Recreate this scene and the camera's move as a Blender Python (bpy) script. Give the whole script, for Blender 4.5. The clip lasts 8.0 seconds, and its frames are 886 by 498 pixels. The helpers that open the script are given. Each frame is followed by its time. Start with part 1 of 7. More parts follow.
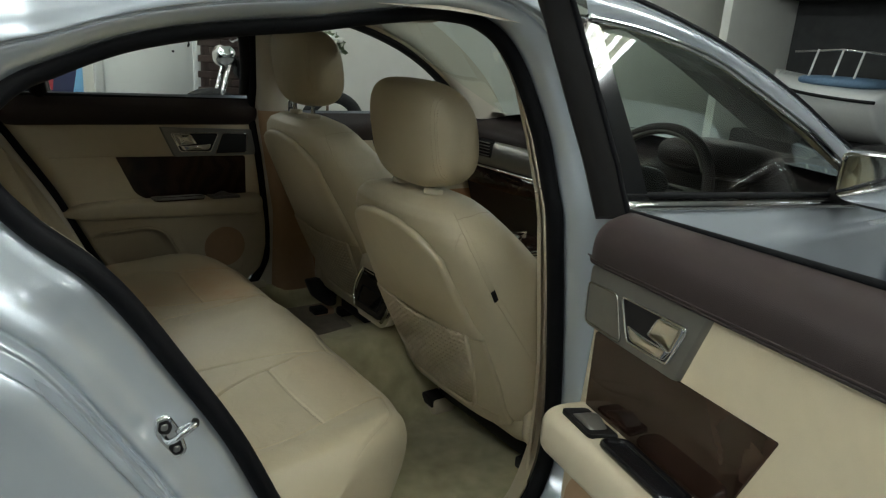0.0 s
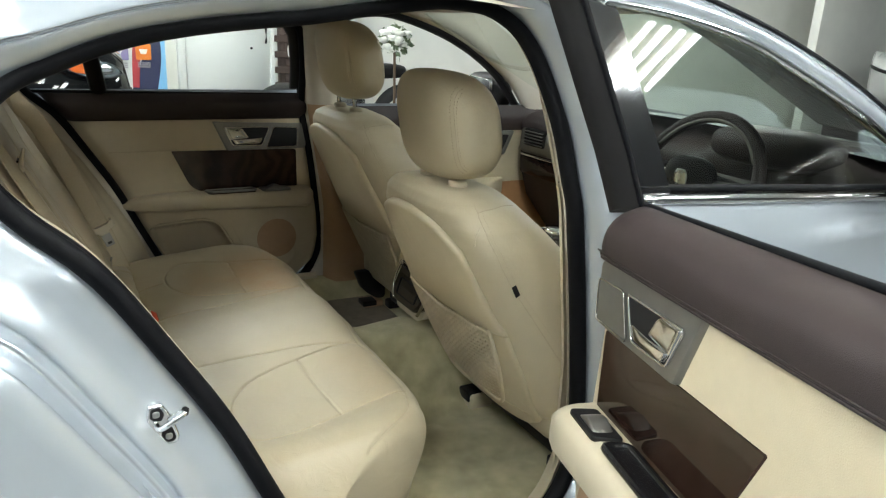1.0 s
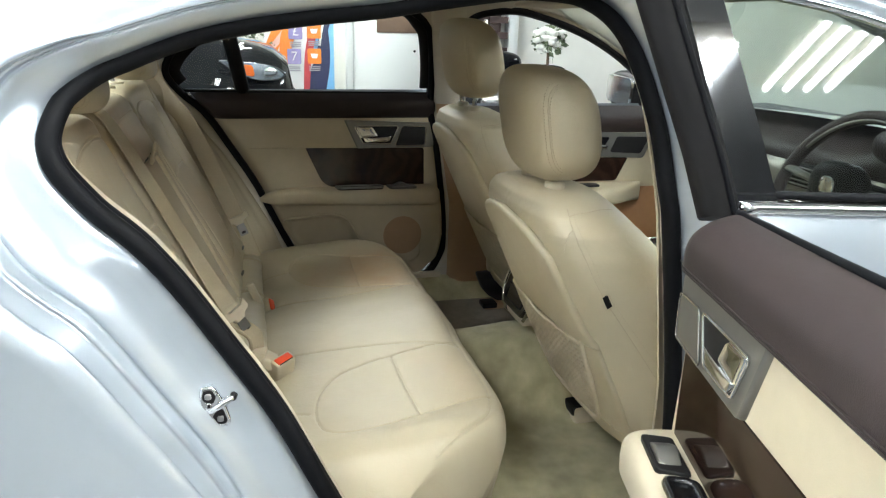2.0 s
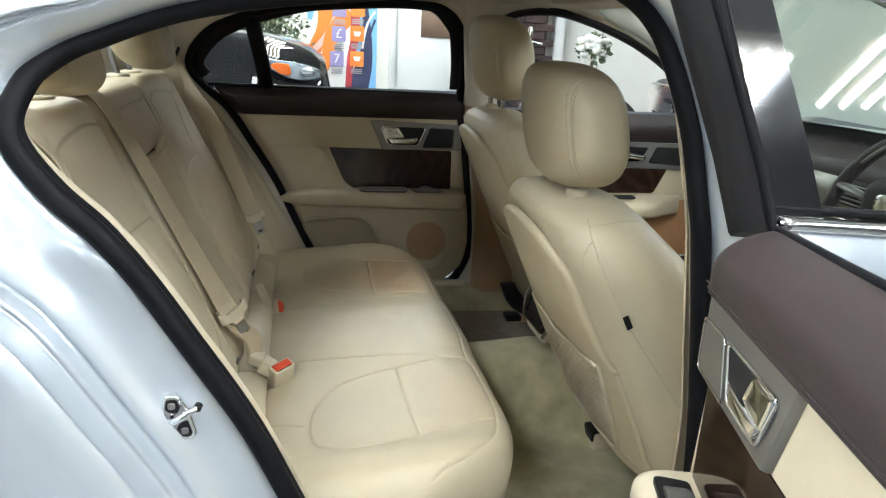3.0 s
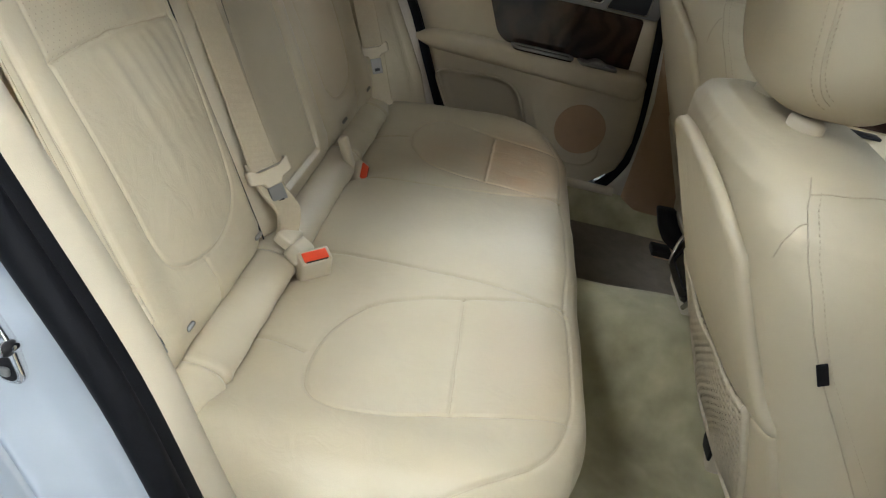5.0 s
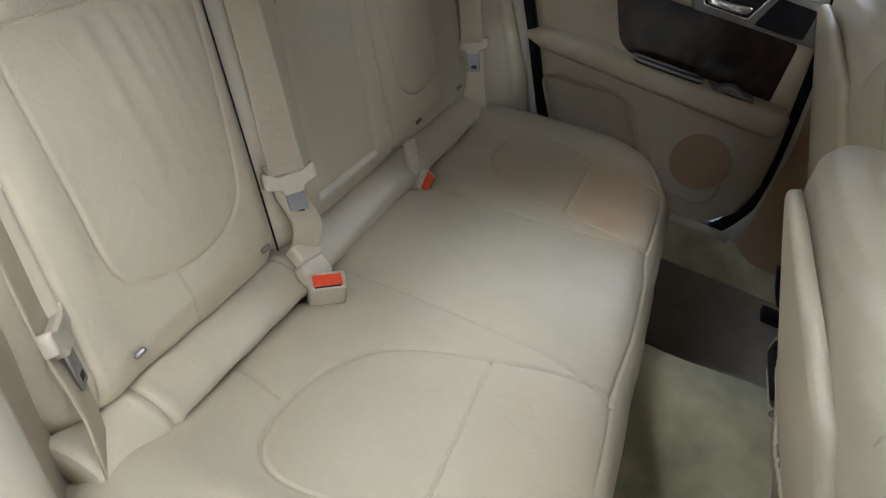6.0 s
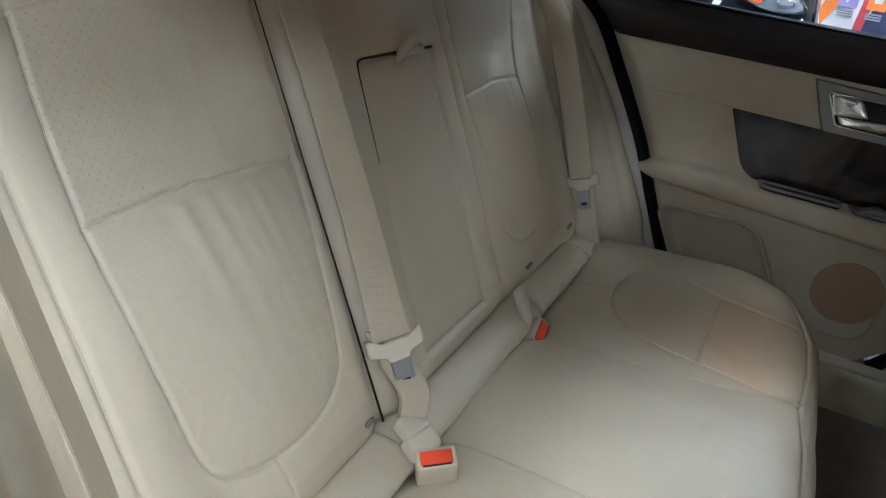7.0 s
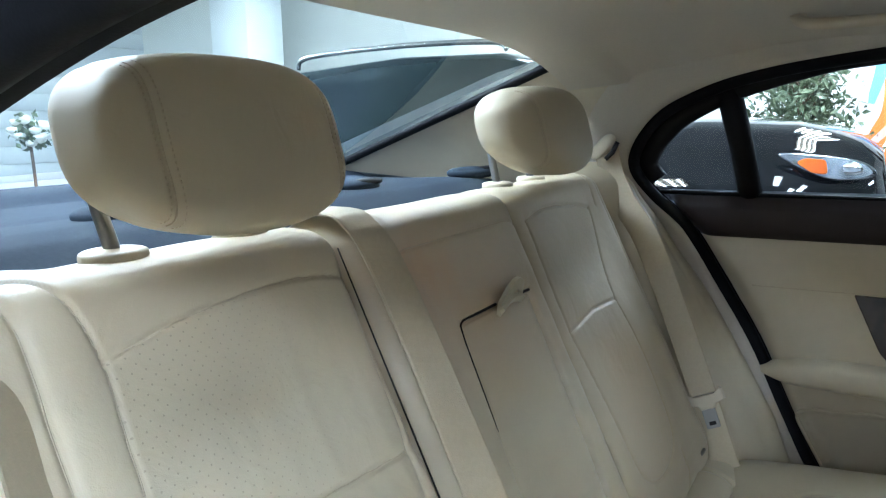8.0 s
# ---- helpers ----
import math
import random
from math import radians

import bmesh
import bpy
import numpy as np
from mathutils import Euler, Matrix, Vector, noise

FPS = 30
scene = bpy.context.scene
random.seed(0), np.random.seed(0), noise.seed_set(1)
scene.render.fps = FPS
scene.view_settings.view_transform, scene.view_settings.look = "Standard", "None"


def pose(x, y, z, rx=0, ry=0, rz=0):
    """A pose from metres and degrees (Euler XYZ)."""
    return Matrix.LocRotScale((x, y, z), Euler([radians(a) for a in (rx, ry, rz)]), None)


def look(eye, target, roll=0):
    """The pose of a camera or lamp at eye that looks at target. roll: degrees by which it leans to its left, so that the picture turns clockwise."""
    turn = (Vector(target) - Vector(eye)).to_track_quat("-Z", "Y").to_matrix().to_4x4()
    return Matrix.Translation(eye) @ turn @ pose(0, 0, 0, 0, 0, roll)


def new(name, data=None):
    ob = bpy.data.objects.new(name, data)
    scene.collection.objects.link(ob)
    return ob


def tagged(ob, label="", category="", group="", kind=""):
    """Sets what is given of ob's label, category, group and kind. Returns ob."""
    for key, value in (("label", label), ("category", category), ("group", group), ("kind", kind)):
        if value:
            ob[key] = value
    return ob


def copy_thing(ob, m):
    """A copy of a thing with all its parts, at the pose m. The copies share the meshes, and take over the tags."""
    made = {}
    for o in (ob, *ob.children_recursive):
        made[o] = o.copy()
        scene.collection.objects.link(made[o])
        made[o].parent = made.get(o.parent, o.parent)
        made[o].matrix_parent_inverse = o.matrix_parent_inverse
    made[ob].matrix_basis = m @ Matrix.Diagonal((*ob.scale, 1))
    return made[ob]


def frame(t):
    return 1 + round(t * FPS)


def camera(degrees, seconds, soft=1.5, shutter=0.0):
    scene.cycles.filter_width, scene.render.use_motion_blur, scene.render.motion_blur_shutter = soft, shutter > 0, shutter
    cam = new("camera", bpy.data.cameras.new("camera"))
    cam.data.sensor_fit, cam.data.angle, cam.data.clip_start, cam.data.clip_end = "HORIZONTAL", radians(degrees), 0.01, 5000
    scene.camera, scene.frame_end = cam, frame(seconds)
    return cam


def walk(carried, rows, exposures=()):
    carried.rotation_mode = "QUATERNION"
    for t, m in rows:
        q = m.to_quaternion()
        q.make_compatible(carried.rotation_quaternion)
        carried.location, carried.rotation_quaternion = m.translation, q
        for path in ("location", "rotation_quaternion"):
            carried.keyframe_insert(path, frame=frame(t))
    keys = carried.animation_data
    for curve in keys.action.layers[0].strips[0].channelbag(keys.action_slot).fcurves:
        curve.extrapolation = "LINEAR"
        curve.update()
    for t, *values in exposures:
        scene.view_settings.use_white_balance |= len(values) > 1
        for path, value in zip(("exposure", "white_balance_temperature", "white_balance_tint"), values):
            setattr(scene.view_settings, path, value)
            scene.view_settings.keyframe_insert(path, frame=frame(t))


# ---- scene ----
cam = camera(64.1, 8.0, soft=1.2)
PATH = [
    (0, (-0.069, -1.505, 1.198), (1.067, 0.045, 0.643), 4.4),
    (0.5, (-0.032, -1.525, 1.196), (1.034, 0.072, 0.638), 4.2),
    (1, (0.037, -1.549, 1.202), (0.975, 0.115, 0.612), 2.9),
    (1.5, (0.102, -1.568, 1.201), (0.785, 0.213, 0.599), 1.8),
    (2.8, (0.257, -1.523, 1.17), (0.674, 0.341, 0.578), 2.8),
    (3, (0.255, -1.492, 1.165), (0.656, 0.379, 0.583), 3.1),
    (3.5, (0.264, -1.378, 1.156), (0.59, 0.523, 0.628), 1.1),
    (4, (0.321, -1.289, 1.128), (0.572, 0.598, 0.513), 2.3),
    (4.5, (0.379, -1.2, 1.093), (0.547, 0.614, 0.268), 6.5),
    (5.8, (0.465, -0.912, 1.089), (0.185, 0.717, -0.036), 18.1),
    (6, (0.485, -0.882, 1.09), (0.15, 0.755, -0.009), 16.5),
    (6.5, (0.473, -0.829, 1.092), (-0.036, 0.762, -0.007), 13.8),
    (7, (0.442, -0.802, 1.095), (-0.281, 0.847, 0.224), 8.8),
    (7.2, (0.414, -0.79, 1.108), (-0.395, 0.881, 0.364), 6.5),
    (7.5, (0.39, -0.768, 1.123), (-0.505, 0.933, 0.569), 4.0),
    (8, (0.349, -0.739, 1.129), (-0.658, 0.955, 0.787), -1.2),
]
EXPOSURES = [(0.0,-1.05,6500,5),(0.5,-0.37,6500,7),(1.0,0.12,6400,8),(1.5,0.33,6300,9),(3.5,0.44,6100,11),(4.0,0.50,6050,11.5),(4.5,0.43,6050,12),(6.0,0.04,5600,16),(6.5,0.06,5350,17.5),(7.0,0.2,5350,16),(7.5,0.55,5050,12),(8.0,0.84,5150,10)]
walk(cam, [(t, look(eye, target, roll)) for t, eye, target, roll in PATH], EXPOSURES)

# ---- world, lamps, exposure ----
world = bpy.data.worlds.new("world")
scene.world = world
world.use_nodes = True
world.node_tree.nodes["Background"].inputs[0].default_value = (0.75, 0.85, 1.0, 1)
world.node_tree.nodes["Background"].inputs[1].default_value = 0.15

# ---- materials ----
MATS = {}


def mat(name, colour, rough=0.5, metal=0.0, vary=0.12, scale=40.0, bump=0.0, bump_scale=400.0, coat=0.0, dark=None,
        blotch=3.0, sheen=0.0, bump_kind="noise", spec=0.5, wrinkle=0.0):
    """A painted or covered surface: colour with two scales of variation, fine relief."""
    m = bpy.data.materials.new(name)
    m.use_nodes = True
    nt = m.node_tree
    b = nt.nodes["Principled BSDF"]
    b.inputs["Roughness"].default_value = rough
    b.inputs["Metallic"].default_value = metal
    b.inputs["Coat Weight"].default_value = coat
    b.inputs["Coat Roughness"].default_value = 0.02
    b.inputs["Sheen Weight"].default_value = sheen
    b.inputs["Specular IOR Level"].default_value = spec
    tc = nt.nodes.new("ShaderNodeTexCoord")
    fine, big = nt.nodes.new("ShaderNodeTexNoise"), nt.nodes.new("ShaderNodeTexNoise")
    fine.inputs["Scale"].default_value, big.inputs["Scale"].default_value = scale, blotch
    fine.inputs["Detail"].default_value, big.inputs["Detail"].default_value = 3, 4
    add = nt.nodes.new("ShaderNodeMath")
    add.operation = "ADD"
    ramp = nt.nodes.new("ShaderNodeMapRange")
    ramp.inputs["From Min"].default_value, ramp.inputs["From Max"].default_value = 0.6, 1.4
    mix = nt.nodes.new("ShaderNodeMix")
    mix.data_type = "RGBA"
    low = dark or tuple(c * (1 - vary) for c in colour)
    mix.inputs["A"].default_value = (*low, 1)
    mix.inputs["B"].default_value = (*(min(1, c * (1 + vary * 0.6)) for c in colour), 1)
    for n in (fine, big):
        nt.links.new(tc.outputs["Object"], n.inputs["Vector"])
    nt.links.new(fine.outputs["Fac"], add.inputs[0])
    nt.links.new(big.outputs["Fac"], add.inputs[1])
    nt.links.new(add.outputs[0], ramp.inputs["Value"])
    nt.links.new(ramp.outputs["Result"], mix.inputs["Factor"])
    nt.links.new(mix.outputs["Result"], b.inputs["Base Color"])
    if bump:
        bn = nt.nodes.new("ShaderNodeBump")
        bn.inputs["Strength"].default_value = bump
        bn.inputs["Distance"].default_value = 0.001
        if bump_kind == "voronoi":
            tx = nt.nodes.new("ShaderNodeTexVoronoi")
            out = tx.outputs["Distance"]
        else:
            tx = nt.nodes.new("ShaderNodeTexNoise")
            tx.inputs["Detail"].default_value = 3
            out = tx.outputs["Fac"]
        tx.inputs["Scale"].default_value = bump_scale
        nt.links.new(tc.outputs["Object"], tx.inputs["Vector"])
        nt.links.new(out, bn.inputs["Height"])
        nt.links.new(bn.outputs["Normal"], b.inputs["Normal"])
        if wrinkle:
            wb, wn = nt.nodes.new("ShaderNodeBump"), nt.nodes.new("ShaderNodeTexNoise")
            wb.inputs["Strength"].default_value, wb.inputs["Distance"].default_value = wrinkle, 0.004
            wn.inputs["Scale"].default_value, wn.inputs["Detail"].default_value, wn.inputs["Distortion"].default_value = 26, 4, 1.6
            nt.links.new(tc.outputs["Object"], wn.inputs["Vector"])
            nt.links.new(wn.outputs["Fac"], wb.inputs["Height"])
            nt.links.new(wb.outputs["Normal"], bn.inputs["Normal"])
    MATS[name] = m
    return m


def glow(name, colour, strength):
    m = bpy.data.materials.new(name)
    m.use_nodes = True
    b = m.node_tree.nodes["Principled BSDF"]
    b.inputs["Base Color"].default_value = (*colour, 1)
    b.inputs["Emission Color"].default_value = (*colour, 1)
    b.inputs["Emission Strength"].default_value = strength
    return m


def glass(name, tint, rough=0.0, least=0.06):
    m = bpy.data.materials.new(name)
    m.use_nodes = True
    nt = m.node_tree
    nt.nodes.remove(nt.nodes["Principled BSDF"])
    out = nt.nodes["Material Output"]
    tr, gl, mx, lw, pw, ml = (nt.nodes.new("ShaderNode" + k) for k in ("BsdfTransparent", "BsdfGlossy", "MixShader", "LayerWeight", "Math", "Math"))
    tr.inputs[0].default_value = (*tint, 1)
    gl.inputs["Roughness"].default_value = rough
    pw.operation, ml.operation = "POWER", "MULTIPLY_ADD"
    pw.inputs[1].default_value = 4.0
    ml.inputs[1].default_value, ml.inputs[2].default_value = 0.9, least
    nt.links.new(lw.outputs["Facing"], pw.inputs[0])
    nt.links.new(pw.outputs[0], ml.inputs[0])
    nt.links.new(ml.outputs[0], mx.inputs[0])
    nt.links.new(tr.outputs[0], mx.inputs[1])
    nt.links.new(gl.outputs[0], mx.inputs[2])
    nt.links.new(mx.outputs[0], out.inputs[0])
    return m


CREAM = (0.497, 0.424, 0.292)
leather = mat("cream_leather", CREAM, 0.48, vary=0.07, scale=14, bump=0.07, bump_scale=900, bump_kind="voronoi", blotch=4, wrinkle=0.24)
cream_trim = mat("cream_door_trim", (0.52, 0.44, 0.305), 0.55, vary=0.06, bump=0.25, bump_scale=600)
cream_plastic = mat("cream_plastic", (0.55, 0.475, 0.345), 0.45, vary=0.05, bump=0.15, bump_scale=900)
tan_plastic = mat("tan_plastic", (0.41, 0.265, 0.155), 0.55, vary=0.08, bump=0.2, bump_scale=900)
headliner_mat = mat("headliner_fabric", (0.56, 0.51, 0.43), 0.95, vary=0.06, scale=300, bump=0.3, bump_scale=1200, spec=0.1)
brown_leather = mat("brown_door_top", (0.034, 0.0245, 0.0235), 0.5, vary=0.10, bump=0.18, bump_scale=900, bump_kind="voronoi", spec=0.3)
silver_trim = mat("satin_silver_trim", (0.23, 0.22, 0.20), 0.38, metal=0.75, vary=0.08, bump=0.05)
chrome = mat("chrome", (0.86, 0.86, 0.86), 0.06, metal=1.0, vary=0.02)
dull_steel = mat("dull_steel", (0.30, 0.29, 0.28), 0.42, metal=1.0, vary=0.08)
steel = mat("brushed_steel", (0.55, 0.54, 0.52), 0.25, metal=1.0, vary=0.06)
rubber = mat("black_rubber", (0.005, 0.005, 0.006), 0.6, vary=0.2, bump=0.15, bump_scale=600, spec=0.12)
black_gloss = mat("gloss_black", (0.008, 0.008, 0.009), 0.08, vary=0.1, coat=0.6)
black_plastic = mat("black_plastic", (0.012, 0.011, 0.011), 0.5, vary=0.15, bump=0.2, bump_scale=900, spec=0.17)
shelf_fabric = mat("parcel_shelf_fabric", (0.031, 0.041, 0.056), 0.9, vary=0.2, scale=300, bump=0.4, bump_scale=900, spec=0.15)
carpet_mat = mat("cream_carpet", (0.46, 0.415, 0.25), 0.95, vary=0.36, scale=22, bump=1.0, bump_scale=1400, blotch=7, spec=0.05, sheen=0.2)
# the cream carpet's colour darkened for the shade in the far footwell
carpet_shaded = mat("shaded_cream_carpet", (0.27, 0.235, 0.185), 0.95, vary=0.2, scale=40, bump=1.0, bump_scale=1400, spec=0.05)
paint = mat("silver_paint", (0.56, 0.60, 0.65), 0.27, metal=0.55, vary=0.03, scale=3, coat=1.0)
thread = mat("tan_thread", (0.46, 0.385, 0.27), 0.7, vary=0.15, scale=300)
belt_mat = mat("cream_webbing", (0.45, 0.372, 0.25), 0.65, vary=0.08, scale=200, bump=0.3, bump_scale=700)
red_plastic = mat("red_release_button", (0.80, 0.075, 0.02), 0.4, vary=0.05)
net_mat = mat("cream_net_cord", (0.60, 0.52, 0.38), 0.8, vary=0.15, bump=0.5, bump_scale=900)
wall_mat = mat("white_wall_paint", (0.78, 0.77, 0.70), 0.8, vary=0.05, scale=6, blotch=0.6, bump=0.2, bump_scale=60)
# showroom floor colour darkened to cut the light bounced into the cabin
shaded_floor = mat("dimmed_floor", (0.13, 0.13, 0.127), 0.25, vary=0.1, scale=5, blotch=0.5)
ceiling_mat = mat("ceiling_paint", (0.72, 0.72, 0.68), 0.9, vary=0.05)
tyre_mat = mat("tyre_rubber", (0.02, 0.02, 0.02), 0.8, vary=0.2, bump=0.4, bump_scale=80)
clear_glass = glass("window_glass", (0.93, 0.95, 0.94), least=0.02)
green_glass = glass("green_window_glass", (0.86, 0.93, 0.88))
tube_glow = glow("fluorescent_tube", (0.90, 0.97, 1.0), 62.0)


def veneer():
    m = mat("burl_veneer", (0.024, 0.0125, 0.0085), 0.05, vary=0.3, scale=25, blotch=8, spec=0.35)
    nt = m.node_tree
    w = nt.nodes.new("ShaderNodeTexWave")
    w.inputs["Scale"].default_value, w.inputs["Distortion"].default_value, w.inputs["Detail"].default_value = 6, 16, 5
    tc = next(n for n in nt.nodes if n.type == "TEX_COORD")
    nt.links.new(tc.outputs["Object"], w.inputs["Vector"])
    add = next(n for n in nt.nodes if n.type == "MATH")
    nt.links.new(w.outputs["Fac"], add.inputs[1])
    return m


wood = veneer()


def perforated():
    """Cream leather whose inner panels (attribute perf) carry rows of punched holes."""
    m = mat("perforated_cream_leather", CREAM, 0.48, vary=0.07, scale=14, bump=0.07, bump_scale=900, bump_kind="voronoi", blotch=4, wrinkle=0.24)
    nt = m.node_tree
    b = nt.nodes["Principled BSDF"]
    at, uv = nt.nodes.new("ShaderNodeAttribute"), nt.nodes.new("ShaderNodeAttribute")
    at.attribute_name, uv.attribute_name = "perf", "flat"
    frac = nt.nodes.new("ShaderNodeVectorMath")
    frac.operation = "MULTIPLY"
    frac.inputs[1].default_value = (1 / 0.0078, 1 / 0.0078, 0)
    rot = nt.nodes.new("ShaderNodeVectorRotate")
    rot.inputs["Angle"].default_value = math.pi / 4
    fr = nt.nodes.new("ShaderNodeVectorMath")
    fr.operation = "FRACTION"
    sub = nt.nodes.new("ShaderNodeVectorMath")
    sub.operation = "SUBTRACT"
    sub.inputs[1].default_value = (0.5, 0.5, 0)
    ln = nt.nodes.new("ShaderNodeVectorMath")
    ln.operation = "LENGTH"
    lt = nt.nodes.new("ShaderNodeMath")
    lt.operation = "LESS_THAN"
    lt.inputs[1].default_value = 0.095
    mul = nt.nodes.new("ShaderNodeMath")
    mul.operation = "MULTIPLY"
    mix = nt.nodes.new("ShaderNodeMix")
    mix.data_type = "RGBA"
    mix.inputs["B"].default_value = (0.34, 0.285, 0.20, 1)
    old = b.inputs["Base Color"].links[0].from_socket
    L = nt.links.new
    L(uv.outputs["Vector"], rot.inputs["Vector"])
    L(rot.outputs[0], frac.inputs[0])
    L(frac.outputs[0], fr.inputs[0])
    L(fr.outputs[0], sub.inputs[0])
    L(sub.outputs[0], ln.inputs[0])
    # mixes an orange-brown tint in by a point attribute
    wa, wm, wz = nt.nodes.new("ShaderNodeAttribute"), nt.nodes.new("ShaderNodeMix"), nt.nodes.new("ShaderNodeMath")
    wa.attribute_name = "warm_tint"
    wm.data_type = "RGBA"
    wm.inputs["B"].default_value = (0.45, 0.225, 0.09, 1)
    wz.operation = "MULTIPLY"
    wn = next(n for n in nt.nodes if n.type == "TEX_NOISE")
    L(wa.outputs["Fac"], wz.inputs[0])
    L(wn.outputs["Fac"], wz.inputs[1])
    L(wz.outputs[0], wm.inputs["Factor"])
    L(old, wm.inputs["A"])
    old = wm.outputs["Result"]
    L(ln.outputs["Value"], lt.inputs[0])
    L(lt.outputs[0], mul.inputs[0])
    L(at.outputs["Fac"], mul.inputs[1])
    L(mul.outputs[0], mix.inputs["Factor"])
    L(old, mix.inputs["A"])
    L(mix.outputs["Result"], b.inputs["Base Color"])
    return m


perf_leather = perforated()


# ---- builders ----
def thing(name, label, category, group="", kind="", at=(0, 0, 0)):
    ob = new(name)
    ob.location = at
    return tagged(ob, label, category, group, kind)


def finish(name, me, material, parent, label="", smooth=True):
    me.materials.append(material)
    if smooth:
        me.polygons.foreach_set("use_smooth", [True] * len(me.polygons))
    ob = new(name, me)
    if parent:
        ob.parent = parent
        up = parent
        off = Vector((0, 0, 0))
        while up:
            off += up.location
            up = up.parent
        me.transform(Matrix.Translation(-off))
    if label:
        tagged(ob, label)
    return ob


def part(name, bm, material, parent, label="", smooth=True):
    """Links a bmesh as one mesh object under a thing or a part; coordinates are the world's."""
    me = bpy.data.meshes.new(name)
    bmesh.ops.recalc_face_normals(bm, faces=bm.faces)
    bm.to_mesh(me)
    bm.free()
    return finish(name, me, material, parent, label, smooth)


def grid(name, P, material, parent, label="", closed_u=False, closed_v=False, caps=False, smooth=True):
    """A mesh over an n x m array of points."""
    P = np.asarray(P, float)
    n, m = P.shape[:2]
    faces = []
    for i in range(n if closed_u else n - 1):
        for j in range(m if closed_v else m - 1):
            a, b = i * m + j, i * m + (j + 1) % m
            c, d = ((i + 1) % n) * m + (j + 1) % m, ((i + 1) % n) * m + j
            faces.append((a, b, c, d))
    if caps:
        faces.append(tuple(range(m))[::-1])
        faces.append(tuple((n - 1) * m + j for j in range(m)))
    me = bpy.data.meshes.new(name)
    me.from_pydata(P.reshape(-1, 3).tolist(), [], faces)
    bm = bmesh.new()
    bm.from_mesh(me)
    bmesh.ops.recalc_face_normals(bm, faces=bm.faces)
    bm.to_mesh(me)
    bm.free()
    return finish(name, me, material, parent, label, smooth)


def curve_pts(pts, n=60, closed=False):
    """A smooth run of n points through the given ones (Catmull-Rom)."""
    p = np.asarray(pts, float)
    k = len(p)
    out = []
    spans = k if closed else k - 1
    for q in np.linspace(0, spans, n, endpoint=not closed):
        i = min(int(q), spans - 1)
        f = q - i
        idx = [(i + o) % k for o in (-1, 0, 1, 2)] if closed else [min(max(i + o, 0), k - 1) for o in (-1, 0, 1, 2)]
        a, b, c, d = p[idx]
        out.append(0.5 * (2 * b + (c - a) * f + (2 * a - 5 * b + 4 * c - d) * f * f + (3 * b - a - 3 * c + d) * f**3))
    return np.array(out)


def sweep(name, pts, radius, material, parent, label="", closed=False, sides=10, flat=1.0, up=(0, 0, 1)):
    """A rod along a run of points; flat squeezes it towards the up direction. radius: one or one a point."""
    p = np.asarray(pts, float)
    t = (np.roll(p, -1, 0) - np.roll(p, 1, 0)) if closed else np.gradient(p, axis=0)
    t /= np.linalg.norm(t, axis=1)[:, None] + 1e-9
    u = np.asarray(up, float) - t * (t @ np.asarray(up, float))[:, None]
    u /= np.linalg.norm(u, axis=1)[:, None] + 1e-9
    s = np.cross(t, u)
    r = np.broadcast_to(np.asarray(radius, float), (len(p),))
    ang = np.linspace(0, 2 * math.pi, sides, endpoint=False)
    P = p[:, None] + r[:, None, None] * (np.cos(ang)[None, :, None] * s[:, None] + flat * np.sin(ang)[None, :, None] * u[:, None])
    return grid(name, P, material, parent, label, closed_u=closed, closed_v=True, caps=not closed)


def ribbon(name, pts, width, across, material, parent, label="", thick=0.0016):
    """A strap of a width along a run of points; across: its sideways direction, one or one a point."""
    p = np.asarray(pts, float)
    a = np.broadcast_to(np.asarray(across, float), p.shape)
    a = a / np.linalg.norm(a, axis=1)[:, None]
    t = np.gradient(p, axis=0)
    nrm = np.cross(a, t)
    nrm /= np.linalg.norm(nrm, axis=1)[:, None] + 1e-9
    w, h = np.broadcast_to(np.asarray(width, float), (len(p),))[:, None] / 2, thick / 2
    P = np.stack([p - a * w - nrm * h, p - a * w * 0.9 - nrm * h * 2, p + a * w * 0.9 - nrm * h * 2, p + a * w - nrm * h,
                  p + a * w + nrm * h, p + a * w * 0.9 + nrm * h * 2, p - a * w * 0.9 + nrm * h * 2, p - a * w + nrm * h], 1)
    return grid(name, P, material, parent, label, closed_v=True, caps=True, smooth=False)


def rounded(points, r=0.01, n=5):
    """A polygon's outline with rounded corners. r: one or one a corner."""
    p = np.asarray(points, float)
    k = len(p)
    rr = np.broadcast_to(np.asarray(r, float), (k,))
    out = []
    for i in range(k):
        a, b, c = p[i - 1], p[i], p[(i + 1) % k]
        u, v = (a - b), (c - b)
        lu, lv = np.linalg.norm(u), np.linalg.norm(v)
        d = min(rr[i], lu * 0.48, lv * 0.48)
        s, e = b + u / lu * d, b + v / lv * d
        for q in np.linspace(0, 1, n):
            out.append((1 - q) ** 2 * s + 2 * q * (1 - q) * b + q * q * e)
    return np.array(out)


def dense(outline, step=0.01):
    """The closed outline with points at most step apart."""
    p = np.asarray(outline, float)
    out = []
    for a, b in zip(p, np.roll(p, -1, 0)):
        k = max(1, int(np.ceil(np.linalg.norm(b - a) / step)))
        out += [a + (b - a) * q / k for q in range(k)]
    return np.array(out)


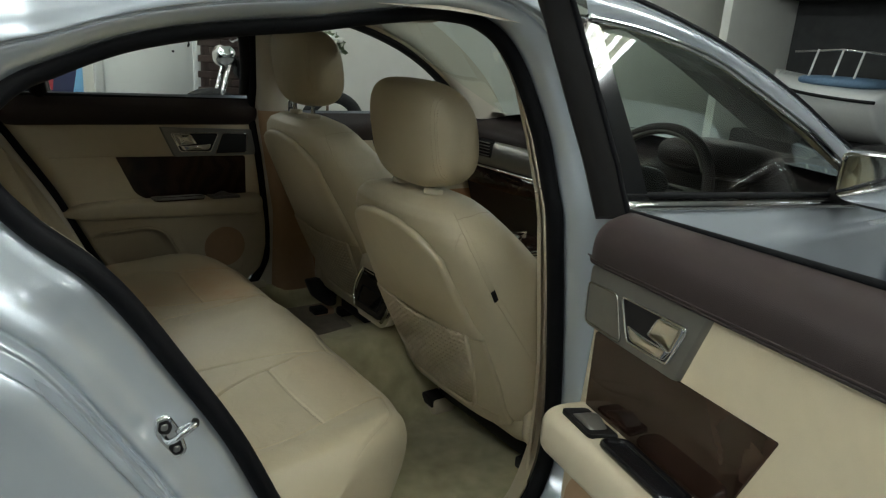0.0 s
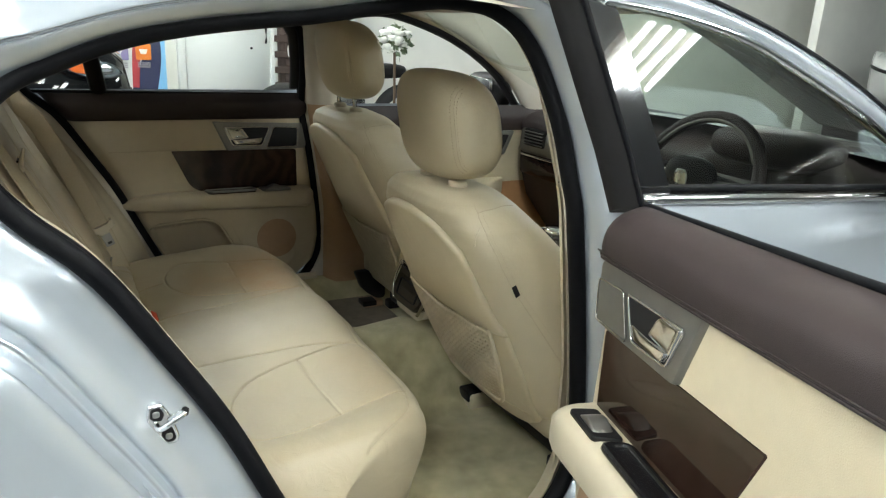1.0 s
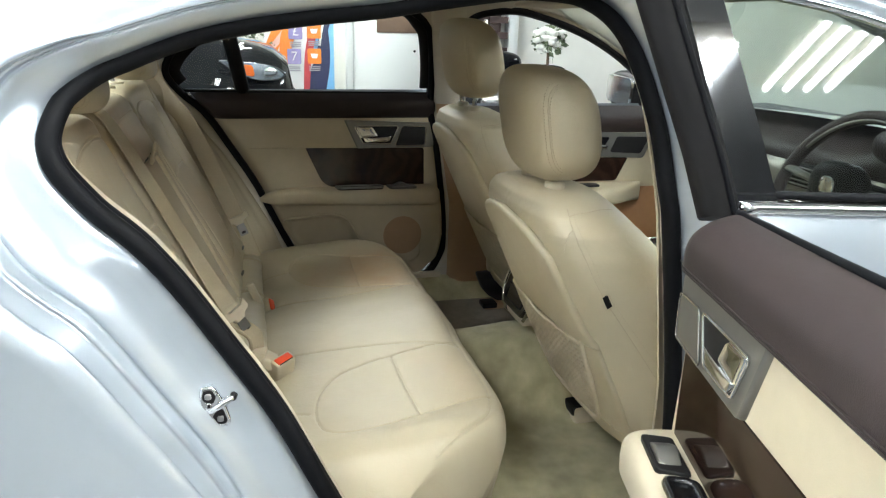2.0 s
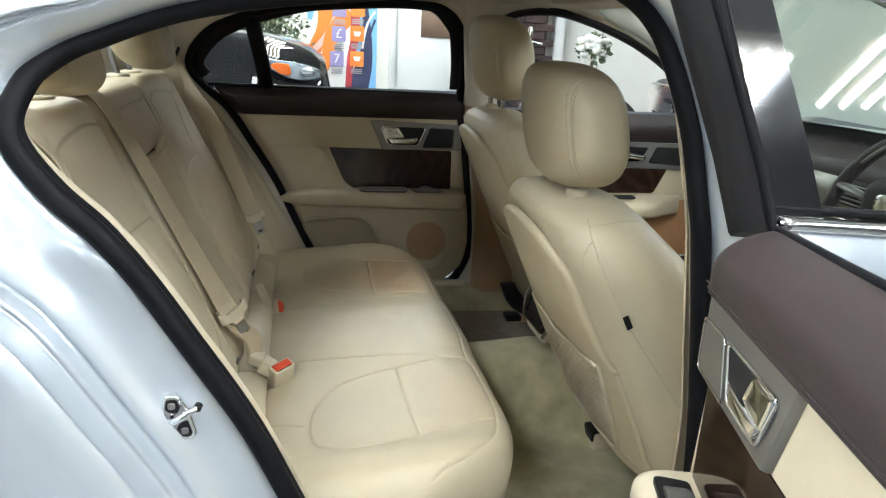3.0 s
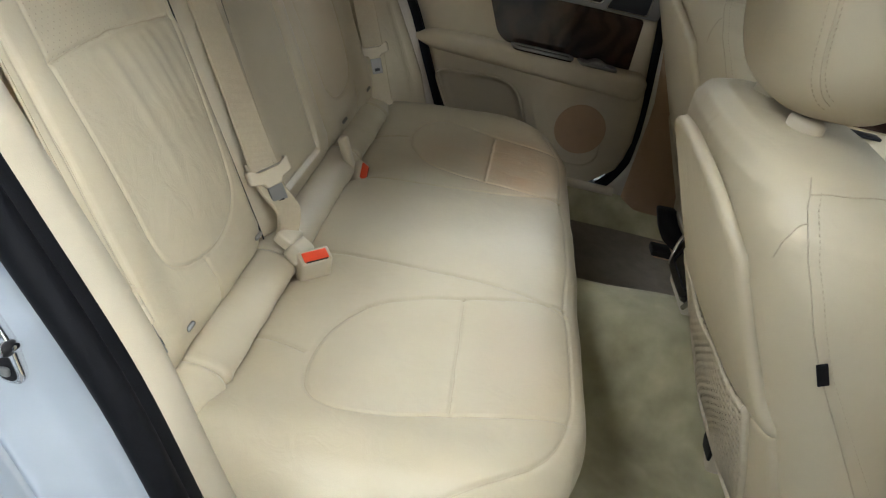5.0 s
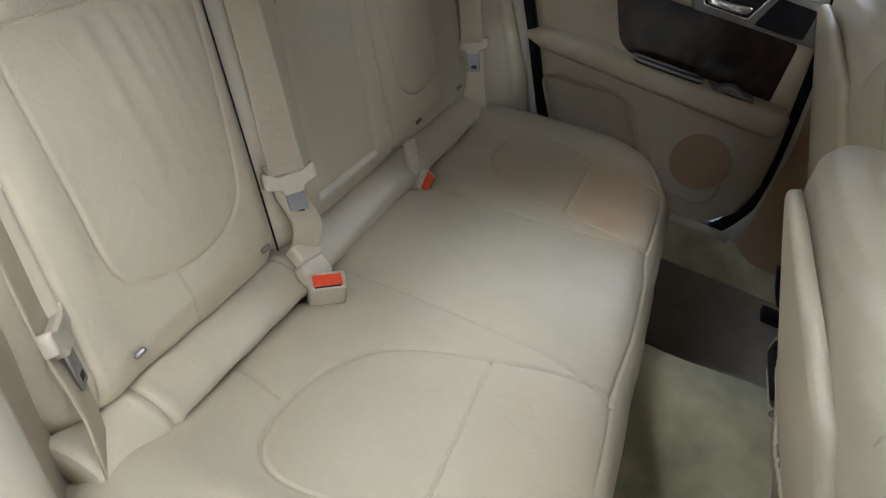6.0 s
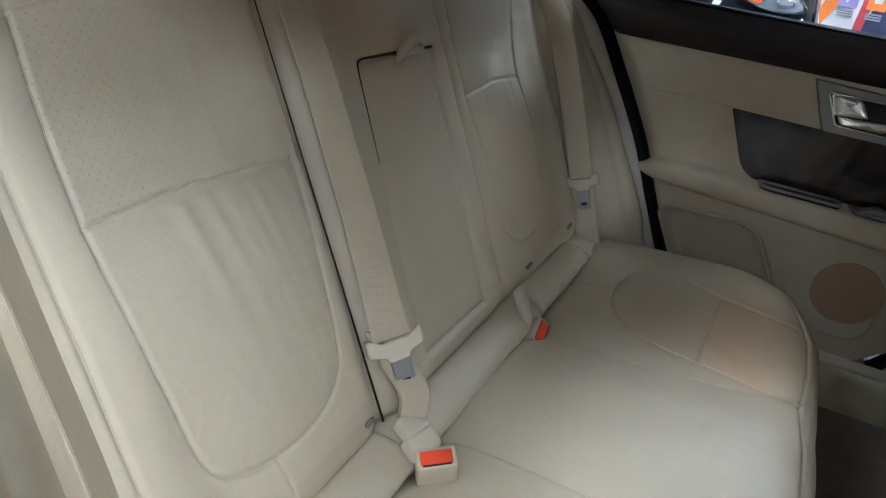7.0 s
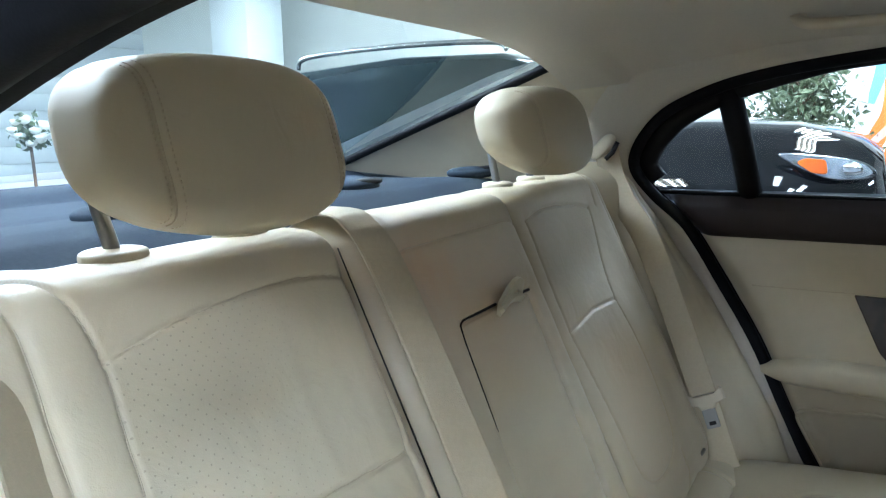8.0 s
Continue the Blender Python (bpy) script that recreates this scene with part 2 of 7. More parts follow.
def patch(name, outline, surf, material, parent, label="", height=0.004, edge=0.006, bulge=0.0, deep=0.004, rings=7, step=0.012, flat=False):
    """A pad or plate on a surface: surf(u, v, h) gives the place h metres above it. Its edge is rounded; bulge swells its middle."""
    o = dense(outline, step)
    c = (o.max(0) + o.min(0)) / 2
    size = np.linalg.norm(o - c, axis=1).mean()
    e = min(edge / size, 0.5)
    fr = [(1.0, -deep), (1.0, height * 0.45), (1 - e * 0.3, height * 0.82), (1 - e, height)]
    for q in [0.012] + list(np.linspace(0, 1, rings)[1:]):
        f = (1 - e) * (1 - q)
        fr.append((max(f, 0.02), height + bulge * (1 - f**2)))
    P = [[surf(*(c + (a - c) * f), h) for a in o] for f, h in fr]
    return grid(name, P, material, parent, label, closed_v=True, caps=True)


def ring(name, outline, surf, material, parent, label="", radius=0.003, lift=0.0, step=0.01, sides=8):
    """A bead or piping along a closed outline on a surface."""
    o = dense(outline, step)
    P = np.array([surf(*a, lift) for a in o])
    return sweep(name, P, radius, material, parent, label, closed=True, sides=sides)


def rbox(name, centre, size, r, material, parent, label="", turn=(0, 0, 0), seg=3, taper=1.0):
    """A block with rounded edges; taper narrows its top."""
    bm = bmesh.new()
    bmesh.ops.create_cube(bm, size=1)
    for v in bm.verts:
        k = taper if v.co.z > 0 else 1
        v.co = Vector((v.co.x * size[0] * k, v.co.y * size[1] * k, v.co.z * size[2]))
    bmesh.ops.bevel(bm, geom=bm.edges, offset=min(r, min(size) * 0.45), segments=seg, affect="EDGES", profile=0.5)
    bmesh.ops.transform(bm, matrix=pose(*centre, *turn), verts=bm.verts)
    return part(name, bm, material, parent, label)


def puff(name, centre, axes, size, power, material, parent, label="", nu=40, nv=28, shape=None):
    """A cushion-like closed form (superellipsoid). shape(p) may bend its local points."""
    u = np.linspace(-math.pi, math.pi, nu, endpoint=False)
    v = np.linspace(-math.pi / 2 + 1e-3, math.pi / 2 - 1e-3, nv)
    f = lambda a, e: np.sign(a) * np.abs(a) ** e
    V, U = np.meshgrid(v, u, indexing="ij")
    e1, e2 = power
    L = np.stack([size[0] * f(np.cos(V), e1) * f(np.cos(U), e2), size[1] * f(np.cos(V), e1) * f(np.sin(U), e2), size[2] * f(np.sin(V), e1)], -1)
    if shape:
        L = shape(L)
    A = np.array(axes, float)
    return grid(name, np.asarray(centre) + L @ A, material, parent, label, closed_v=True, caps=True)


def puff_line(centre, size, power, y_at, face, shape=None, span=(-1.25, 1.3), out=0.0):
    """Points that run over a cushion-like form from bottom to top at a sideways distance."""
    e1, e2 = power
    f = lambda a, e: math.copysign(abs(a) ** e, a)
    L = []
    for v in np.linspace(*span, 90):
        q = abs(y_at) / (size[1] * math.cos(v) ** e1)
        if q < 0.985:
            c = math.sqrt(1 - q ** (2 / e2)) ** e2
            L.append([(face * size[0] * math.cos(v) ** e1 * c, y_at, size[2] * f(math.sin(v), e1))])
    L = np.array(L)
    if shape:
        L = shape(L)
    return np.asarray(centre) + L[:, 0] + np.array((face * out, 0, 0))


def dashes(name, pts, material, parent, length=0.0024, gap=0.0020, r=0.00045, label="row of small stitches"):
    """A row of short stitches along a run of points, in one mesh."""
    p = np.asarray(pts, float)
    d = np.r_[0, np.cumsum(np.linalg.norm(np.diff(p, axis=0), axis=1))]
    at = lambda q: Vector([np.interp(q, d, p[:, k]) for k in range(3)])
    vs, fs = [], []
    q = 0.0
    while q + length < d[-1]:
        a, b = at(q), at(q + length)
        t = (b - a).normalized()
        u = t.orthogonal().normalized()
        w = t.cross(u)
        i = len(vs)
        for e in (a, b):
            vs += [tuple(e + (u * math.cos(k) + w * math.sin(k)) * r) for k in (0, 1.57, 3.14, 4.71)]
        fs += [(i, i + 1, i + 5, i + 4), (i + 1, i + 2, i + 6, i + 5), (i + 2, i + 3, i + 7, i + 6), (i + 3, i, i + 4, i + 7), (i, i + 3, i + 2, i + 1), (i + 4, i + 5, i + 6, i + 7)]
        q += length + gap
    me = bpy.data.meshes.new(name)
    me.from_pydata(vs, [], fs)
    return finish(name, me, material, parent, label)


def dist_line(X, Y, line):
    """Distance of points from a polyline."""
    d = np.full(X.shape, 9.0)
    for (ax, ay), (bx, by) in zip(line[:-1], line[1:]):
        ux, uy = bx - ax, by - ay
        t = np.clip(((X - ax) * ux + (Y - ay) * uy) / (ux * ux + uy * uy + 1e-12), 0, 1)
        d = np.minimum(d, np.hypot(X - ax - t * ux, Y - ay - t * uy))
    return d


def inside(X, Y, poly):
    hit = np.zeros(X.shape, bool)
    for (ax, ay), (bx, by) in zip(poly, np.roll(poly, -1, 0)):
        cross = ((ay > Y) != (by > Y)) & (X < (bx - ax) * (Y - ay) / (by - ay + 1e-12) + ax)
        hit ^= cross
    return hit


def groove(d, depth, width):
    """A stitched seam's valley, with softly swollen sides."""
    return -depth * np.exp(-((d / (0.62 * width)) ** 2)) - 0.35 * depth * np.exp(-((d / (4.0 * width)) ** 2))


# Half-width of the car's side at a height.
def half(z):
    return np.interp(z, (0.0, 0.3, 0.93, 1.05, 1.25, 1.40, 1.7), (0.735, 0.735, 0.725, 0.685, 0.605, 0.53, 0.38))


# The rear door opening as seen from the side: x, z.
OPENING = [(-0.045, 1.04), (-0.03, 1.09), (0.015, 1.14), (0.07, 1.17), (0.15, 1.197), (0.27, 1.218), (0.45, 1.236), (0.58, 1.242), (0.645, 1.23),
           (0.68, 1.18), (0.70, 1.07), (0.712, 0.94), (0.735, 0.79), (0.757, 0.62), (0.765, 0.50), (0.755, 0.41), (0.71, 0.355), (0.60, 0.335),
           (0.48, 0.335), (0.38, 0.37), (0.31, 0.45), (0.25, 0.57), (0.19, 0.70), (0.125, 0.81), (0.055, 0.92), (-0.01, 0.985)]
OPEN_FINE = curve_pts(OPENING, 170, closed=True)


def far_opening(line):
    """The far door reaches further forward and lower at its front foot."""
    q = line.copy()
    k = np.clip((q[:, 0] - 0.52) / 0.16, 0, 1)
    q[:, 0] += k * np.interp(q[:, 1], (0.36, 0.45, 0.62, 0.79, 0.94, 1.07, 1.18, 1.25), (0.030, 0.050, 0.050, 0.050, 0.045, 0.050, 0.048, 0.030))
    q[:, 1] -= 0.012 * k * np.clip((0.42 - q[:, 1]) / 0.06, 0, 1)
    return q


OPEN_LEFT = far_opening(OPEN_FINE)

# ---- the showroom ----
def slab(name, lo, hi, material, label, category, bevel=0.0):
    bm = bmesh.new()
    bmesh.ops.create_cube(bm, size=1)
    for v in bm.verts:
        v.co = Vector([(a + b) / 2 + c * (b - a) for a, b, c in zip(lo, hi, v.co)])
    return tagged(part(name, bm, material, None, "", smooth=False), label, category, kind="structure")


# the south wall is out of view; its grey holds light off the cabin
dimmed_wall = mat("dimmed_wall_paint", (0.19, 0.19, 0.185), 0.8, vary=0.08, scale=5, blotch=0.6)
slab("floor", (-8, -8, -0.1), (12, 6, 0), shaded_floor, "polished showroom floor, darkened to cut bounced light", "floor")
slab("ceiling", (-8, -8, 3.0), (12, 6, 3.1), ceiling_mat, "white showroom ceiling with strip lights", "ceiling")
slab("wall_north", (-8, 5.6, 0), (12, 5.8, 3.0), wall_mat, "white painted showroom wall behind the cars", "wall")
slab("wall_south", (-8, -8.2, 0), (12, -8.0, 3.0), dimmed_wall, "unseen wall, greyed to cut light into the cabin", "wall")
slab("wall_west", (-8.2, -8, 0), (-8.0, 6, 3.0), wall_mat, "white boarded wall behind the car", "wall")
slab("wall_east", (12.0, -8, 0), (12.2, 6, 3.0), wall_mat, "white wall at the far end", "wall")


def strip_light(x, y, turn):
    t = thing("strip_light", "white ceiling light with four bright fluorescent tubes", "ceiling light", "strip lights on the ceiling", at=(x, y, 2.9))
    rbox("housing", (x, y, 2.96), (1.6, 0.62, 0.06), 0.01, cream_plastic, t)
    for k in range(4):
        yy = y - 0.225 + 0.15 * k
        sweep("tube", np.array([(x - 0.74, yy, 2.905), (x, yy, 2.905), (x + 0.74, yy, 2.905)]), 0.019, tube_glow, t, sides=8)
    t.rotation_euler = (0, 0, radians(turn))
    return t


lamp = strip_light(0.75, -1.55, 90)
# several copies are unseen, added to light cabin, door skin, wall and boat
for lx, ly in ((2.5, -3.3), (-1.1, -2.7), (-2.1, -0.7), (3.4, -2.2), (0.2, -5.8), (2.8, -6.2), (-1.7, 0.35), (0.9, 3.2), (-1.4, 4.3), (6.6, 3.6), (-4.5, 2.0), (-5.2, -1.0), (0.6, 4.3)):
    copy_thing(lamp, pose(lx, ly, 2.9, 0, 0, 90))

# ---- the car: body ----
car = thing("silver_saloon_car", "silver saloon car with cream leather cabin and open rear door", "car")


def contour_frame(line):
    """Outward normals of a closed contour in the x, z plane."""
    t = np.roll(line, -1, 0) - np.roll(line, 1, 0)
    n = np.stack([-t[:, 1], t[:, 0]], 1)
    n /= np.linalg.norm(n, axis=1)[:, None]
    c = line.mean(0)
    if ((line - c) * n).sum() < 0:
        n = -n
    return n


def collar(name, line, sg, steps, material, parent, label="", weight=None, rise=1.0, inset=0.0, reach=0.0):
    """Strips round an opening: steps of (distance outward, distance off the side plane). inset sets the
    strip further into the cabin, fading over the outward distance reach (0: all of it)."""
    n = contour_frame(line)
    w = np.ones(len(line)) if weight is None else weight
    P = []
    for d, off in steps:
        q = line + n * (d * w)[:, None]
        k = inset * (1 if not reach else max(0.0, 1 - d / reach) ** 2.2)
        P.append(np.stack([q[:, 0], sg * (half(q[:, 1]) + (off * rise if off > 0 else off) - k), q[:, 1]], 1))
    return grid(name, P, material, parent, label, closed_v=True)


def shifted(line, dx_rear):
    q = line.copy()
    k = np.clip((0.5 - q[:, 0]) / 0.4, 0, 1) * np.clip((1.10 - q[:, 1]) / 0.15, 0, 1)
    q[:, 0] += dx_rear * k
    q[:, 1] -= 0.016 * np.clip((q[:, 1] - 1.10) / 0.06, 0, 1) * np.clip((0.55 - q[:, 0]) / 0.2, 0, 1)
    return q


RIGHT_OPEN = shifted(OPEN_FINE, 0.010)
nr = contour_frame(RIGHT_OPEN)
fore = np.clip(nr[:, 0] * 2.2 - 0.3, 0, 1) * np.clip((1.245 - RIGHT_OPEN[:, 1]) / 0.10, 0, 1)
fore = np.convolve(np.r_[fore[-7:], fore, fore[:7]], np.ones(15) / 15, "valid")
aft = np.clip(-nr[:, 0] * 2.2 - 0.1, 0, 1) * np.clip((1.12 - RIGHT_OPEN[:, 1]) / 0.10, 0, 1)
aft = np.convolve(np.r_[aft[-7:], aft, aft[:7]], np.ones(15) / 15, "valid")
upper = np.clip((RIGHT_OPEN[:, 1] - 1.04) / 0.09, 0, 1) * (1 - fore)
RIGHT_OPEN[:, 0] += 0.084 * fore + (RIGHT_OPEN[:, 0] - 0.255) * 0.048 * upper
RIGHT_OPEN[:, 1] += (RIGHT_OPEN[:, 1] - 1.165) * 0.048 * upper
INSET = 0.082 * fore + 0.042 * upper
nr = contour_frame(RIGHT_OPEN)
ahead = np.clip(nr[:, 0] * 1.8 - 0.3, 0, 1)
jamb_w = 0.30 + 0.70 * np.clip(-nr[:, 0] * 2.2, 0, 1) * np.clip((1.14 - RIGHT_OPEN[:, 1]) / 0.12, 0, 1) + 0.22 * ahead
ahead = np.convolve(np.r_[ahead[-9:], ahead, ahead[:9]], np.ones(19) / 19, "valid")
over = np.clip(nr[:, 1] * 1.8 - 0.3, 0, 1) * np.clip((RIGHT_OPEN[:, 1] - 1.0) / 0.1, 0, 1)
over = np.convolve(np.r_[over[-9:], over, over[:9]], np.ones(19) / 19, "valid")
low = 1 - 0.80 * np.maximum(ahead, over)
jamb_w = np.convolve(np.r_[jamb_w[-9:], jamb_w, jamb_w[:9]], np.ones(19) / 19, "valid")
collar("door_jamb", RIGHT_OPEN, -1, [(0.0, -0.02), (0.010, -0.005), (0.028, -0.002), (0.045, 0.000), (0.058, 0.003), (0.066, 0.008), (0.074, 0.014), (0.081, 0.018), (0.086, 0.019), (0.0875, 0.016),
                                    (0.0895, 0.016), (0.091, 0.022), (0.0935, 0.034), (0.0955, 0.045), (0.0965, 0.043), (0.0985, 0.050), (0.100, 0.064), (0.1015, 0.078), (0.1025, 0.085)], paint, car,
       "silver painted door jamb", jamb_w, low, INSET, 0.1025)
grow = np.maximum(np.clip(-nr[:, 0] * 2.0, 0.02, 1), 0.17 * over)
grow = np.convolve(np.r_[grow[-9:], grow, grow[:9]], np.ones(19) / 19, "valid")
P = []
for d, off in [(0.0, 0.0835), (0.003, 0.089), (0.03, 0.096), (0.07, 0.102), (0.13, 0.108), (0.22, 0.112), (0.34, 0.112)]:
    q = RIGHT_OPEN + nr * (0.103 * jamb_w + d * grow)[:, None]
    P.append(np.stack([q[:, 0], -(half(q[:, 1]) + off * low), q[:, 1]], 1))
grid("side_panel", P, paint, car, "silver painted body side", closed_v=True)
n = contour_frame(RIGHT_OPEN)
seal_line = RIGHT_OPEN - n * 0.002
# the seal is a flattened bulb, broader along the pillar between the doors
a = np.linspace(0, 2 * math.pi, 14, endpoint=False)
out_y = -(half(seal_line[:, 1]) - 0.004 - INSET)
P = []
for p, q, y, k, r in zip(seal_line, n, out_y, fore, aft):
    P.append([(p[0] + q[0] * 0.0125 * math.cos(b), y - 0.007 * k + (0.0125 + 0.006 * k) * math.sin(b), p[1] + q[1] * 0.0125 * math.cos(b)) for b in a])
grid("door_seal", P, rubber, car, "black rubber door seal", closed_u=True, closed_v=True)
P = []
for d, off in [(-0.013, -0.024), (-0.013, -0.014), (-0.007, -0.006), (0.002, -0.004)]:
    q = RIGHT_OPEN + n * (d * (1 - 0.6 * fore))[:, None]
    P.append(np.stack([q[:, 0], -(half(q[:, 1]) + off * (1 - 0.4 * fore) - INSET), q[:, 1]], 1))
grid("seal_lip", P, rubber, car, "", closed_v=True)
P = []
for d, off, open_ in [(-0.0120, -0.020, 0.0), (-0.0120, -0.030, 0.006), (-0.0110, -0.048, 0.024), (-0.004, -0.070, 0.034), (0.02, -0.085, 0.03), (0.08, -0.092, 0.0)]:
    q = RIGHT_OPEN + n * (d * (1 - 0.45 * fore) + open_ * (1 - aft))[:, None]
    P.append(np.stack([q[:, 0], -(half(q[:, 1]) + off - INSET), q[:, 1]], 1))
grid("inner_trim", P, cream_plastic, car, "cream plastic pillar trim", closed_v=True)
# left side, seen from inside
seal_l = OPEN_LEFT + contour_frame(OPEN_LEFT) * 0.002
sweep("door_seal", np.stack([seal_l[:, 0], half(seal_l[:, 1]) - 0.008, seal_l[:, 1]], 1), 0.0135, rubber, car, "black rubber door seal", closed=True)
collar("inner_trim", OPEN_LEFT, 1, [(0.008, -0.004), (0.008, -0.022), (0.02, -0.03), (0.06, -0.036), (0.10, -0.04)], headliner_mat, car, "beige cloth-covered window surround")
collar("side_panel", OPEN_LEFT, 1, [(0.012, 0.004), (0.03, 0.05), (0.05, 0.085), (0.10, 0.10), (0.20, 0.108)], paint, car, "silver painted body side", jamb_w)
collar("door_gap", OPEN_LEFT, 1, [(-0.012, 0.004), (0.006, 0.004), (0.010, -0.012)], rubber, car, "black rubber behind the door edge")

# roof skin and headliner


def roof_z(x):
    return np.interp(x, (-0.95, -0.6, -0.25, 0.1, 0.5, 0.9, 1.2, 1.5, 1.75), (1.06, 1.17, 1.27, 1.325, 1.345, 1.325, 1.26, 1.13, 0.99))


def roof_half(x):
    return np.interp(x, (-0.95, -0.3, 0.1, 0.6, 1.0, 1.4, 1.75), (0.55, 0.55, 0.565, 0.57, 0.585, 0.64, 0.70))


xr = np.linspace(-0.22, 1.02, 30)
ys = np.linspace(-1, 1, 25)
grid("roof", [[(x, q * roof_half(x), roof_z(x) + 0.045 * (1 - q**4) - 0.012) for q in ys] for x in xr], paint, car, "silver painted roof")
xh = np.r_[np.linspace(-0.17, 0.10, 30), np.linspace(0.13, 0.98, 20)]
RIM = 0.05


def head_z(x):
    return np.interp(x, (-0.17, 0.0, 0.3, 0.6, 0.98), (1.262, 1.284, 1.300, 1.302, 1.270))


def liner(x, q):
    y = q * (0.60 if x > -0.05 else 0.60 - (-0.05 - x) * 0.8)
    return (x + RIM * q * q * (x < 0.0) * min(1, -x / 0.1), y, head_z(x) - 0.055 * np.interp(x, (0.70, 0.92), (1.0, 0.35)) * abs(q) ** 4.0 * (1 + 0.35 * float(np.clip((0.22 - x) / 0.24, 0, 1))))


grid("headliner", [[liner(x, q) for q in ys] for x in xh], headliner_mat, car, "beige cloth headliner")
# rear screen
zs = np.linspace(0, 1, 14)
grid("rear_window", [[(-0.12 - 0.60 * k - 0.05 * (1 - q * q), q * (0.51 + 0.05 * k), 1.250 - 0.208 * k + 0.028 * (1 - q * q))
                      for q in ys] for k in zs], green_glass, car, "sloping rear window glass").visible_shadow = False
for sg in (-1, 1):
    e = [(-0.120 - 0.60 * k, sg * (0.505 + 0.05 * k), 1.246 - 0.208 * k) for k in zs]
    sweep("rear_window_edge", e, 0.009, rubber, car, "black rear window edge")
    # pillar trim between the rear screen and the door
    P = []
    for k in zs:
        a = np.array((-0.115 - 0.60 * k, sg * (0.503 + 0.05 * k), 1.244 - 0.208 * k))
        b = np.array((-0.02 - 0.16 * k, sg * (0.632 + 0.05 * k), 1.205 - 0.23 * k))
        P.append([a + (b - a) * f + np.array((0, sg * 0.022 * math.sin(math.pi * f), 0)) for f in np.linspace(0, 1, 12)])
    tr = grid("pillar_trim", P, cream_plastic, car, "smooth cream rear pillar trim")
    Q = np.array(P)
    sweep("trim_joint", Q[5, 2:] - np.array((0, sg * 0.0006, 0)), 0.0012, black_plastic, tr, "dark joint in the trim", sides=5)
    # outer rear quarter
    Q = [[(x, sg * (0.55 + 0.29 * f + 0.03 * math.sin(3 * f)), np.interp(x, (-1.9, -0.9, -0.2), (0.93, 1.02, 1.26)) * (1 - f) + 0.62 * f) for f in np.linspace(0, 1, 8)]
         for x in np.linspace(-1.9, -0.15, 14)]
    grid("rear_quarter", Q, paint, car, "silver painted rear quarter")
grid("boot_lid", [[(x, q * 0.56, 1.0 - 0.07 * ((x + 0.8) / 1.1) ** 2) for q in ys] for x in np.linspace(-1.9, -0.8, 8)], paint, car, "silver boot lid")
grid("tail", [[(-1.9 - 0.06 * math.sin(math.pi * f), q * 0.84, 0.93 - 0.65 * f) for q in ys] for f in np.linspace(0, 1, 8)], paint, car)
# parcel shelf
sh = []
for x in np.linspace(-0.15, -0.82, 60):
    d = -0.15 - x
    lift = np.interp(d, (0, 0.06, 0.10, 0.14, 0.20, 0.30, 0.33, 0.36, 0.50, 0.53, 0.56, 0.67), (-0.015, -0.005, 0.012, 0.026, 0.030, 0.026, 0.020, 0.024, 0.026, 0.040, 0.044, 0.040))
    sh.append([(x, q * 0.62, 1.005 + lift - 0.02 * q**6) for q in np.linspace(-1, 1, 41)])
grid("parcel_shelf", sh, shelf_fabric, car, "blue-grey cloth parcel shelf")
for x, y in ((-0.40, -0.22), (-0.37, 0.175), (-0.33, 0.52)):
    hump = puff("belt_slot", (x, y, 1.036), np.eye(3), (0.045, 0.055, 0.012), (0.8, 0.9), shelf_fabric, car, "blue-grey shelf hump with a slot", nu=28, nv=14)
    puff("slot", (x + 0.026, y + 0.018, 1.043), np.eye(3), (0.016, 0.030, 0.006), (0.7, 0.8), black_plastic, hump, nu=20, nv=10)

# cabin floor with its tunnel
fl = []
for x in np.linspace(0.30, 2.1, 40):
    row = []
    for y in np.linspace(-0.72, 0.72, 97):
        tun = 0.192 / (1 + math.exp((abs(y) - 0.108) * 58)) * np.interp(x, (0.4, 0.7, 1.0), (0.9, 0.96, 1.05))
        sill = 0.09 / (1 + math.exp(-(abs(y) - 0.655) * 90))
        rise = np.interp(x, (1.0, 1.05, 2.0), (0, 0.01, 0.03))
        wav = 0.002 * math.sin(x * 31 + 2 * math.sin(y * 17)) * math.sin(y * 23)
        row.append((x, y, 0.27 + tun + sill + rise + wav))
    fl.append(row)
grid("carpet", fl, carpet_mat, car, "cream cut-pile carpet")
# brown sheet that paints the far footwell's shade onto the carpet
shade_out = rounded([(0.60, 0.300), (0.97, 0.305), (0.99, 0.42), (0.99, 0.66), (0.60, 0.66)], (0.01, 0.025, 0.03, 0.03, 0.01))
patch("shaded_floor", shade_out, lambda u, v, h: (u, v, 0.278 + 0.192 / (1 + math.exp((v - 0.108) * 58)) + h), carpet_shaded, car, "brown sheet for the shaded carpet of the far footwell", height=0.008)
grid("firewall", [[(2.05, y, z) for y in np.linspace(-0.7, 0.7, 5)] for z in np.linspace(0.25, 0.95, 5)], black_plastic, car)
grid("underbody", [[(x, y, 0.2) for y in np.linspace(-0.8, 0.8, 5)] for x in np.linspace(-1.9, 3.0, 5)], black_plastic, car)
for sg in (-1, 1):
    P = []
    for x in np.linspace(-0.75, 2.0, 30):
        P.append([(x, sg * (0.72 + k), z) for k, z in ((-0.01, 0.36), (0.03, 0.365), (0.10, 0.34), (0.11, 0.25), (0.08, 0.2))])
    grid("sill", P, paint, car, "silver painted door sill")
    sweep("sill_trim", [(x, sg * 0.70, 0.362) for x in np.linspace(0.28, 0.80, 12)], 0.013, cream_plastic, car, "cream sill trim")
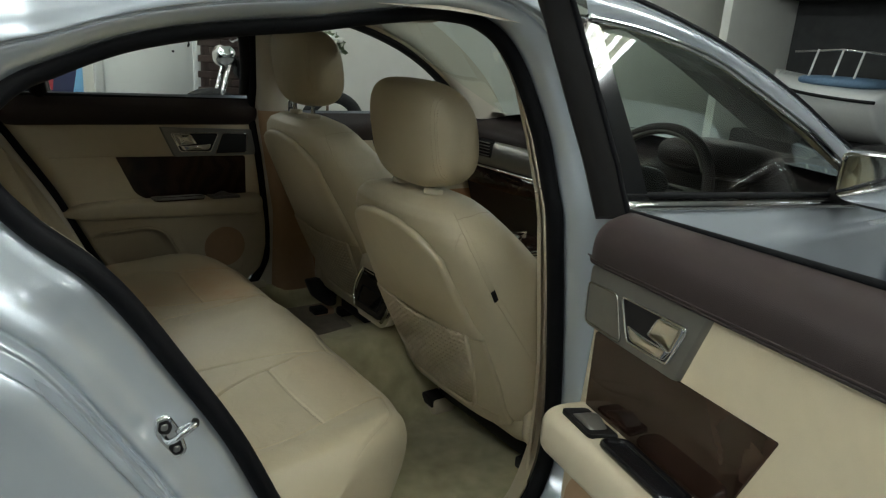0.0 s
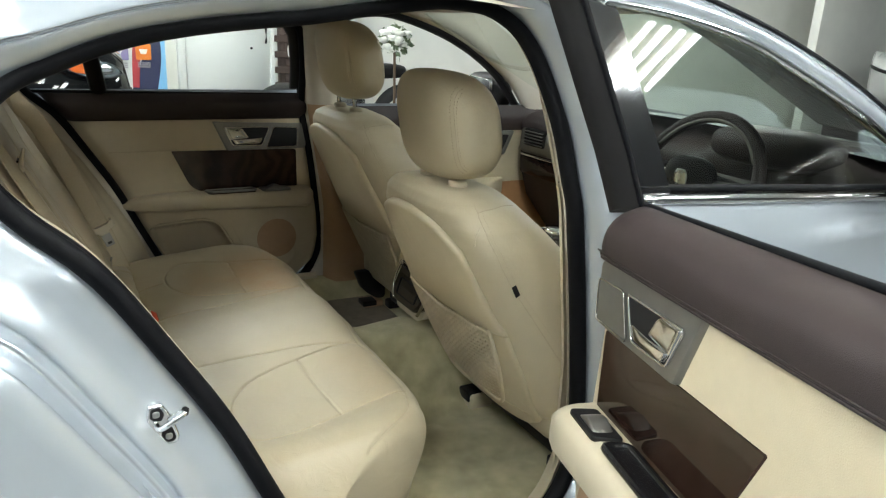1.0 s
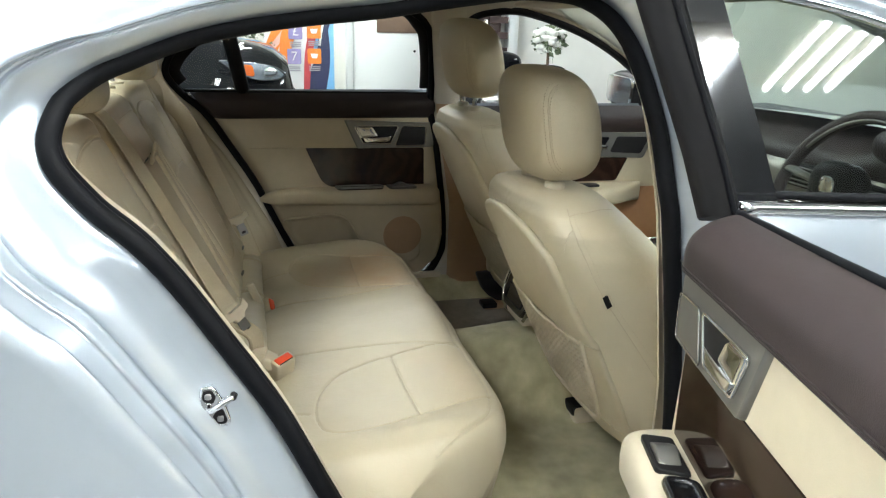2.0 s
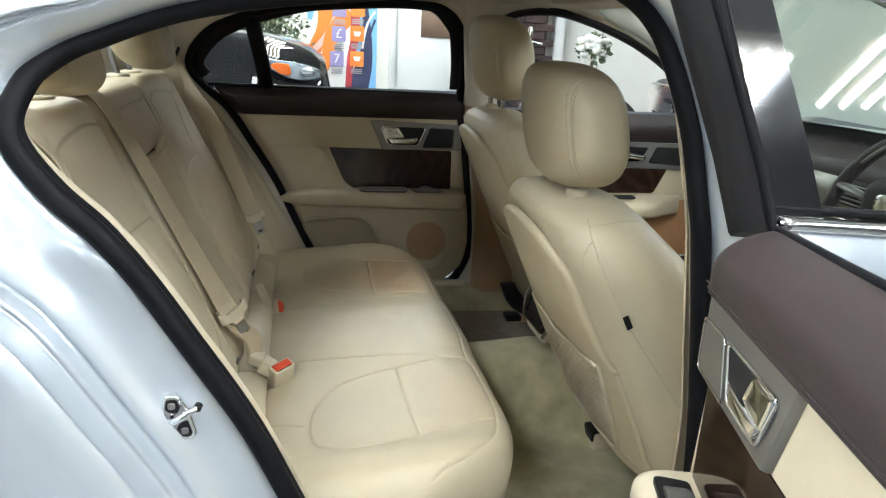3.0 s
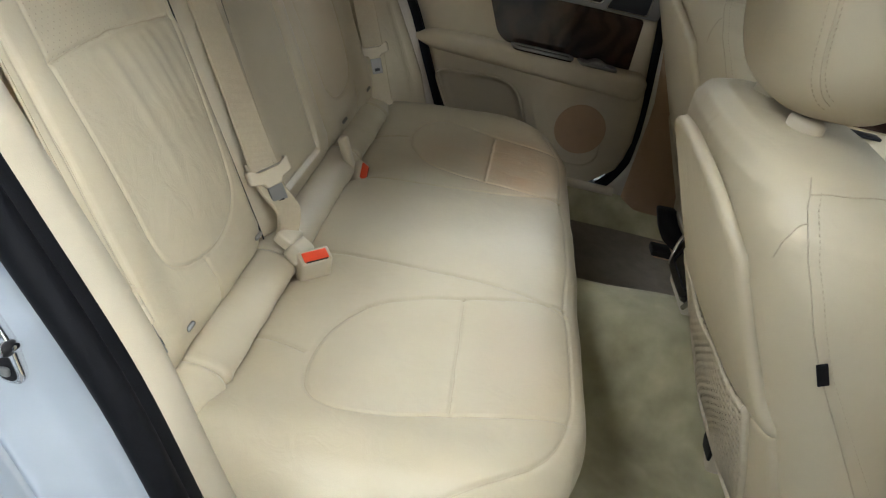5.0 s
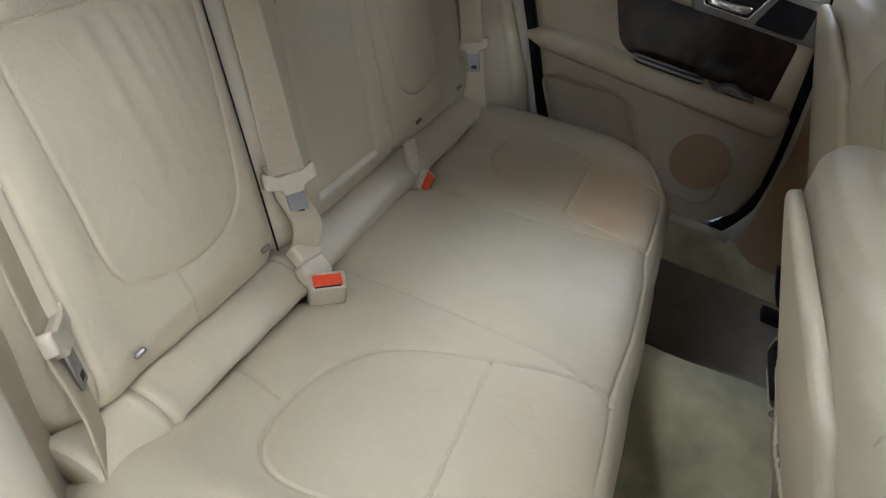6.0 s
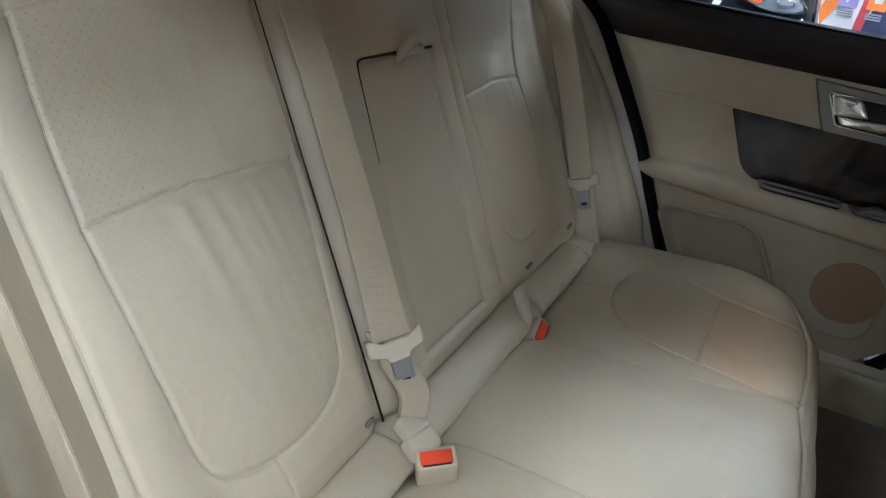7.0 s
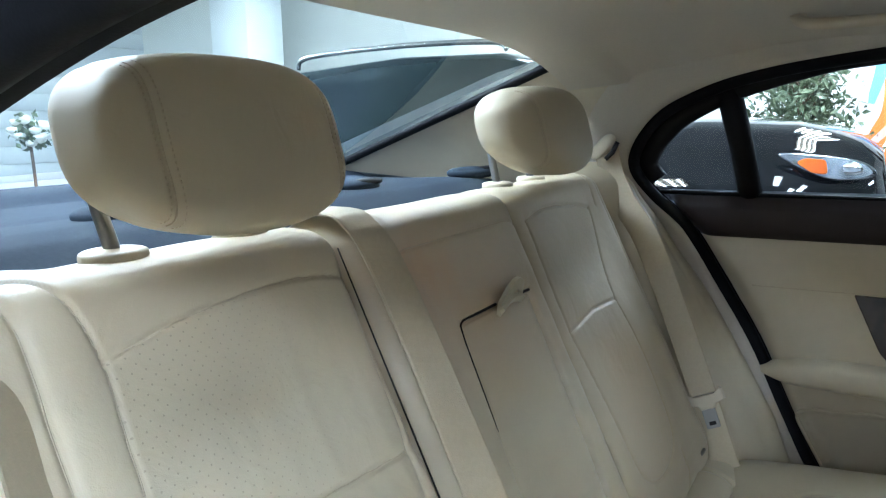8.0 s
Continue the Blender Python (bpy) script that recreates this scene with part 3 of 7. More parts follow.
# wheels
for x in (-0.75, 2.15):
    for sg in (-1, 1):
        w = rbox("wheel", (x, sg * 0.80, 0.33), (0.1, 0.1, 0.1), 0.02, steel, car, "alloy wheel")
        a = np.linspace(0, 2 * math.pi, 40, endpoint=False)
        prof = [(0.24, -0.10), (0.31, -0.11), (0.33, -0.08), (0.335, 0.0), (0.33, 0.08), (0.31, 0.11), (0.24, 0.10)]
        grid("tyre", [[(x + r * math.cos(q), sg * 0.80 + o, 0.335 + r * math.sin(q)) for r, o in prof] for q in a], tyre_mat, w, "black tyre", closed_u=True)
        for k in range(5):
            q = k * 2 * math.pi / 5
            sweep("spoke", [(x + r * math.cos(q), sg * 0.87, 0.335 + r * math.sin(q)) for r in (0.03, 0.13, 0.24)], (0.03, 0.022, 0.03), steel, w)

# striker on the jamb
sx, sy, sz = 0.117, -0.7305, 0.731
plate_face = lambda u, v, h: (sx + u, sy - h, sz + v)
plate = patch("striker", rounded([(-0.013, 0.027), (0.003, 0.028), (0.015, 0.006), (0.022, -0.022), (0.018, -0.030), (0.004, -0.030), (-0.012, -0.004), (-0.016, 0.010)], 0.005), plate_face, chrome, car, "chrome door striker plate", height=0.005, edge=0.003, step=0.004)
for lobe, (u, v) in (([(-0.010, 0.023), (0.001, 0.024), (0.006, 0.013), (0.002, 0.004), (-0.008, 0.006), (-0.012, 0.011)], (-0.004, 0.015)),
                     ([(0.004, -0.006), (0.013, -0.003), (0.018, -0.021), (0.015, -0.026), (0.006, -0.026), (-0.001, -0.014)], (0.009, -0.017))):
    pocket = patch("bolt_pocket", rounded(lobe, 0.003), plate_face, black_plastic, plate, "dark bolt pocket", height=0.0056, edge=0.0008, step=0.003)
    puff("bolt", (sx + u, sy - 0.006, sz + v), np.eye(3), (0.0042, 0.002, 0.0042), (0.6, 1), dull_steel, pocket, "dull steel bolt", nu=14, nv=8)
sweep("loop", curve_pts([(sx - 0.004, sy - 0.004, sz + 0.001), (sx - 0.002, sy - 0.020, sz + 0.003), (sx + 0.010, sy - 0.027, sz + 0.012), (sx + 0.024, sy - 0.027, sz + 0.021), (sx + 0.028, sy - 0.016, sz + 0.020), (sx + 0.010, sy - 0.004, sz + 0.004)], 30), 0.0036, chrome, plate, "chrome loop")
puff("loop_end", (sx + 0.027, sy - 0.022, sz + 0.0215), np.eye(3), (0.0042, 0.007, 0.005), (0.8, 1), black_plastic, plate, "dark end of the loop", nu=14, nv=8)


# ---- doors ----
HX, HY, SWING = 0.8046, -0.7909, radians(71.66)


def shut_left(u, v, h):
    return (u, 0.735 - h, v)


def open_right(u, v, h):
    dx, dy = u - HX, -(0.735 - h) - HY
    c, s = math.cos(SWING), math.sin(SWING)
    return (HX + c * dx - s * dy, HY + s * dx + c * dy, v - 0.0045 - 0.0745 * (u - 0.765))


def up_surf(surf):
    """The same door surface, leaning in with the glass above the waist."""
    return lambda u, v, h: surf(u, v, h + (0.725 - half(v)))


def rear_edge(z):
    zs_, xs_ = (0.36, 0.45, 0.57, 0.70, 0.81, 0.92, 0.99, 1.04), (0.42, 0.335, 0.275, 0.215, 0.15, 0.08, 0.02, -0.02)
    return np.interp(z, zs_, xs_)


def front_edge(z, far=False):
    return (np.interp(z, (0.36, 0.42, 0.5, 0.62, 0.94), (0.022, 0.044, 0.048, 0.048, 0.036)) if far else 0.0) + np.interp(z, (0.36, 0.42, 0.5, 0.62, 0.79, 0.94), (0.69, 0.735, 0.75, 0.748, 0.735, 0.73)) + 0.012


def strip_face(name, z0, z1, surf, prof, material, parent, label, nx=40, nz=14, x0=None, x1=None, tuck=0.0):
    """A band of the door's inner face between two heights; prof(f) is its swell from bottom to top."""
    P = []
    for f in np.linspace(0, 1, nz):
        z = z0 + (z1 - z0) * f
        a = rear_edge(z) - tuck if x0 is None else x0
        b = front_edge(z, tuck > 0) + tuck * 0.8 if x1 is None else x1
        row = []
        for k in np.linspace(0, 1, nx):
            h = prof(f, k)
            row.append(surf(a + (b - a) * k, z, h))
        P.append(row)
    return grid(name, P, material, parent, label)


def rear_door(surf, opened):
    name = "rear_door"
    lab = "open silver rear door with dark brown top and walnut panel" if opened else "closed rear door, cream trim, dark brown top, walnut panel"
    d = thing(name, lab, "car door", "rear doors")
    lean = up_surf(surf)
    edge = lambda k: 0.02 * (1 - min(1, k / 0.03) ** 0.5) + 0.02 * (1 - min(1, (1 - k) / 0.03) ** 0.5)
    # lower trim
    tk = 0.0 if opened else 0.012
    pk = rounded([(0.262, 0.578), (0.430, 0.592), (0.480, 0.575), (0.552, 0.440), (0.350, 0.420)], (0.03, 0.03, 0.03, 0.02, 0.04))
    pkd = dense(pk, 0.02)

    def lower(f, k):
        z = 0.365 - tk + (0.290 + tk) * f
        u = rear_edge(z) - tk + (front_edge(z, tk > 0) + tk * 1.8 - rear_edge(z)) * k
        dip = 0.0
        if 0.25 < u < 0.56 and 0.41 < z < 0.60 and bool(inside(np.array([u]), np.array([z]), pkd)[0]):
            dip = 0.030 * min(1.0, float(np.linalg.norm(pkd - (u, z), axis=1).min()) / 0.014)
        return 0.012 + 0.012 * math.sin(f * 2.2) - edge(k) - dip

    strip_face("lower_trim", 0.365 - tk, 0.655, surf, lower, cream_trim, d, "cream lower trim with a recessed map pocket", nx=80, nz=50, tuck=tk)
    ring("pocket_rim", pk, surf, cream_trim, d, "rounded pocket rim", radius=0.004, lift=0.022)
    strip_face("upper_trim", 0.645, 0.912, surf, lambda f, k: 0.016 - edge(k), cream_trim, d, "cream padded trim", tuck=tk)
    if opened:
        nose = curve_pts([(0.9055, 0.010), (0.9035, 0.021), (0.906, 0.028), (0.915, 0.031), (0.935, 0.031), (0.952, 0.026), (0.967, 0.012), (0.977, -0.010), (0.982, -0.032), (0.982, -0.050)], 40)
        P = []
        for v, h in nose:
            a_, b_ = rear_edge(v), front_edge(v) + 0.014
            P.append([surf(a_ + (b_ - a_) * k, v, h - edge(k) * 0.5) for k in np.linspace(0, 1, 50)])
        grid("top_trim", P, brown_leather, d, "dark brown stitched leather top")
        for v, h in ((0.9085, 0.0295), (0.9135, 0.0308)):
            sweep("piping", [surf(rear_edge(v) + 0.01 + k * (0.752 - rear_edge(v)), v, h - 0.010 * max(0, k - 0.97) / 0.03) for k in np.linspace(0, 1, 60)], 0.0016, brown_leather, d, "brown stitched piping", sides=6)
    else:
        strip_face("top_trim", 0.905, 0.985, surf, lambda f, k: 0.018 + 0.026 * math.sin(min(1, f * 1.25) * math.pi * 0.62) ** 0.7 - 0.05 * max(0, f - 0.72) - edge(k) * 1.2,
                   brown_leather, d, "dark brown stitched leather top", nz=18, tuck=tk)
    sweep("stitching", [surf(rear_edge(0.915) + 0.02 + k * (0.735 - rear_edge(0.915)), 0.917, 0.029) for k in np.linspace(0, 1, 30)], 0.0012, brown_leather, d)
    if not opened:
        sweep("trim_seam", [surf(x, 0.8125, 0.0158) for x in np.linspace(rear_edge(0.8125) + 0.03, 0.352, 24)], 0.0012, thread, d, "seam in the cream trim", sides=6)
    # waist rail and rubber lip
    sweep("waist_lip", [lean(0.0 + 0.775 * k, (0.980 if opened else 0.982) + 0.008 * (1 - k), -0.055 if opened else 0.004) for k in np.linspace(0, 1, 30)], 0.006, rubber, d, "black rubber glass lip", flat=0.8)
    # satin bezel round the handle
    fx = 0.0 if opened else 0.026
    bez = rounded([(0.474, 0.905 if opened else 0.899), (0.752 + fx, 0.905 if opened else 0.889), (0.749 + fx, 0.808), (0.515, 0.807)], (0.004, 0.012, 0.012, 0.006))
    b = patch("handle_bezel", bez, surf, silver_trim, d, "satin grey handle bezel", height=0.024, edge=0.004, deep=-0.01)
    sp = rounded([(0.664, 0.880), (0.744, 0.877), (0.741, 0.816), (0.640, 0.815)], 0.008)
    patch("tweeter_cover", sp, surf, black_plastic if not opened else silver_trim, b, "small dark speaker cover", height=0.027, edge=0.003, deep=-0.02)
    ring("tweeter_rim", sp, surf, steel, b, "thin bright rim", radius=0.0014, lift=0.027)
    rec = rounded([(0.506, 0.881), (0.652, 0.880), (0.626, 0.822), (0.535, 0.824)], 0.007)
    patch("handle_recess", rec, surf, black_plastic, b, "black handle recess", height=0.0255, edge=0.002, deep=-0.02)
    ring("recess_rim", rec, surf, chrome, b, "bright recess rim", radius=0.0022, lift=0.026)
    blk = rounded([(0.509, 0.880), (0.566, 0.879), (0.588, 0.846), (0.526, 0.840)], (0.004, 0.008, 0.004, 0.004))
    lv = patch("handle_lever", blk, lambda u, v, h: surf(u, v, h - 0.05 * max(0.0, u - 0.54) * (h > 0.02)), chrome, b, "chrome door handle", height=0.030, edge=0.004, deep=-0.02, bulge=-0.002, rings=6, step=0.006)
    tail = rounded([(0.528, 0.842), (0.592, 0.845), (0.634, 0.848), (0.628, 0.832), (0.616, 0.826), (0.538, 0.826)], (0.004, 0.01, 0.006, 0.006, 0.006, 0.004))
    patch("lever_tail", tail, surf, chrome, lv, "chrome lever tail", height=0.0285, edge=0.004, deep=-0.02, bulge=0.0025, rings=6, step=0.006)
    # veneer
    wd = rounded([(0.350, 0.811), (0.740 if not opened else 0.722, 0.806), (0.742 if not opened else 0.722, 0.680), (0.430, 0.680), (0.400, 0.70)], (0.004, 0.01, 0.006, 0.03, 0.03))
    patch("wood_panel", wd, surf, wood, d, "dark glossy burr walnut panel", height=0.0180, edge=0.0008, deep=-0.008)
    # armrest
    P = []
    x9 = 0.758 if opened else 0.800
    for x in np.linspace(0.190, x9, 44):
        f = (x - 0.190) / (x9 - 0.190)
        end = min(1, f / 0.10) ** 0.55 * max(0.0, min(1, (1 - f) / 0.05)) ** 0.5
        deep = ((0.055 if opened else 0.040) + 0.020 * f) * end
        top, bot = 0.683 - 0.016 * (1 - min(1, f / 0.25)) ** 2, (0.612 if opened else 0.632) - 0.018 * f
        mid, hh = (top + bot) / 2, (top - bot) / 2 * max(end, 0.25)
        row = []
        for a in np.linspace(0, math.pi, 15):
            c, s = math.cos(a), math.sin(a)
            row.append(surf(x, mid + hh * math.copysign(abs(c) ** 0.55, c), 0.012 + deep * s**0.55))
        P.append(row)
    arm = grid("armrest", P, cream_plastic if opened else cream_trim, d, "padded cream armrest")
    sw = rounded([(0.606, 0.026), (0.702, 0.026), (0.708, 0.066), (0.620, 0.066)], 0.008)
    top_surf = lambda u, v, h: surf(u, 0.683 + h, v)
    p = patch("window_switch", sw, top_surf, black_plastic if opened else silver_trim, arm, "dark window switch", height=0.004, edge=0.003)
    lev = rounded([(0.618, 0.032), (0.690, 0.031), (0.694, 0.060), (0.628, 0.061)], 0.006)
    patch("switch_key", lev, lambda u, v, h: top_surf(u, v, h + 0.006 * math.cos((u - 0.656) / 0.038 * math.pi) * (h > 0)), silver_trim, p, "grey rocker key", height=0.008, edge=0.005, rings=10)
    cup = rounded([(0.440, 0.030), (0.590, 0.028), (0.596, 0.062), (0.452, 0.062)], 0.012)
    patch("pull_cup", cup, top_surf, black_gloss if opened else wood, arm, "dark pull recess", height=0.003, edge=0.003)
    ring("cup_rim", cup, top_surf, black_gloss if opened else silver_trim, arm, "dark recess rim", radius=0.006 if opened else 0.004, lift=0.003)
    # map pocket and speaker
    a = np.linspace(0, 2 * math.pi, 36, endpoint=False)
    patch("speaker_grille", np.stack([0.668 + 0.068 * np.cos(a), 0.508 + 0.068 * np.sin(a)], 1), surf, tan_plastic, d, "round tan speaker grille", height=0.0252, edge=0.002, bulge=0.0008)
    cov = rounded([(0.505, 0.585), (0.735, 0.580), (0.735, 0.430), (0.700, 0.405), (0.590, 0.410)], 0.03)
    patch("speaker_cover", cov, surf, cream_trim, d, height=0.024, edge=0.006)
    if opened:
        inn = curve_pts([(0.765, 0.975), (0.774, 1.06), (0.786, 1.16), (0.797, 1.26), (0.785, 1.31), (0.70, 1.315), (0.45, 1.30), (0.27, 1.275), (0.12, 1.235), (0.02, 1.16), (-0.03, 1.06), (-0.03, 0.99)], 80)
        cc = np.array((0.40, 1.10))
        out = inn + (inn - cc) / np.linalg.norm(inn - cc, axis=1)[:, None] * 0.038
        thick = np.clip((inn[:, 0] - 0.70) / 0.06, 0, 1)
        grid("window_frame", [[lean(*o, -0.07), lean(*o, -0.045 + 0.032 * w), lean(*(o * 0.5 + i * 0.5), -0.028 + 0.022 * w), lean(*i, -0.036 + 0.016 * w), lean(*i, -0.048), lean(*i, -0.056)] for o, i, w in zip(out, inn, thick)],
             black_plastic, d, "black window frame")
        sweep("frame_seal", [lean(*i, -0.050) for i in inn], 0.004, rubber, d, "rubber glass channel")
    else:
        # glass frame
        up = [p_ for p_ in OPEN_LEFT if p_[1] > 0.995]
        nn = contour_frame(OPEN_LEFT)
        outer = np.array([p_ + 0.0 * q for p_, q in zip(OPEN_LEFT, nn) if p_[1] > 0.99])
        inner = np.array([p_ - np.interp(p_[0], (0.0, 0.14, 0.30, 0.64, 0.70), (0.040, 0.030, 0.015, 0.015, 0.030)) * q for p_, q in zip(OPEN_LEFT, nn) if p_[1] > 0.99])
        start = int(np.argmax(np.linalg.norm(np.diff(np.r_[outer, outer[:1]], axis=0), axis=1))) + 1
        outer, inner = np.roll(outer, -start, 0), np.roll(inner, -start, 0)
        inner[:, 1] = np.maximum(inner[:, 1], 0.99)
        P = []
        for o, i in zip(outer, inner):
            P.append([lean(*o, -0.03), lean(*o, 0.0), lean(*(o * 0.75 + i * 0.25), 0.012), lean(*i, 0.008), lean(*i, -0.02)])
        grid("window_frame", P, black_plastic, d, "black window frame")
        bar = [(0.168, 0.985), (0.150, 1.09), (0.130, 1.19)]
        pb = np.array([lean(u, v, 0.0) for u, v in bar])
        sweep("window_bar", pb, 0.022, black_plastic, d, "black upright bar of the quarter light", flat=0.6, up=(0, 1, 0) if not opened else (-1, 0, 0))
        zz = np.linspace(0, 1, 10)
        G = []
        for x in np.linspace(-0.02, 0.735, 30):
            ztop = np.interp(x, (-0.02, 0.03, 0.12, 0.27, 0.5, 0.62, 0.735), (1.06, 1.13, 1.18, 1.21, 1.23, 1.235, 1.13))
            G.append([lean(x, 0.98 + (ztop - 0.98) * k, -0.012) for k in zz])
        gl = grid("window_glass", G, clear_glass, d, "clear side window")
        gl.visible_shadow = False
    # outer skin
    if opened:
        P = []
        for z in np.linspace(0.36, 0.945, 16):
            o = -0.085 - 0.03 * math.sin((z - 0.36) / 0.62 * math.pi)
            P.append([surf(u, z, o) for u in np.linspace(rear_edge(z) - 0.03, 0.775, 12)])
        grid("outer_skin", P, paint, d, "silver painted outer skin")
        for z0, z1 in ((0.36, 0.945),):
            P = [[surf(front_edge(z) + 0.004, z, h) for h in np.linspace(-0.09, 0.0, 6)] for z in np.linspace(z0, z1, 12)]
            grid("front_edge", P, paint, d, "silver door edge")
            P = [[surf(rear_edge(z) - 0.02, z, h) for h in np.linspace(-0.10, 0.0, 6)] for z in np.linspace(z0, z1, 12)]
            grid("rear_edge", P, paint, d, "silver door edge")
        P = [[surf(front_edge(0.6) + (rear_edge(0.37) - front_edge(0.6)) * k, 0.362, h) for h in np.linspace(-0.09, 0.01, 5)] for k in np.linspace(0, 1, 12)]
        grid("bottom_edge", P, paint, d, "silver door edge")
    else:
        P = []
        for z in np.linspace(0.36, 0.985, 10):
            P.append([surf(u, z, -0.10) for u in np.linspace(rear_edge(z) - 0.03, 0.79, 8)])
        grid("outer_skin", P, paint, d, "silver painted outer skin")
    return d


rear_door(shut_left, False)
rear_door(open_right, True)

# ---- front part of the car ----
def side_out(x, z, off=0.0, sg=-1):
    return (x, sg * (half(z) + 0.07 + off), z)


GLASS_TOP = curve_pts([(0.785, 1.255), (0.93, 1.241), (1.08, 1.211), (1.20, 1.166), (1.39, 1.080), (1.55, 0.985)], 60)
RAIL_TOP = curve_pts([(0.76, 1.315), (0.91, 1.290), (1.04, 1.260), (1.19, 1.215), (1.355, 1.148), (1.50, 1.07), (1.66, 0.985)], 60)
front_r = thing("front_door", "closed silver front door with chrome waist strip", "car door", "front doors")
P = []
for z in np.linspace(0.36, 0.975, 24):
    P.append([side_out(x, z - 0.055 * max(0, x - 0.8) * (z > 0.9), 0.012 + 0.028 * math.sin((z - 0.36) / 0.61 * math.pi) - 0.02 * max(0, (x - 1.3)) ** 2) for x in np.linspace(0.80, 1.80, 24)])
grid("outer_skin", P, paint, front_r, "silver painted door skin")
sweep("waist_strip", [side_out(x, 0.975 - 0.055 * (x - 0.8), 0.012) for x in np.linspace(0.795, 1.56, 30)], 0.0115, chrome, front_r, "chrome waist strip", flat=0.8)
sweep("waist_rubber", [side_out(x, 0.990 - 0.055 * (x - 0.8), 0.002) for x in np.linspace(0.795, 1.55, 30)], 0.006, rubber, front_r, "black rubber glass seal")
sweep("glass_trim", [side_out(x, z, 0.006) for x, z in GLASS_TOP], 0.0075, chrome, front_r, "chrome trim above the glass")
G = [[side_out(x, zb + (zt - zb) * k, -0.004) for k in np.linspace(0, 1, 10)]
     for x, zt, zb in [(x, z, 0.975 - 0.055 * (x - 0.8)) for x, z in GLASS_TOP[2:-1]]]
pane = grid("window_glass", G, green_glass, front_r, "green-tinted side window")
pane.visible_shadow = False
ap = rounded([(0.800, 0.945), (0.870, 0.955), (0.805, 1.250), (0.742, 1.262)], 0.006)
patch("pillar_cover", ap, lambda u, v, h: side_out(u, v, h), black_gloss, front_r, "gloss black pillar cover", height=0.008, edge=0.004)
P = [[side_out(*(a + (b - a) * f), 0.010 + 0.012 * math.sin(math.pi * f) - 0.004) for f in np.linspace(0, 1, 8)] for a, b in zip(GLASS_TOP + np.array((0.0, 0.006)), RAIL_TOP)]
grid("roof_rail", P, paint, car, "silver painted roof rail")
P = [[(x, -(half(z) + 0.07) + 0.30 * k, z + 0.045 * math.sin(k * 1.5)) for k in np.linspace(0, 1, 8)] for x, z in RAIL_TOP]
grid("roof_edge", P, paint, car, "silver roof edge")
sweep("roof_strip", [side_out(x, z + 0.004, 0.002) for x, z in RAIL_TOP], 0.006, rubber, car, "black roof joint")
# mirror
mir = thing("door_mirror", "silver door mirror with black base", "car mirror", "door mirrors", at=(1.43, -0.90, 1.0))
puff("housing", (1.455, -0.905, 1.008), np.eye(3), (0.055, 0.105, 0.064), (0.6, 0.6), black_plastic, mir, "dark mirror housing", nu=32, nv=20)
puff("mirror_glass", (1.412, -0.905, 1.008), np.eye(3), (0.014, 0.092, 0.053), (0.35, 0.6), chrome, mir, "mirror glass", nu=32, nv=16)
sweep("foot", [(1.46, -0.83, 0.965), (1.46, -0.79, 0.95)], 0.022, black_plastic, mir)
mil = thing("door_mirror", "dark door mirror outside the far window", "car mirror", "door mirrors", at=(1.62, 0.93, 0.96))
puff("housing", (1.612, 0.935, 0.978), np.eye(3), (0.05, 0.128, 0.072), (0.6, 0.6), black_plastic, mil, "dark mirror housing", nu=32, nv=20)
patch("mirror_glass", rounded([(-0.108, 0.050), (0.104, 0.056), (0.108, -0.046), (-0.090, -0.054)], 0.030), lambda u, v, h: (1.560 - h + 0.06 * u, 0.935 + u, 0.978 + v), chrome, mil, "mirror glass", height=0.004, edge=0.002, deep=0.02)
# bonnet, front wings, windscreen
for sg in (-1, 1):
    P = [[(x, sg * (0.80 + 0.06 * math.sin(math.pi * f) - 0.10 * max(0, x - 2.4) ** 2), 0.93 - 0.09 * max(0, x - 1.7) - 0.58 * f) for f in np.linspace(0, 1, 8)] for x in np.linspace(1.7, 2.95, 12)]
    grid("front_wing", P, paint, car, "silver front wing")
    sweep("front_pillar", curve_pts([(0.98, sg * 0.60, 1.285), (1.25, sg * 0.645, 1.20), (1.5, sg * 0.69, 1.075), (1.72, sg * 0.73, 0.955)], 24), 0.030, cream_plastic, car, "cream windscreen pillar", flat=0.6)
grid("bonnet", [[(x, q * (0.80 - 0.10 * max(0, x - 2.4) ** 2), 0.95 - 0.10 * (x - 1.7) ** 1.3 + 0.03 * (1 - q * q)) for q in ys] for x in np.linspace(1.72, 2.95, 14)], paint, car, "silver bonnet")
grid("nose", [[(2.95 + 0.08 * math.sin(math.pi * f), q * 0.78, 0.83 - 0.55 * f) for q in ys] for f in np.linspace(0, 1, 8)], paint, car)
ws = grid("windscreen", [[(1.0 + 0.80 * k + 0.10 * (1 - q * q), q * (0.57 + 0.14 * k), 1.30 - 0.36 * k + 0.01 * (1 - q * q)) for q in ys] for k in zs], green_glass, car, "raked windscreen")
ws.visible_shadow = False
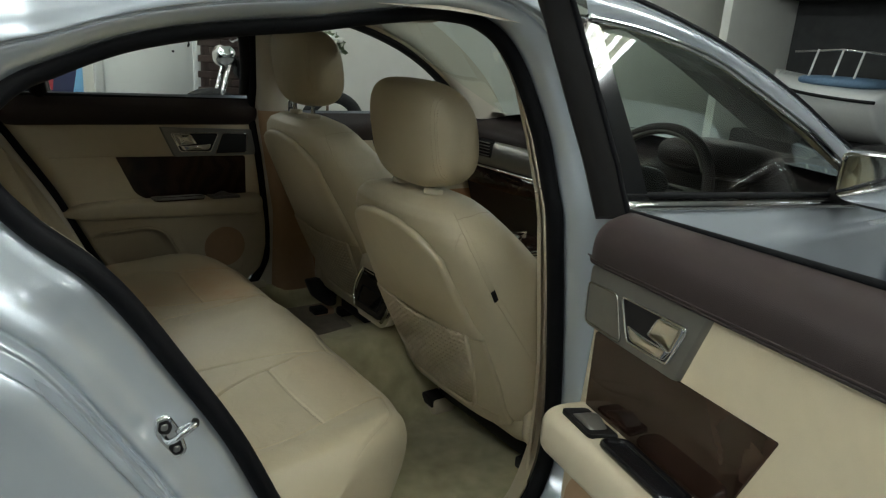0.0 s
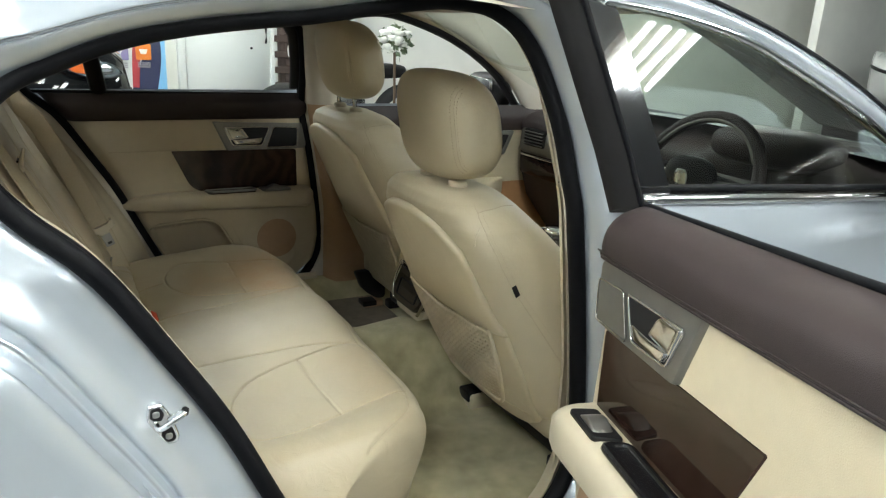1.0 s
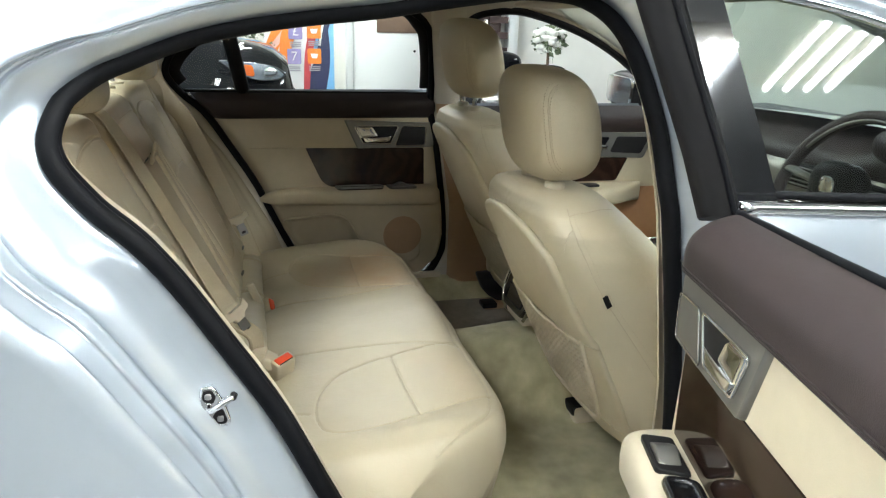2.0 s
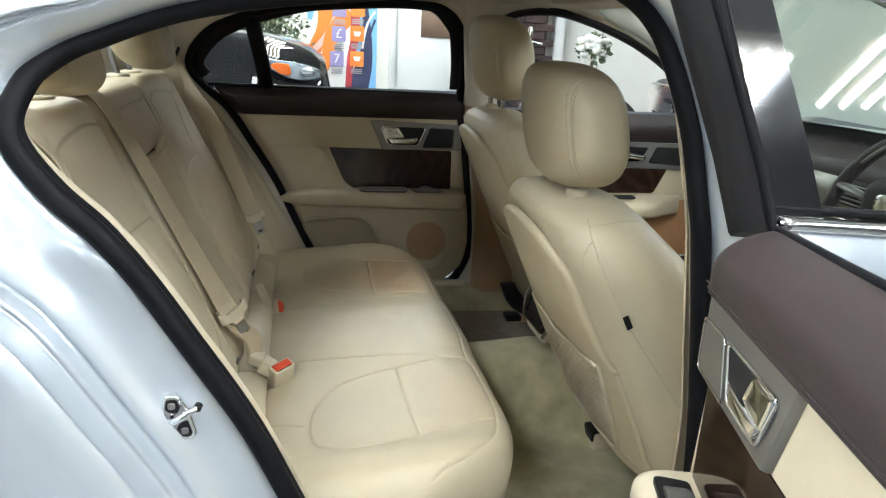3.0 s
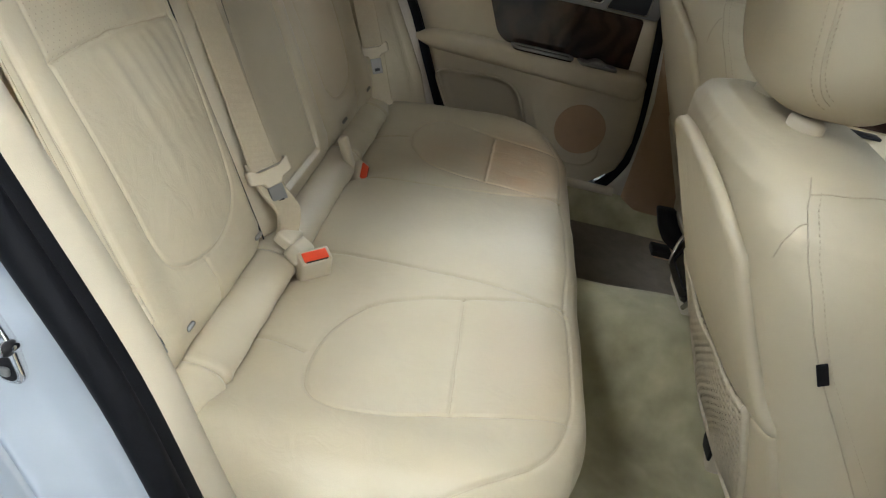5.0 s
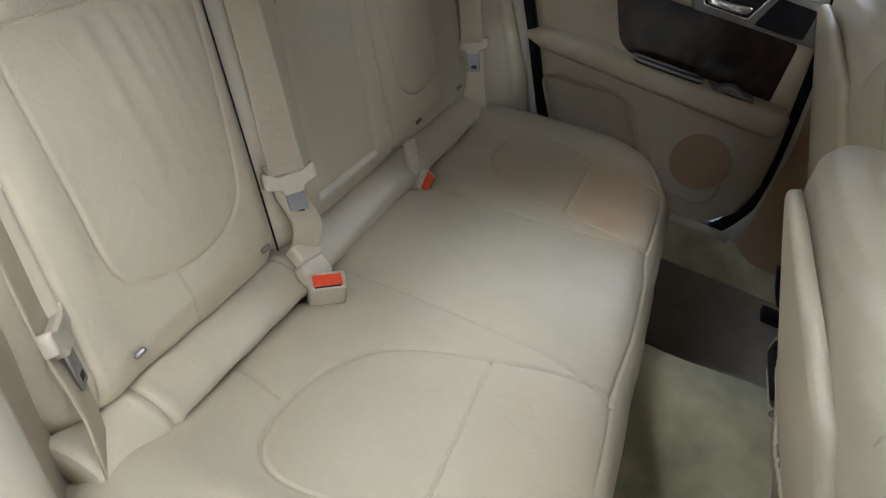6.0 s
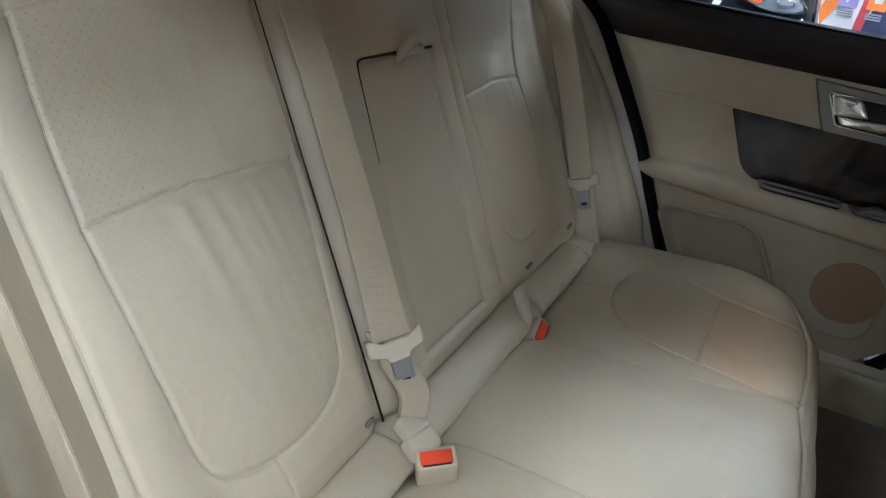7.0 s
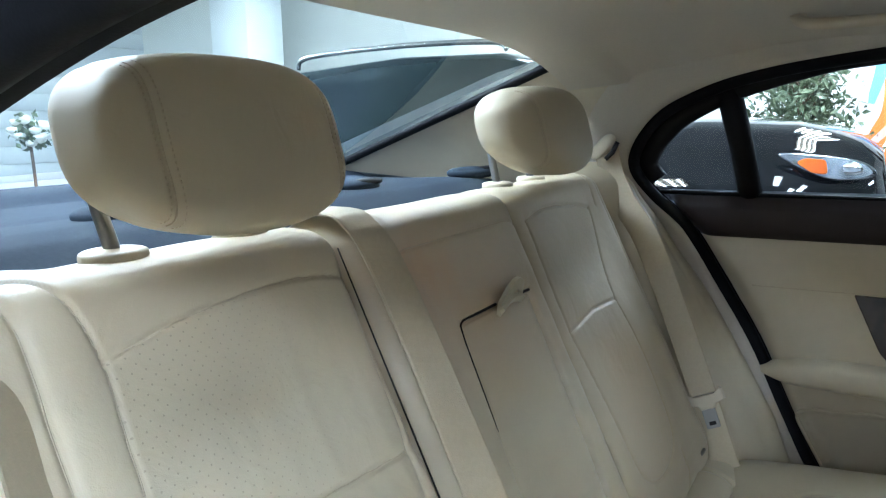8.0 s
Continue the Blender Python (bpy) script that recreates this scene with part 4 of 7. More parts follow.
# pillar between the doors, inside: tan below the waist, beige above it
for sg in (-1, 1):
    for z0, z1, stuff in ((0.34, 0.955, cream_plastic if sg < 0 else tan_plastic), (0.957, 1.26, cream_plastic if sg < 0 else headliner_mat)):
        P = []
        for z in np.linspace(z0, z1, 14):
            w = np.interp(z, (0.34, 0.6, 0.95, 1.26), (0.085, 0.06, 0.05, 0.055))
            xc = np.interp(z, (0.34, 0.62, 0.94, 1.26), (0.865, 0.84, 0.79, 0.765))
            xc += 0.055 if sg < 0 else np.interp(z, (0.62, 0.94, 1.26), (0.045, 0.030, 0.005))
            deep = 0.115 if sg < 0 else 0.035
            P.append([(xc + w * math.cos(a), sg * (half(z) - deep - 0.035 * math.sin(a)), z) for a in np.linspace(0, math.pi, 12)])
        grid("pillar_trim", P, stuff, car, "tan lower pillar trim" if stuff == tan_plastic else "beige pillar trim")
# far front door, inside
front_l = thing("front_door", "closed front door, cream trim, dark top, walnut strip", "car door", "front doors")
WIN_L = curve_pts([(0.845, 0.95), (0.838, 1.12), (0.862, 1.200), (0.93, 1.228), (1.06, 1.226), (1.28, 1.160), (1.47, 1.058), (1.60, 0.94)], 60)


def face_l(x, z, h):
    return (x, half(z) + 0.0 - h, z)


def band(name, z0, z1, x0, x1, h, material, label, swell=0.0):
    return grid(name, [[face_l(x, z0 + (z1 - z0) * f, h + swell * math.sin(math.pi * f)) for x in np.linspace(x0, x1, 16)] for f in np.linspace(0, 1, 10)], material, front_l, label)


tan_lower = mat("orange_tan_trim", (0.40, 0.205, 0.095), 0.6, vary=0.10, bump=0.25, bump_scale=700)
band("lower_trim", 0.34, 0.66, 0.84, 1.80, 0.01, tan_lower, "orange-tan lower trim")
band("middle_trim", 0.65, 0.86, 0.84, 1.70, 0.015, cream_trim, "cream trim")
band("top_trim", 0.85, 0.945, 0.84, 1.75, 0.02, brown_leather, "dark brown top", swell=0.02)
patch("wood_panel", rounded([(0.95, 0.765), (1.50, 0.76), (1.46, 0.675), (1.00, 0.675)], 0.01), face_l, wood, front_l, "walnut strip", height=0.022)
hb = patch("handle_bezel", rounded([(1.20, 0.855), (1.60, 0.850), (1.56, 0.755), (1.24, 0.770)], 0.012), face_l, silver_trim, front_l, "satin grey bezel", height=0.024)
patch("handle_recess", rounded([(1.25, 0.838), (1.42, 0.836), (1.39, 0.785), (1.28, 0.785)], 0.01), face_l, black_gloss, hb, height=0.027)
patch("speaker_cover", rounded([(1.44, 0.838), (1.575, 0.835), (1.545, 0.772), (1.415, 0.780)], 0.01), face_l, black_plastic, hb, "dark speaker cover", height=0.028)
sweep("handle_lever", curve_pts([face_l(1.26, 0.835, 0.03), face_l(1.30, 0.815, 0.045), face_l(1.40, 0.80, 0.032)], 14), 0.009, chrome, hb, "chrome door handle")
P = []
for x in np.linspace(0.90, 1.56, 24):
    f = (x - 0.90) / 0.66
    dp = 0.10 * min(1, f / 0.1) ** 0.5 * max(0.05, 1 - max(0, f - 0.80) / 0.20 * 0.9)
    P.append([face_l(x, 0.635 + 0.035 * math.copysign(abs(math.cos(a)) ** 0.5, math.cos(a)), 0.01 + dp * math.sin(a) ** 0.5) for a in np.linspace(0.0, math.pi, 13)])
al = grid("armrest", P, cream_trim, front_l, "cream armrest")
for u in (1.20, 1.32):
    rbox("window_switch", (u, 0.655, 0.674), (0.075, 0.035, 0.008), 0.003, black_plastic, al, "dark window switch")
outer = np.array([p + (p - np.array((1.15, 1.02))) / np.linalg.norm(p - np.array((1.15, 1.02))) * 0.026 for p in WIN_L])
P = [[face_l(*o, 0.0), face_l(*(o * 0.4 + i * 0.6), 0.012), face_l(*i, 0.004), face_l(*i, -0.03)] for o, i in zip(outer, WIN_L)]
grid("window_frame", P, black_plastic, front_l, "black window frame")
P = [[face_l(*(o + (o - np.array((1.15, 1.02))) * k), 0.01 + 0.02 * (k > 0)) for k in (0, 0.02, 0.14, 0.3, 0.45)] for o in outer]
grid("window_surround", [[(max(a, 0.80), b, min(c, 1.275)) for a, b, c in r] for r in P], headliner_mat, car, "beige trim over the far front window")
grid("outer_skin", [[(x, half(z) + 0.10, z) for x in np.linspace(0.80, 1.8, 8)] for z in np.linspace(0.36, 0.94, 8)], paint, front_l, "silver door skin")
# dashboard
dash = thing("dashboard", "dark brown dashboard with silver and walnut bands", "dashboard")
P = []
for y in np.linspace(-0.70, 0.70, 40):
    b = 0.06 * math.exp(-(((y + 0.37) / 0.17) ** 4))
    P.append([(x - 0.05 * (y / 0.7) ** 2 * 0, y, z + b * k) for x, z, k in ((2.04, 0.955, 0), (1.86, 0.945, 0.3), (1.72, 0.930, 1), (1.645, 0.912, 1), (1.615, 0.885, 0.6), (1.625, 0.862, 0), (1.63, 0.72, 0), (1.67, 0.60, 0), (1.78, 0.46, 0))])
grid("pad", P, brown_leather, dash, "dark brown stitched pad")
grid("silver_band", [[(x, y, z) for x, z in ((1.624, 0.866), (1.612, 0.855), (1.608, 0.79), (1.622, 0.772))] for y in np.linspace(-0.68, 0.68, 24)], silver_trim, dash, "satin silver band")
grid("walnut_band", [[(x, y, z) for x, z in ((1.624, 0.760), (1.616, 0.750), (1.618, 0.70), (1.626, 0.69))] for y in np.linspace(-0.68, 0.68, 24)], wood, dash, "walnut band")
for y in (0.59, 0.0, -0.59):
    v = rbox("air_vent", (1.618, y, 0.835), (0.03, 0.13, 0.065), 0.01, black_plastic, dash, "black air vent")
    for k in range(5):
        rbox("slat", (1.602, y, 0.812 + 0.0115 * k), (0.012, 0.115, 0.003), 0.001, silver_trim, v)
grid("lower_panel", [[(1.64 + 0.18 * f, y, 0.71 - 0.30 * f) for y in np.linspace(-0.7, 0.7, 12)] for f in np.linspace(0, 1, 8)], tan_plastic, dash, "tan knee panel")
sweep("chrome_strip", [(1.611, y, 0.766) for y in np.linspace(-0.68, 0.68, 12)], 0.004, chrome, dash, "thin chrome strip")
# steering wheel
wheel = thing("steering_wheel", "dark leather steering wheel with silver spokes", "steering wheel", at=(1.45, -0.335, 0.86))
tilt = radians(24)
wx, wy, wz = 1.42, -0.335, 0.868


def on_wheel(r, a, d=0.0):
    return (wx + r * math.sin(a) * math.sin(tilt) - d * math.cos(tilt), wy + r * math.cos(a), wz + r * math.sin(a) * math.cos(tilt) + d * math.sin(tilt))


sweep("rim", [on_wheel(0.178, a) for a in np.linspace(0, 2 * math.pi, 60, endpoint=False)], 0.0155, brown_leather, wheel, "dark leather rim", closed=True)
sweep("rim_inlay", [on_wheel(0.166, a, 0.010) for a in np.linspace(0.5, 2.64, 30)], 0.004, silver_trim, wheel, "silver inlay")
puff("hub", on_wheel(0.0, 0, 0.01), np.eye(3), (0.035, 0.075, 0.065), (0.7, 0.8), black_plastic, wheel, "dark horn pad", nu=28, nv=16)
puff("badge", on_wheel(0.0, 0, 0.046), np.eye(3), (0.008, 0.022, 0.022), (0.8, 1), chrome, wheel, "round silver badge", nu=24, nv=12)
for a in (0.15, math.pi - 0.15, -math.pi / 2):
    sweep("spoke", [on_wheel(r, a, 0.004) for r in (0.05, 0.11, 0.17)], (0.022, 0.014, 0.016), silver_trim if a > 0 else black_plastic, wheel, "silver spoke", flat=0.5)
sweep("column", [(wx + 0.02, wy, wz - 0.01), (wx + 0.27, wy, wz - 0.08)], 0.045, black_plastic, wheel)
puff("binnacle", (1.66, -0.375, 0.955), np.eye(3), (0.10, 0.17, 0.05), (0.7, 0.7), brown_leather, dash, "hooded instrument binnacle", nu=32, nv=18)
# centre console
cons = thing("centre_console", "cream and dark centre console with rear air vents", "console")
P = []
for x in np.linspace(0.830, 1.64, 20):
    z = np.interp(x, (0.83, 1.05, 1.12, 1.64), (0.650, 0.660, 0.60, 0.64))
    zb = np.interp(x, (0.83, 0.93), (0.515, 0.42))
    P.append([(x, y, zz) for y, zz in ((-0.100, zb), (-0.098, z - 0.05), (-0.085, z - 0.008), (-0.07, z), (0.07, z), (0.085, z - 0.008), (0.098, z - 0.05), (0.100, zb))])
grid("body", P, cream_plastic, cons, "cream console body", caps=True)
rear = lambda u, v, h: (0.822 + (v - 0.52) * 0.36 - h, u, v)
patch("rear_foot", rounded([(-0.080, 0.560), (0.080, 0.560), (0.078, 0.500), (0.060, 0.486), (-0.060, 0.486), (-0.078, 0.500)], 0.012), rear, cream_plastic, cons, "cream foot under the panel", height=-0.004, edge=0.006, deep=0.03)
patch("rear_panel", rounded([(-0.070, 0.648), (0.070, 0.648), (0.086, 0.57), (0.084, 0.530), (0.066, 0.508), (-0.066, 0.508), (-0.084, 0.530), (-0.086, 0.57)], 0.016), rear, black_gloss, cons, "gloss black rear panel", height=0.022, edge=0.010)
for s in (-1, 1):
    sweep("side_strip", curve_pts([rear(s * 0.072, 0.650, 0.016), rear(s * 0.086, 0.59, 0.021), rear(s * 0.088, 0.545, 0.019), rear(s * 0.070, 0.506, 0.012)], 20), 0.0042, steel, cons, "bright curved strip")
    vb = patch("air_vent", rounded([(s * 0.038 - 0.030, 0.640), (s * 0.038 + 0.030, 0.640), (s * 0.040 + 0.032, 0.590), (s * 0.040 - 0.032, 0.590)], 0.006), rear, black_plastic, cons, "black air vent", height=0.025, bulge=-0.01)
    for k in range(4):
        sweep("slat", [rear(s * 0.039 - 0.028, 0.598 + 0.0115 * k, 0.026), rear(s * 0.039 + 0.028, 0.598 + 0.0115 * k, 0.026)], 0.0022, black_plastic, vb)
patch("tray", rounded([(-0.060, 0.572), (0.060, 0.572), (0.058, 0.526), (-0.058, 0.526)], 0.008), rear, black_plastic, cons, "dark tray", height=0.025, bulge=-0.010)
sel = rbox("selector_plate", (1.29, 0.04, 0.625), (0.34, 0.19, 0.012), 0.005, wood, cons, "walnut selector plate")
for s in (-1, 1):
    rbox("chrome_edge", (1.29, 0.04 + s * 0.098, 0.632), (0.35, 0.008, 0.012), 0.003, chrome, sel, "chrome edge")
puff("selector_knob", (1.32, 0.05, 0.645), np.eye(3), (0.035, 0.035, 0.018), (0.5, 1), chrome, sel, "round chrome selector", nu=28, nv=14)
rbox("cup_lid", (1.18, 0.05, 0.637), (0.06, 0.10, 0.008), 0.003, silver_trim, sel)
# roof fittings
for sg in (-1, 1):
    sweep("grab_handle", curve_pts([(0.252, sg * 0.462, 1.284), (0.262, sg * 0.456, 1.266), (0.35, sg * 0.450, 1.262), (0.44, sg * 0.456, 1.266), (0.45, sg * 0.462, 1.284)], 30), 0.012, cream_plastic, car, "cream roof grab handle", flat=0.7)
    puff("visor", (1.02, sg * 0.34, 1.262), np.eye(3), (0.075, 0.20, 0.012), (0.5, 0.4), headliner_mat, car, "beige sun visor", nu=30, nv=12)
rbox("roof_console", (0.92, 0.0, 1.295), (0.16, 0.20, 0.03), 0.01, cream_plastic, car, "cream roof lamp unit")

# ---- rear seat ----
bench = thing("rear_bench", "cream leather three-place rear bench seat with stitched panels", "car seat")


def resample(path, n):
    p = np.asarray(path, float)
    d = np.r_[0, np.cumsum(np.linalg.norm(np.diff(p, axis=0), axis=1))]
    q = np.linspace(0, d[-1], n)
    return np.stack([np.interp(q, d, p[:, k]) for k in range(p.shape[1])], 1), q


CUSH = curve_pts([(0.155, 0.462), (0.185, 0.488), (0.22, 0.503), (0.30, 0.512), (0.40, 0.519), (0.50, 0.526), (0.57, 0.528), (0.605, 0.520), (0.625, 0.500),
                  (0.632, 0.465), (0.628, 0.41), (0.612, 0.35), (0.598, 0.28)], 400)


def plan_front(y):
    a = np.abs(y)
    return 0.63 - 0.20 * np.clip((a - 0.40) / 0.235, 0, 1) ** 2.2


def soft_noise(X, Y, k, amp, seed):
    r = np.random.RandomState(seed)
    out = np.zeros(X.shape)
    for _ in range(14):
        a, f, p = r.uniform(0, math.pi), k * r.uniform(0.6, 1.6), r.uniform(0, 6.28)
        out += np.sin((X * math.cos(a) + Y * math.sin(a)) * f + p)
    return amp * out / 14


INSERT_C = [(0.60, 0.186), (0.53, 0.195), (0.447, 0.216), (0.388, 0.233), (0.325, 0.268), (0.285, 0.330), (0.272, 0.395), (0.276, 0.445), (0.293, 0.478),
            (0.327, 0.495), (0.384, 0.490), (0.453, 0.468), (0.53, 0.448), (0.60, 0.43)]


def seam_depths(X, Y, seams):
    out = np.zeros(X.shape)
    for line, depth, width in seams:
        out += groove(dist_line(X, Y, line), depth * 0.72, width)
    return out




def stitch(parent, lines, yl, S, P, nrm_i, shift=0.0):
    """A sunk line of thread along each seam."""
    for line, depth, width in lines:
        pts = []
        for (a0, b0), (a1, b1) in zip(line[:-1], line[1:]):
            k = max(2, int(math.hypot(a1 - a0, b1 - b0) / 0.006))
            for q in range(k):
                sx, yy = a0 + (a1 - a0) * q / k, b0 + (b1 - b0) * q / k
                if not yl[0] <= yy <= yl[-1]:
                    continue
                j = int(np.argmin(np.abs(yl - yy)))
                i = int(np.argmin(np.abs(S[:, j] - sx)))
                if 2 < i < len(S) - 3:
                    pts.append(P[i, j] * 1.0)
        if len(pts) > 4:
            p = np.array(pts)
            for _ in range(2):
                p[1:-1] = (p[:-2] + 2 * p[1:-1] + p[2:]) / 4
            sweep("seam", p, 0.0007, thread, parent, "stitched seam", sides=5)


def cushion():
    prof, arc = resample(CUSH, 330)
    yl = np.linspace(-0.645, 0.645, 560)
    Y, I = np.meshgrid(yl, np.arange(len(prof)))
    fx = (plan_front(Y) - 0.155) / (0.63 - 0.155)
    X = 0.155 + (prof[I, 0] - 0.155) * fx
    Z = prof[I, 1].copy()
    tx = np.gradient(prof, axis=0)
    nrm = np.stack([-tx[:, 1], tx[:, 0]], 1)
    nrm /= np.linalg.norm(nrm, axis=1)[:, None]
    # flat coordinates: distance along the top, side
    S = 0.155 + arc[I] * fx
    A = np.abs(Y)
    top = np.clip((0.66 - S) / 0.05, 0, 1)
    h = 0.020 * np.exp(-(((A - 0.545) / 0.055) ** 2)) * top
    h -= 0.075 * np.clip((A - 0.575) / 0.07, 0, 1) ** 2.0
    h += 0.010 * np.exp(-((Y / 0.13) ** 4)) * top
    h -= 0.024 * np.exp(-(((S - 0.19) / 0.045) ** 2) - (((A - 0.185) / 0.035) ** 2))
    h -= 0.008 * np.exp(-(((A - 0.34) / 0.10) ** 2)) * np.exp(-(((S - 0.42) / 0.12) ** 2))
    lines = []
    for s in (-1, 1):
        ins = [(x + 0.012, s * y) for x, y in INSERT_C]
        ins = [tuple(p) for p in curve_pts(ins, 60)]
        lines.append((ins, 0.0048, 0.0035))
        lines.append(([(0.460, s * 0.216), (0.466, s * 0.466)], 0.0042, 0.003))
        lines.append(([tuple(p) for p in curve_pts([(0.19, s * 0.145), (0.30, s * 0.150), (0.42, s * 0.158), (0.53, s * 0.172), (0.615, s * 0.205)], 30)], 0.0045, 0.004))
        lines.append(([(0.272, s * 0.395), (0.20, s * 0.372)], 0.004, 0.004))
        lines.append(([tuple(p) for p in curve_pts([(0.612, s * 0.186), (0.618, s * 0.30), (0.612, s * 0.43), (0.56, s * 0.53), (0.46, s * 0.60)], 30)], 0.004, 0.0035))
    lines.append(([(0.612, -0.19), (0.616, 0.0), (0.612, 0.19)], 0.004, 0.0035))
    lines.append(([(0.715, -0.6), (0.715, 0.6)], 0.010, 0.0035))
    h += seam_depths(S, Y, lines)
    h += soft_noise(S, Y, 30, 0.0028, 3) + soft_noise(S, Y, 75, 0.0008, 4)
    P = np.stack([X + nrm[I, 0] * h, Y, Z + nrm[I, 1] * h], -1)
    ob = grid("cushion", P, perf_leather, bench, "cream leather bench cushion")
    stitch(ob, lines, yl, S, P, nrm)
    perf = np.zeros(X.shape)
    for s in (-1, 1):
        perf = np.maximum(perf, inside(S, Y, np.array([(x + 0.014, s * y) for x, y in INSERT_C])) * np.clip((S - 0.48) / 0.06, 0, 1) * 0.12)
    a = ob.data.attributes.new("perf", "FLOAT", "POINT")
    a.data.foreach_set("value", perf.ravel().astype(np.float32))
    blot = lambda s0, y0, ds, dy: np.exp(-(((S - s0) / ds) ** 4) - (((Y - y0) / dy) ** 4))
    # orange-brown tint; the 0.45 blot paints shade in the far cushion's hollow
    warm_tint = 0.9 * blot(0.53, 0.33, 0.085, 0.16) + 0.45 * blot(0.38, 0.33, 0.07, 0.11) + 0.22 * blot(0.55, -0.33, 0.06, 0.12)
    a = ob.data.attributes.new("warm_tint", "FLOAT", "POINT")
    a.data.foreach_set("value", warm_tint.ravel().astype(np.float32))
    f = ob.data.attributes.new("flat", "FLOAT_VECTOR", "POINT")
    f.data.foreach_set("vector", np.stack([S, Y, 0 * S], -1).ravel().astype(np.float32))


cushion()
SLOPE = 0.47
BN = np.array((1, 0, SLOPE)) / math.hypot(1, SLOPE)


def back_plane(z, y, h=0.0):
    """A place h metres proud of the reclined backrest plane."""
    return np.array((0.17 - SLOPE * (z - 0.5), y, z)) + BN * h


INSERT_B = [(0.992, 0.222), (0.93, 0.226), (0.84, 0.234), (0.755, 0.245), (0.66, 0.257), (0.627, 0.272), (0.606, 0.316), (0.602, 0.379), (0.616, 0.434), (0.641, 0.460),
            (0.70, 0.470), (0.765, 0.478), (0.84, 0.485), (0.93, 0.483), (0.984, 0.477)]
INSERT_TOP = [(0.984, 0.477), (0.996, 0.414), (1.003, 0.319), (1.0, 0.265), (0.992, 0.222)]


def backrest(name, y0, y1, ny, side):
    front = [(0.17 - SLOPE * (z - 0.5), z) for z in np.linspace(0.535, 1.0, 30)]
    path = curve_pts([(0.115, 0.50), (0.140, 0.535)] + front[2:] + [(-0.078, 1.024), (-0.098, 1.035), (-0.135, 1.036), (-0.175, 1.026), (-0.20, 0.99)], 500)
    prof, arc = resample(path, 330)
    yl = np.linspace(y0, y1, ny)
    Y, I = np.meshgrid(yl, np.arange(len(prof)))
    X, Z = prof[I, 0].copy(), prof[I, 1].copy()
    tx = np.gradient(prof, axis=0)
    nrm = np.stack([tx[:, 1], -tx[:, 0]], 1)
    nrm /= np.linalg.norm(nrm, axis=1)[:, None]
    i0 = int(np.argmin(np.abs(prof[:, 1] - 0.6)))
    S = 0.6 + (arc[I] - arc[i0]) / math.hypot(1, SLOPE)
    A = np.abs(Y)
    e0, e1 = np.abs(Y - y0), np.abs(Y - y1)
    h = -(0.030 if side < 0 else 0.009) * np.exp(-e1 / 0.009) - (0.009 if side > 0 else 0.030) * np.exp(-e0 / 0.009) if side else -0.030 * np.exp(-e0 / 0.009) - 0.009 * np.exp(-e1 / 0.009)
    if side > 0:
        h -= 0.021 * np.exp(-e1 / 0.009)
    lines = []
    # the far insert is narrower than the near one
    fit_y = lambda z, y: y if side < 0 else y + np.interp(z, (0.85, 0.99), (-0.052 - 0.034 * (y - 0.234) / 0.25, -0.032 + 0.010 * (y - 0.222) / 0.25))
    perf = np.zeros(X.shape)
    if side:
        s = side
        h += 0.010 * np.exp(-(((A - 0.35) / 0.11) ** 2)) * np.exp(-(((S - 0.72) / 0.14) ** 2)) + 0.006 * np.exp(-(((A - 0.50) / 0.03) ** 2))
        h -= 0.012 * np.exp(-(((A - 0.35) / 0.10) ** 2)) * np.exp(-(((S - 0.90) / 0.08) ** 2))
        lines.append(([tuple(p) for p in curve_pts([(z, s * fit_y(z, y)) for z, y in INSERT_B], 70)], 0.0050, 0.0032))
        lines.append(([tuple(p) for p in curve_pts([(z, s * fit_y(z, y)) for z, y in INSERT_TOP], 30)], 0.0045, 0.003))
        lines.append(([(0.838, s * fit_y(0.838, 0.236)), (0.846, s * fit_y(0.846, 0.36)), (0.840, s * fit_y(0.84, 0.486))], 0.0055 if s < 0 else 0.0032, 0.0035))
        lines.append(([(0.602, s * 0.385), (0.535, s * 0.375)], 0.004, 0.0035))
        lines.append(([tuple(p) for p in curve_pts([(0.54, s * 0.518), (0.8, s * 0.522), (0.95, s * 0.522), (1.01, s * 0.521), (1.05, s * 0.528), (1.075, s * 0.545)], 24)], 0.007, 0.005))
        lines.append(([tuple(p) for p in curve_pts([(0.984, s * 0.478), (1.010, s * 0.484), (1.035, s * 0.493), (1.052, s * 0.506), (1.062, s * 0.53)], 20)], 0.0045, 0.003))
        # gathers below and above the cross seam
        r = np.random.RandomState(7)
        g = 1.5 if s < 0 else 0.15
        for k in range(8):
            yc = s * (0.235 + 0.022 * k + r.uniform(-0.008, 0.008))
            up, wd = r.uniform(0.03, 0.09), r.uniform(0.007, 0.014)
            a1, a2 = g * r.uniform(0.0006, 0.0026), g * r.uniform(0.0, 0.0014)
            h += a1 * np.exp(-(((Y - yc - s * 0.16 * (S - 0.84)) / wd) ** 2)) * np.exp(-np.abs(S - 0.815) / up) * np.clip((0.838 - S) / 0.006, 0, 1)
            h += a2 * np.exp(-(((Y - yc) / wd) ** 2)) * np.exp(-np.abs(S - 0.855) / up) * np.clip((S - 0.842) / 0.006, 0, 1)
        poly = np.array([(z, s * fit_y(z, y)) for z, y in INSERT_B + INSERT_TOP])
        perf = inside(S, Y, poly) * np.where(S > 0.84, np.clip((A - 0.28) / 0.14, 0, 1), 0.45 * np.clip((A - 0.40) / 0.06, 0, 1) * np.clip((S - 0.74) / 0.06, 0, 1))
    else:
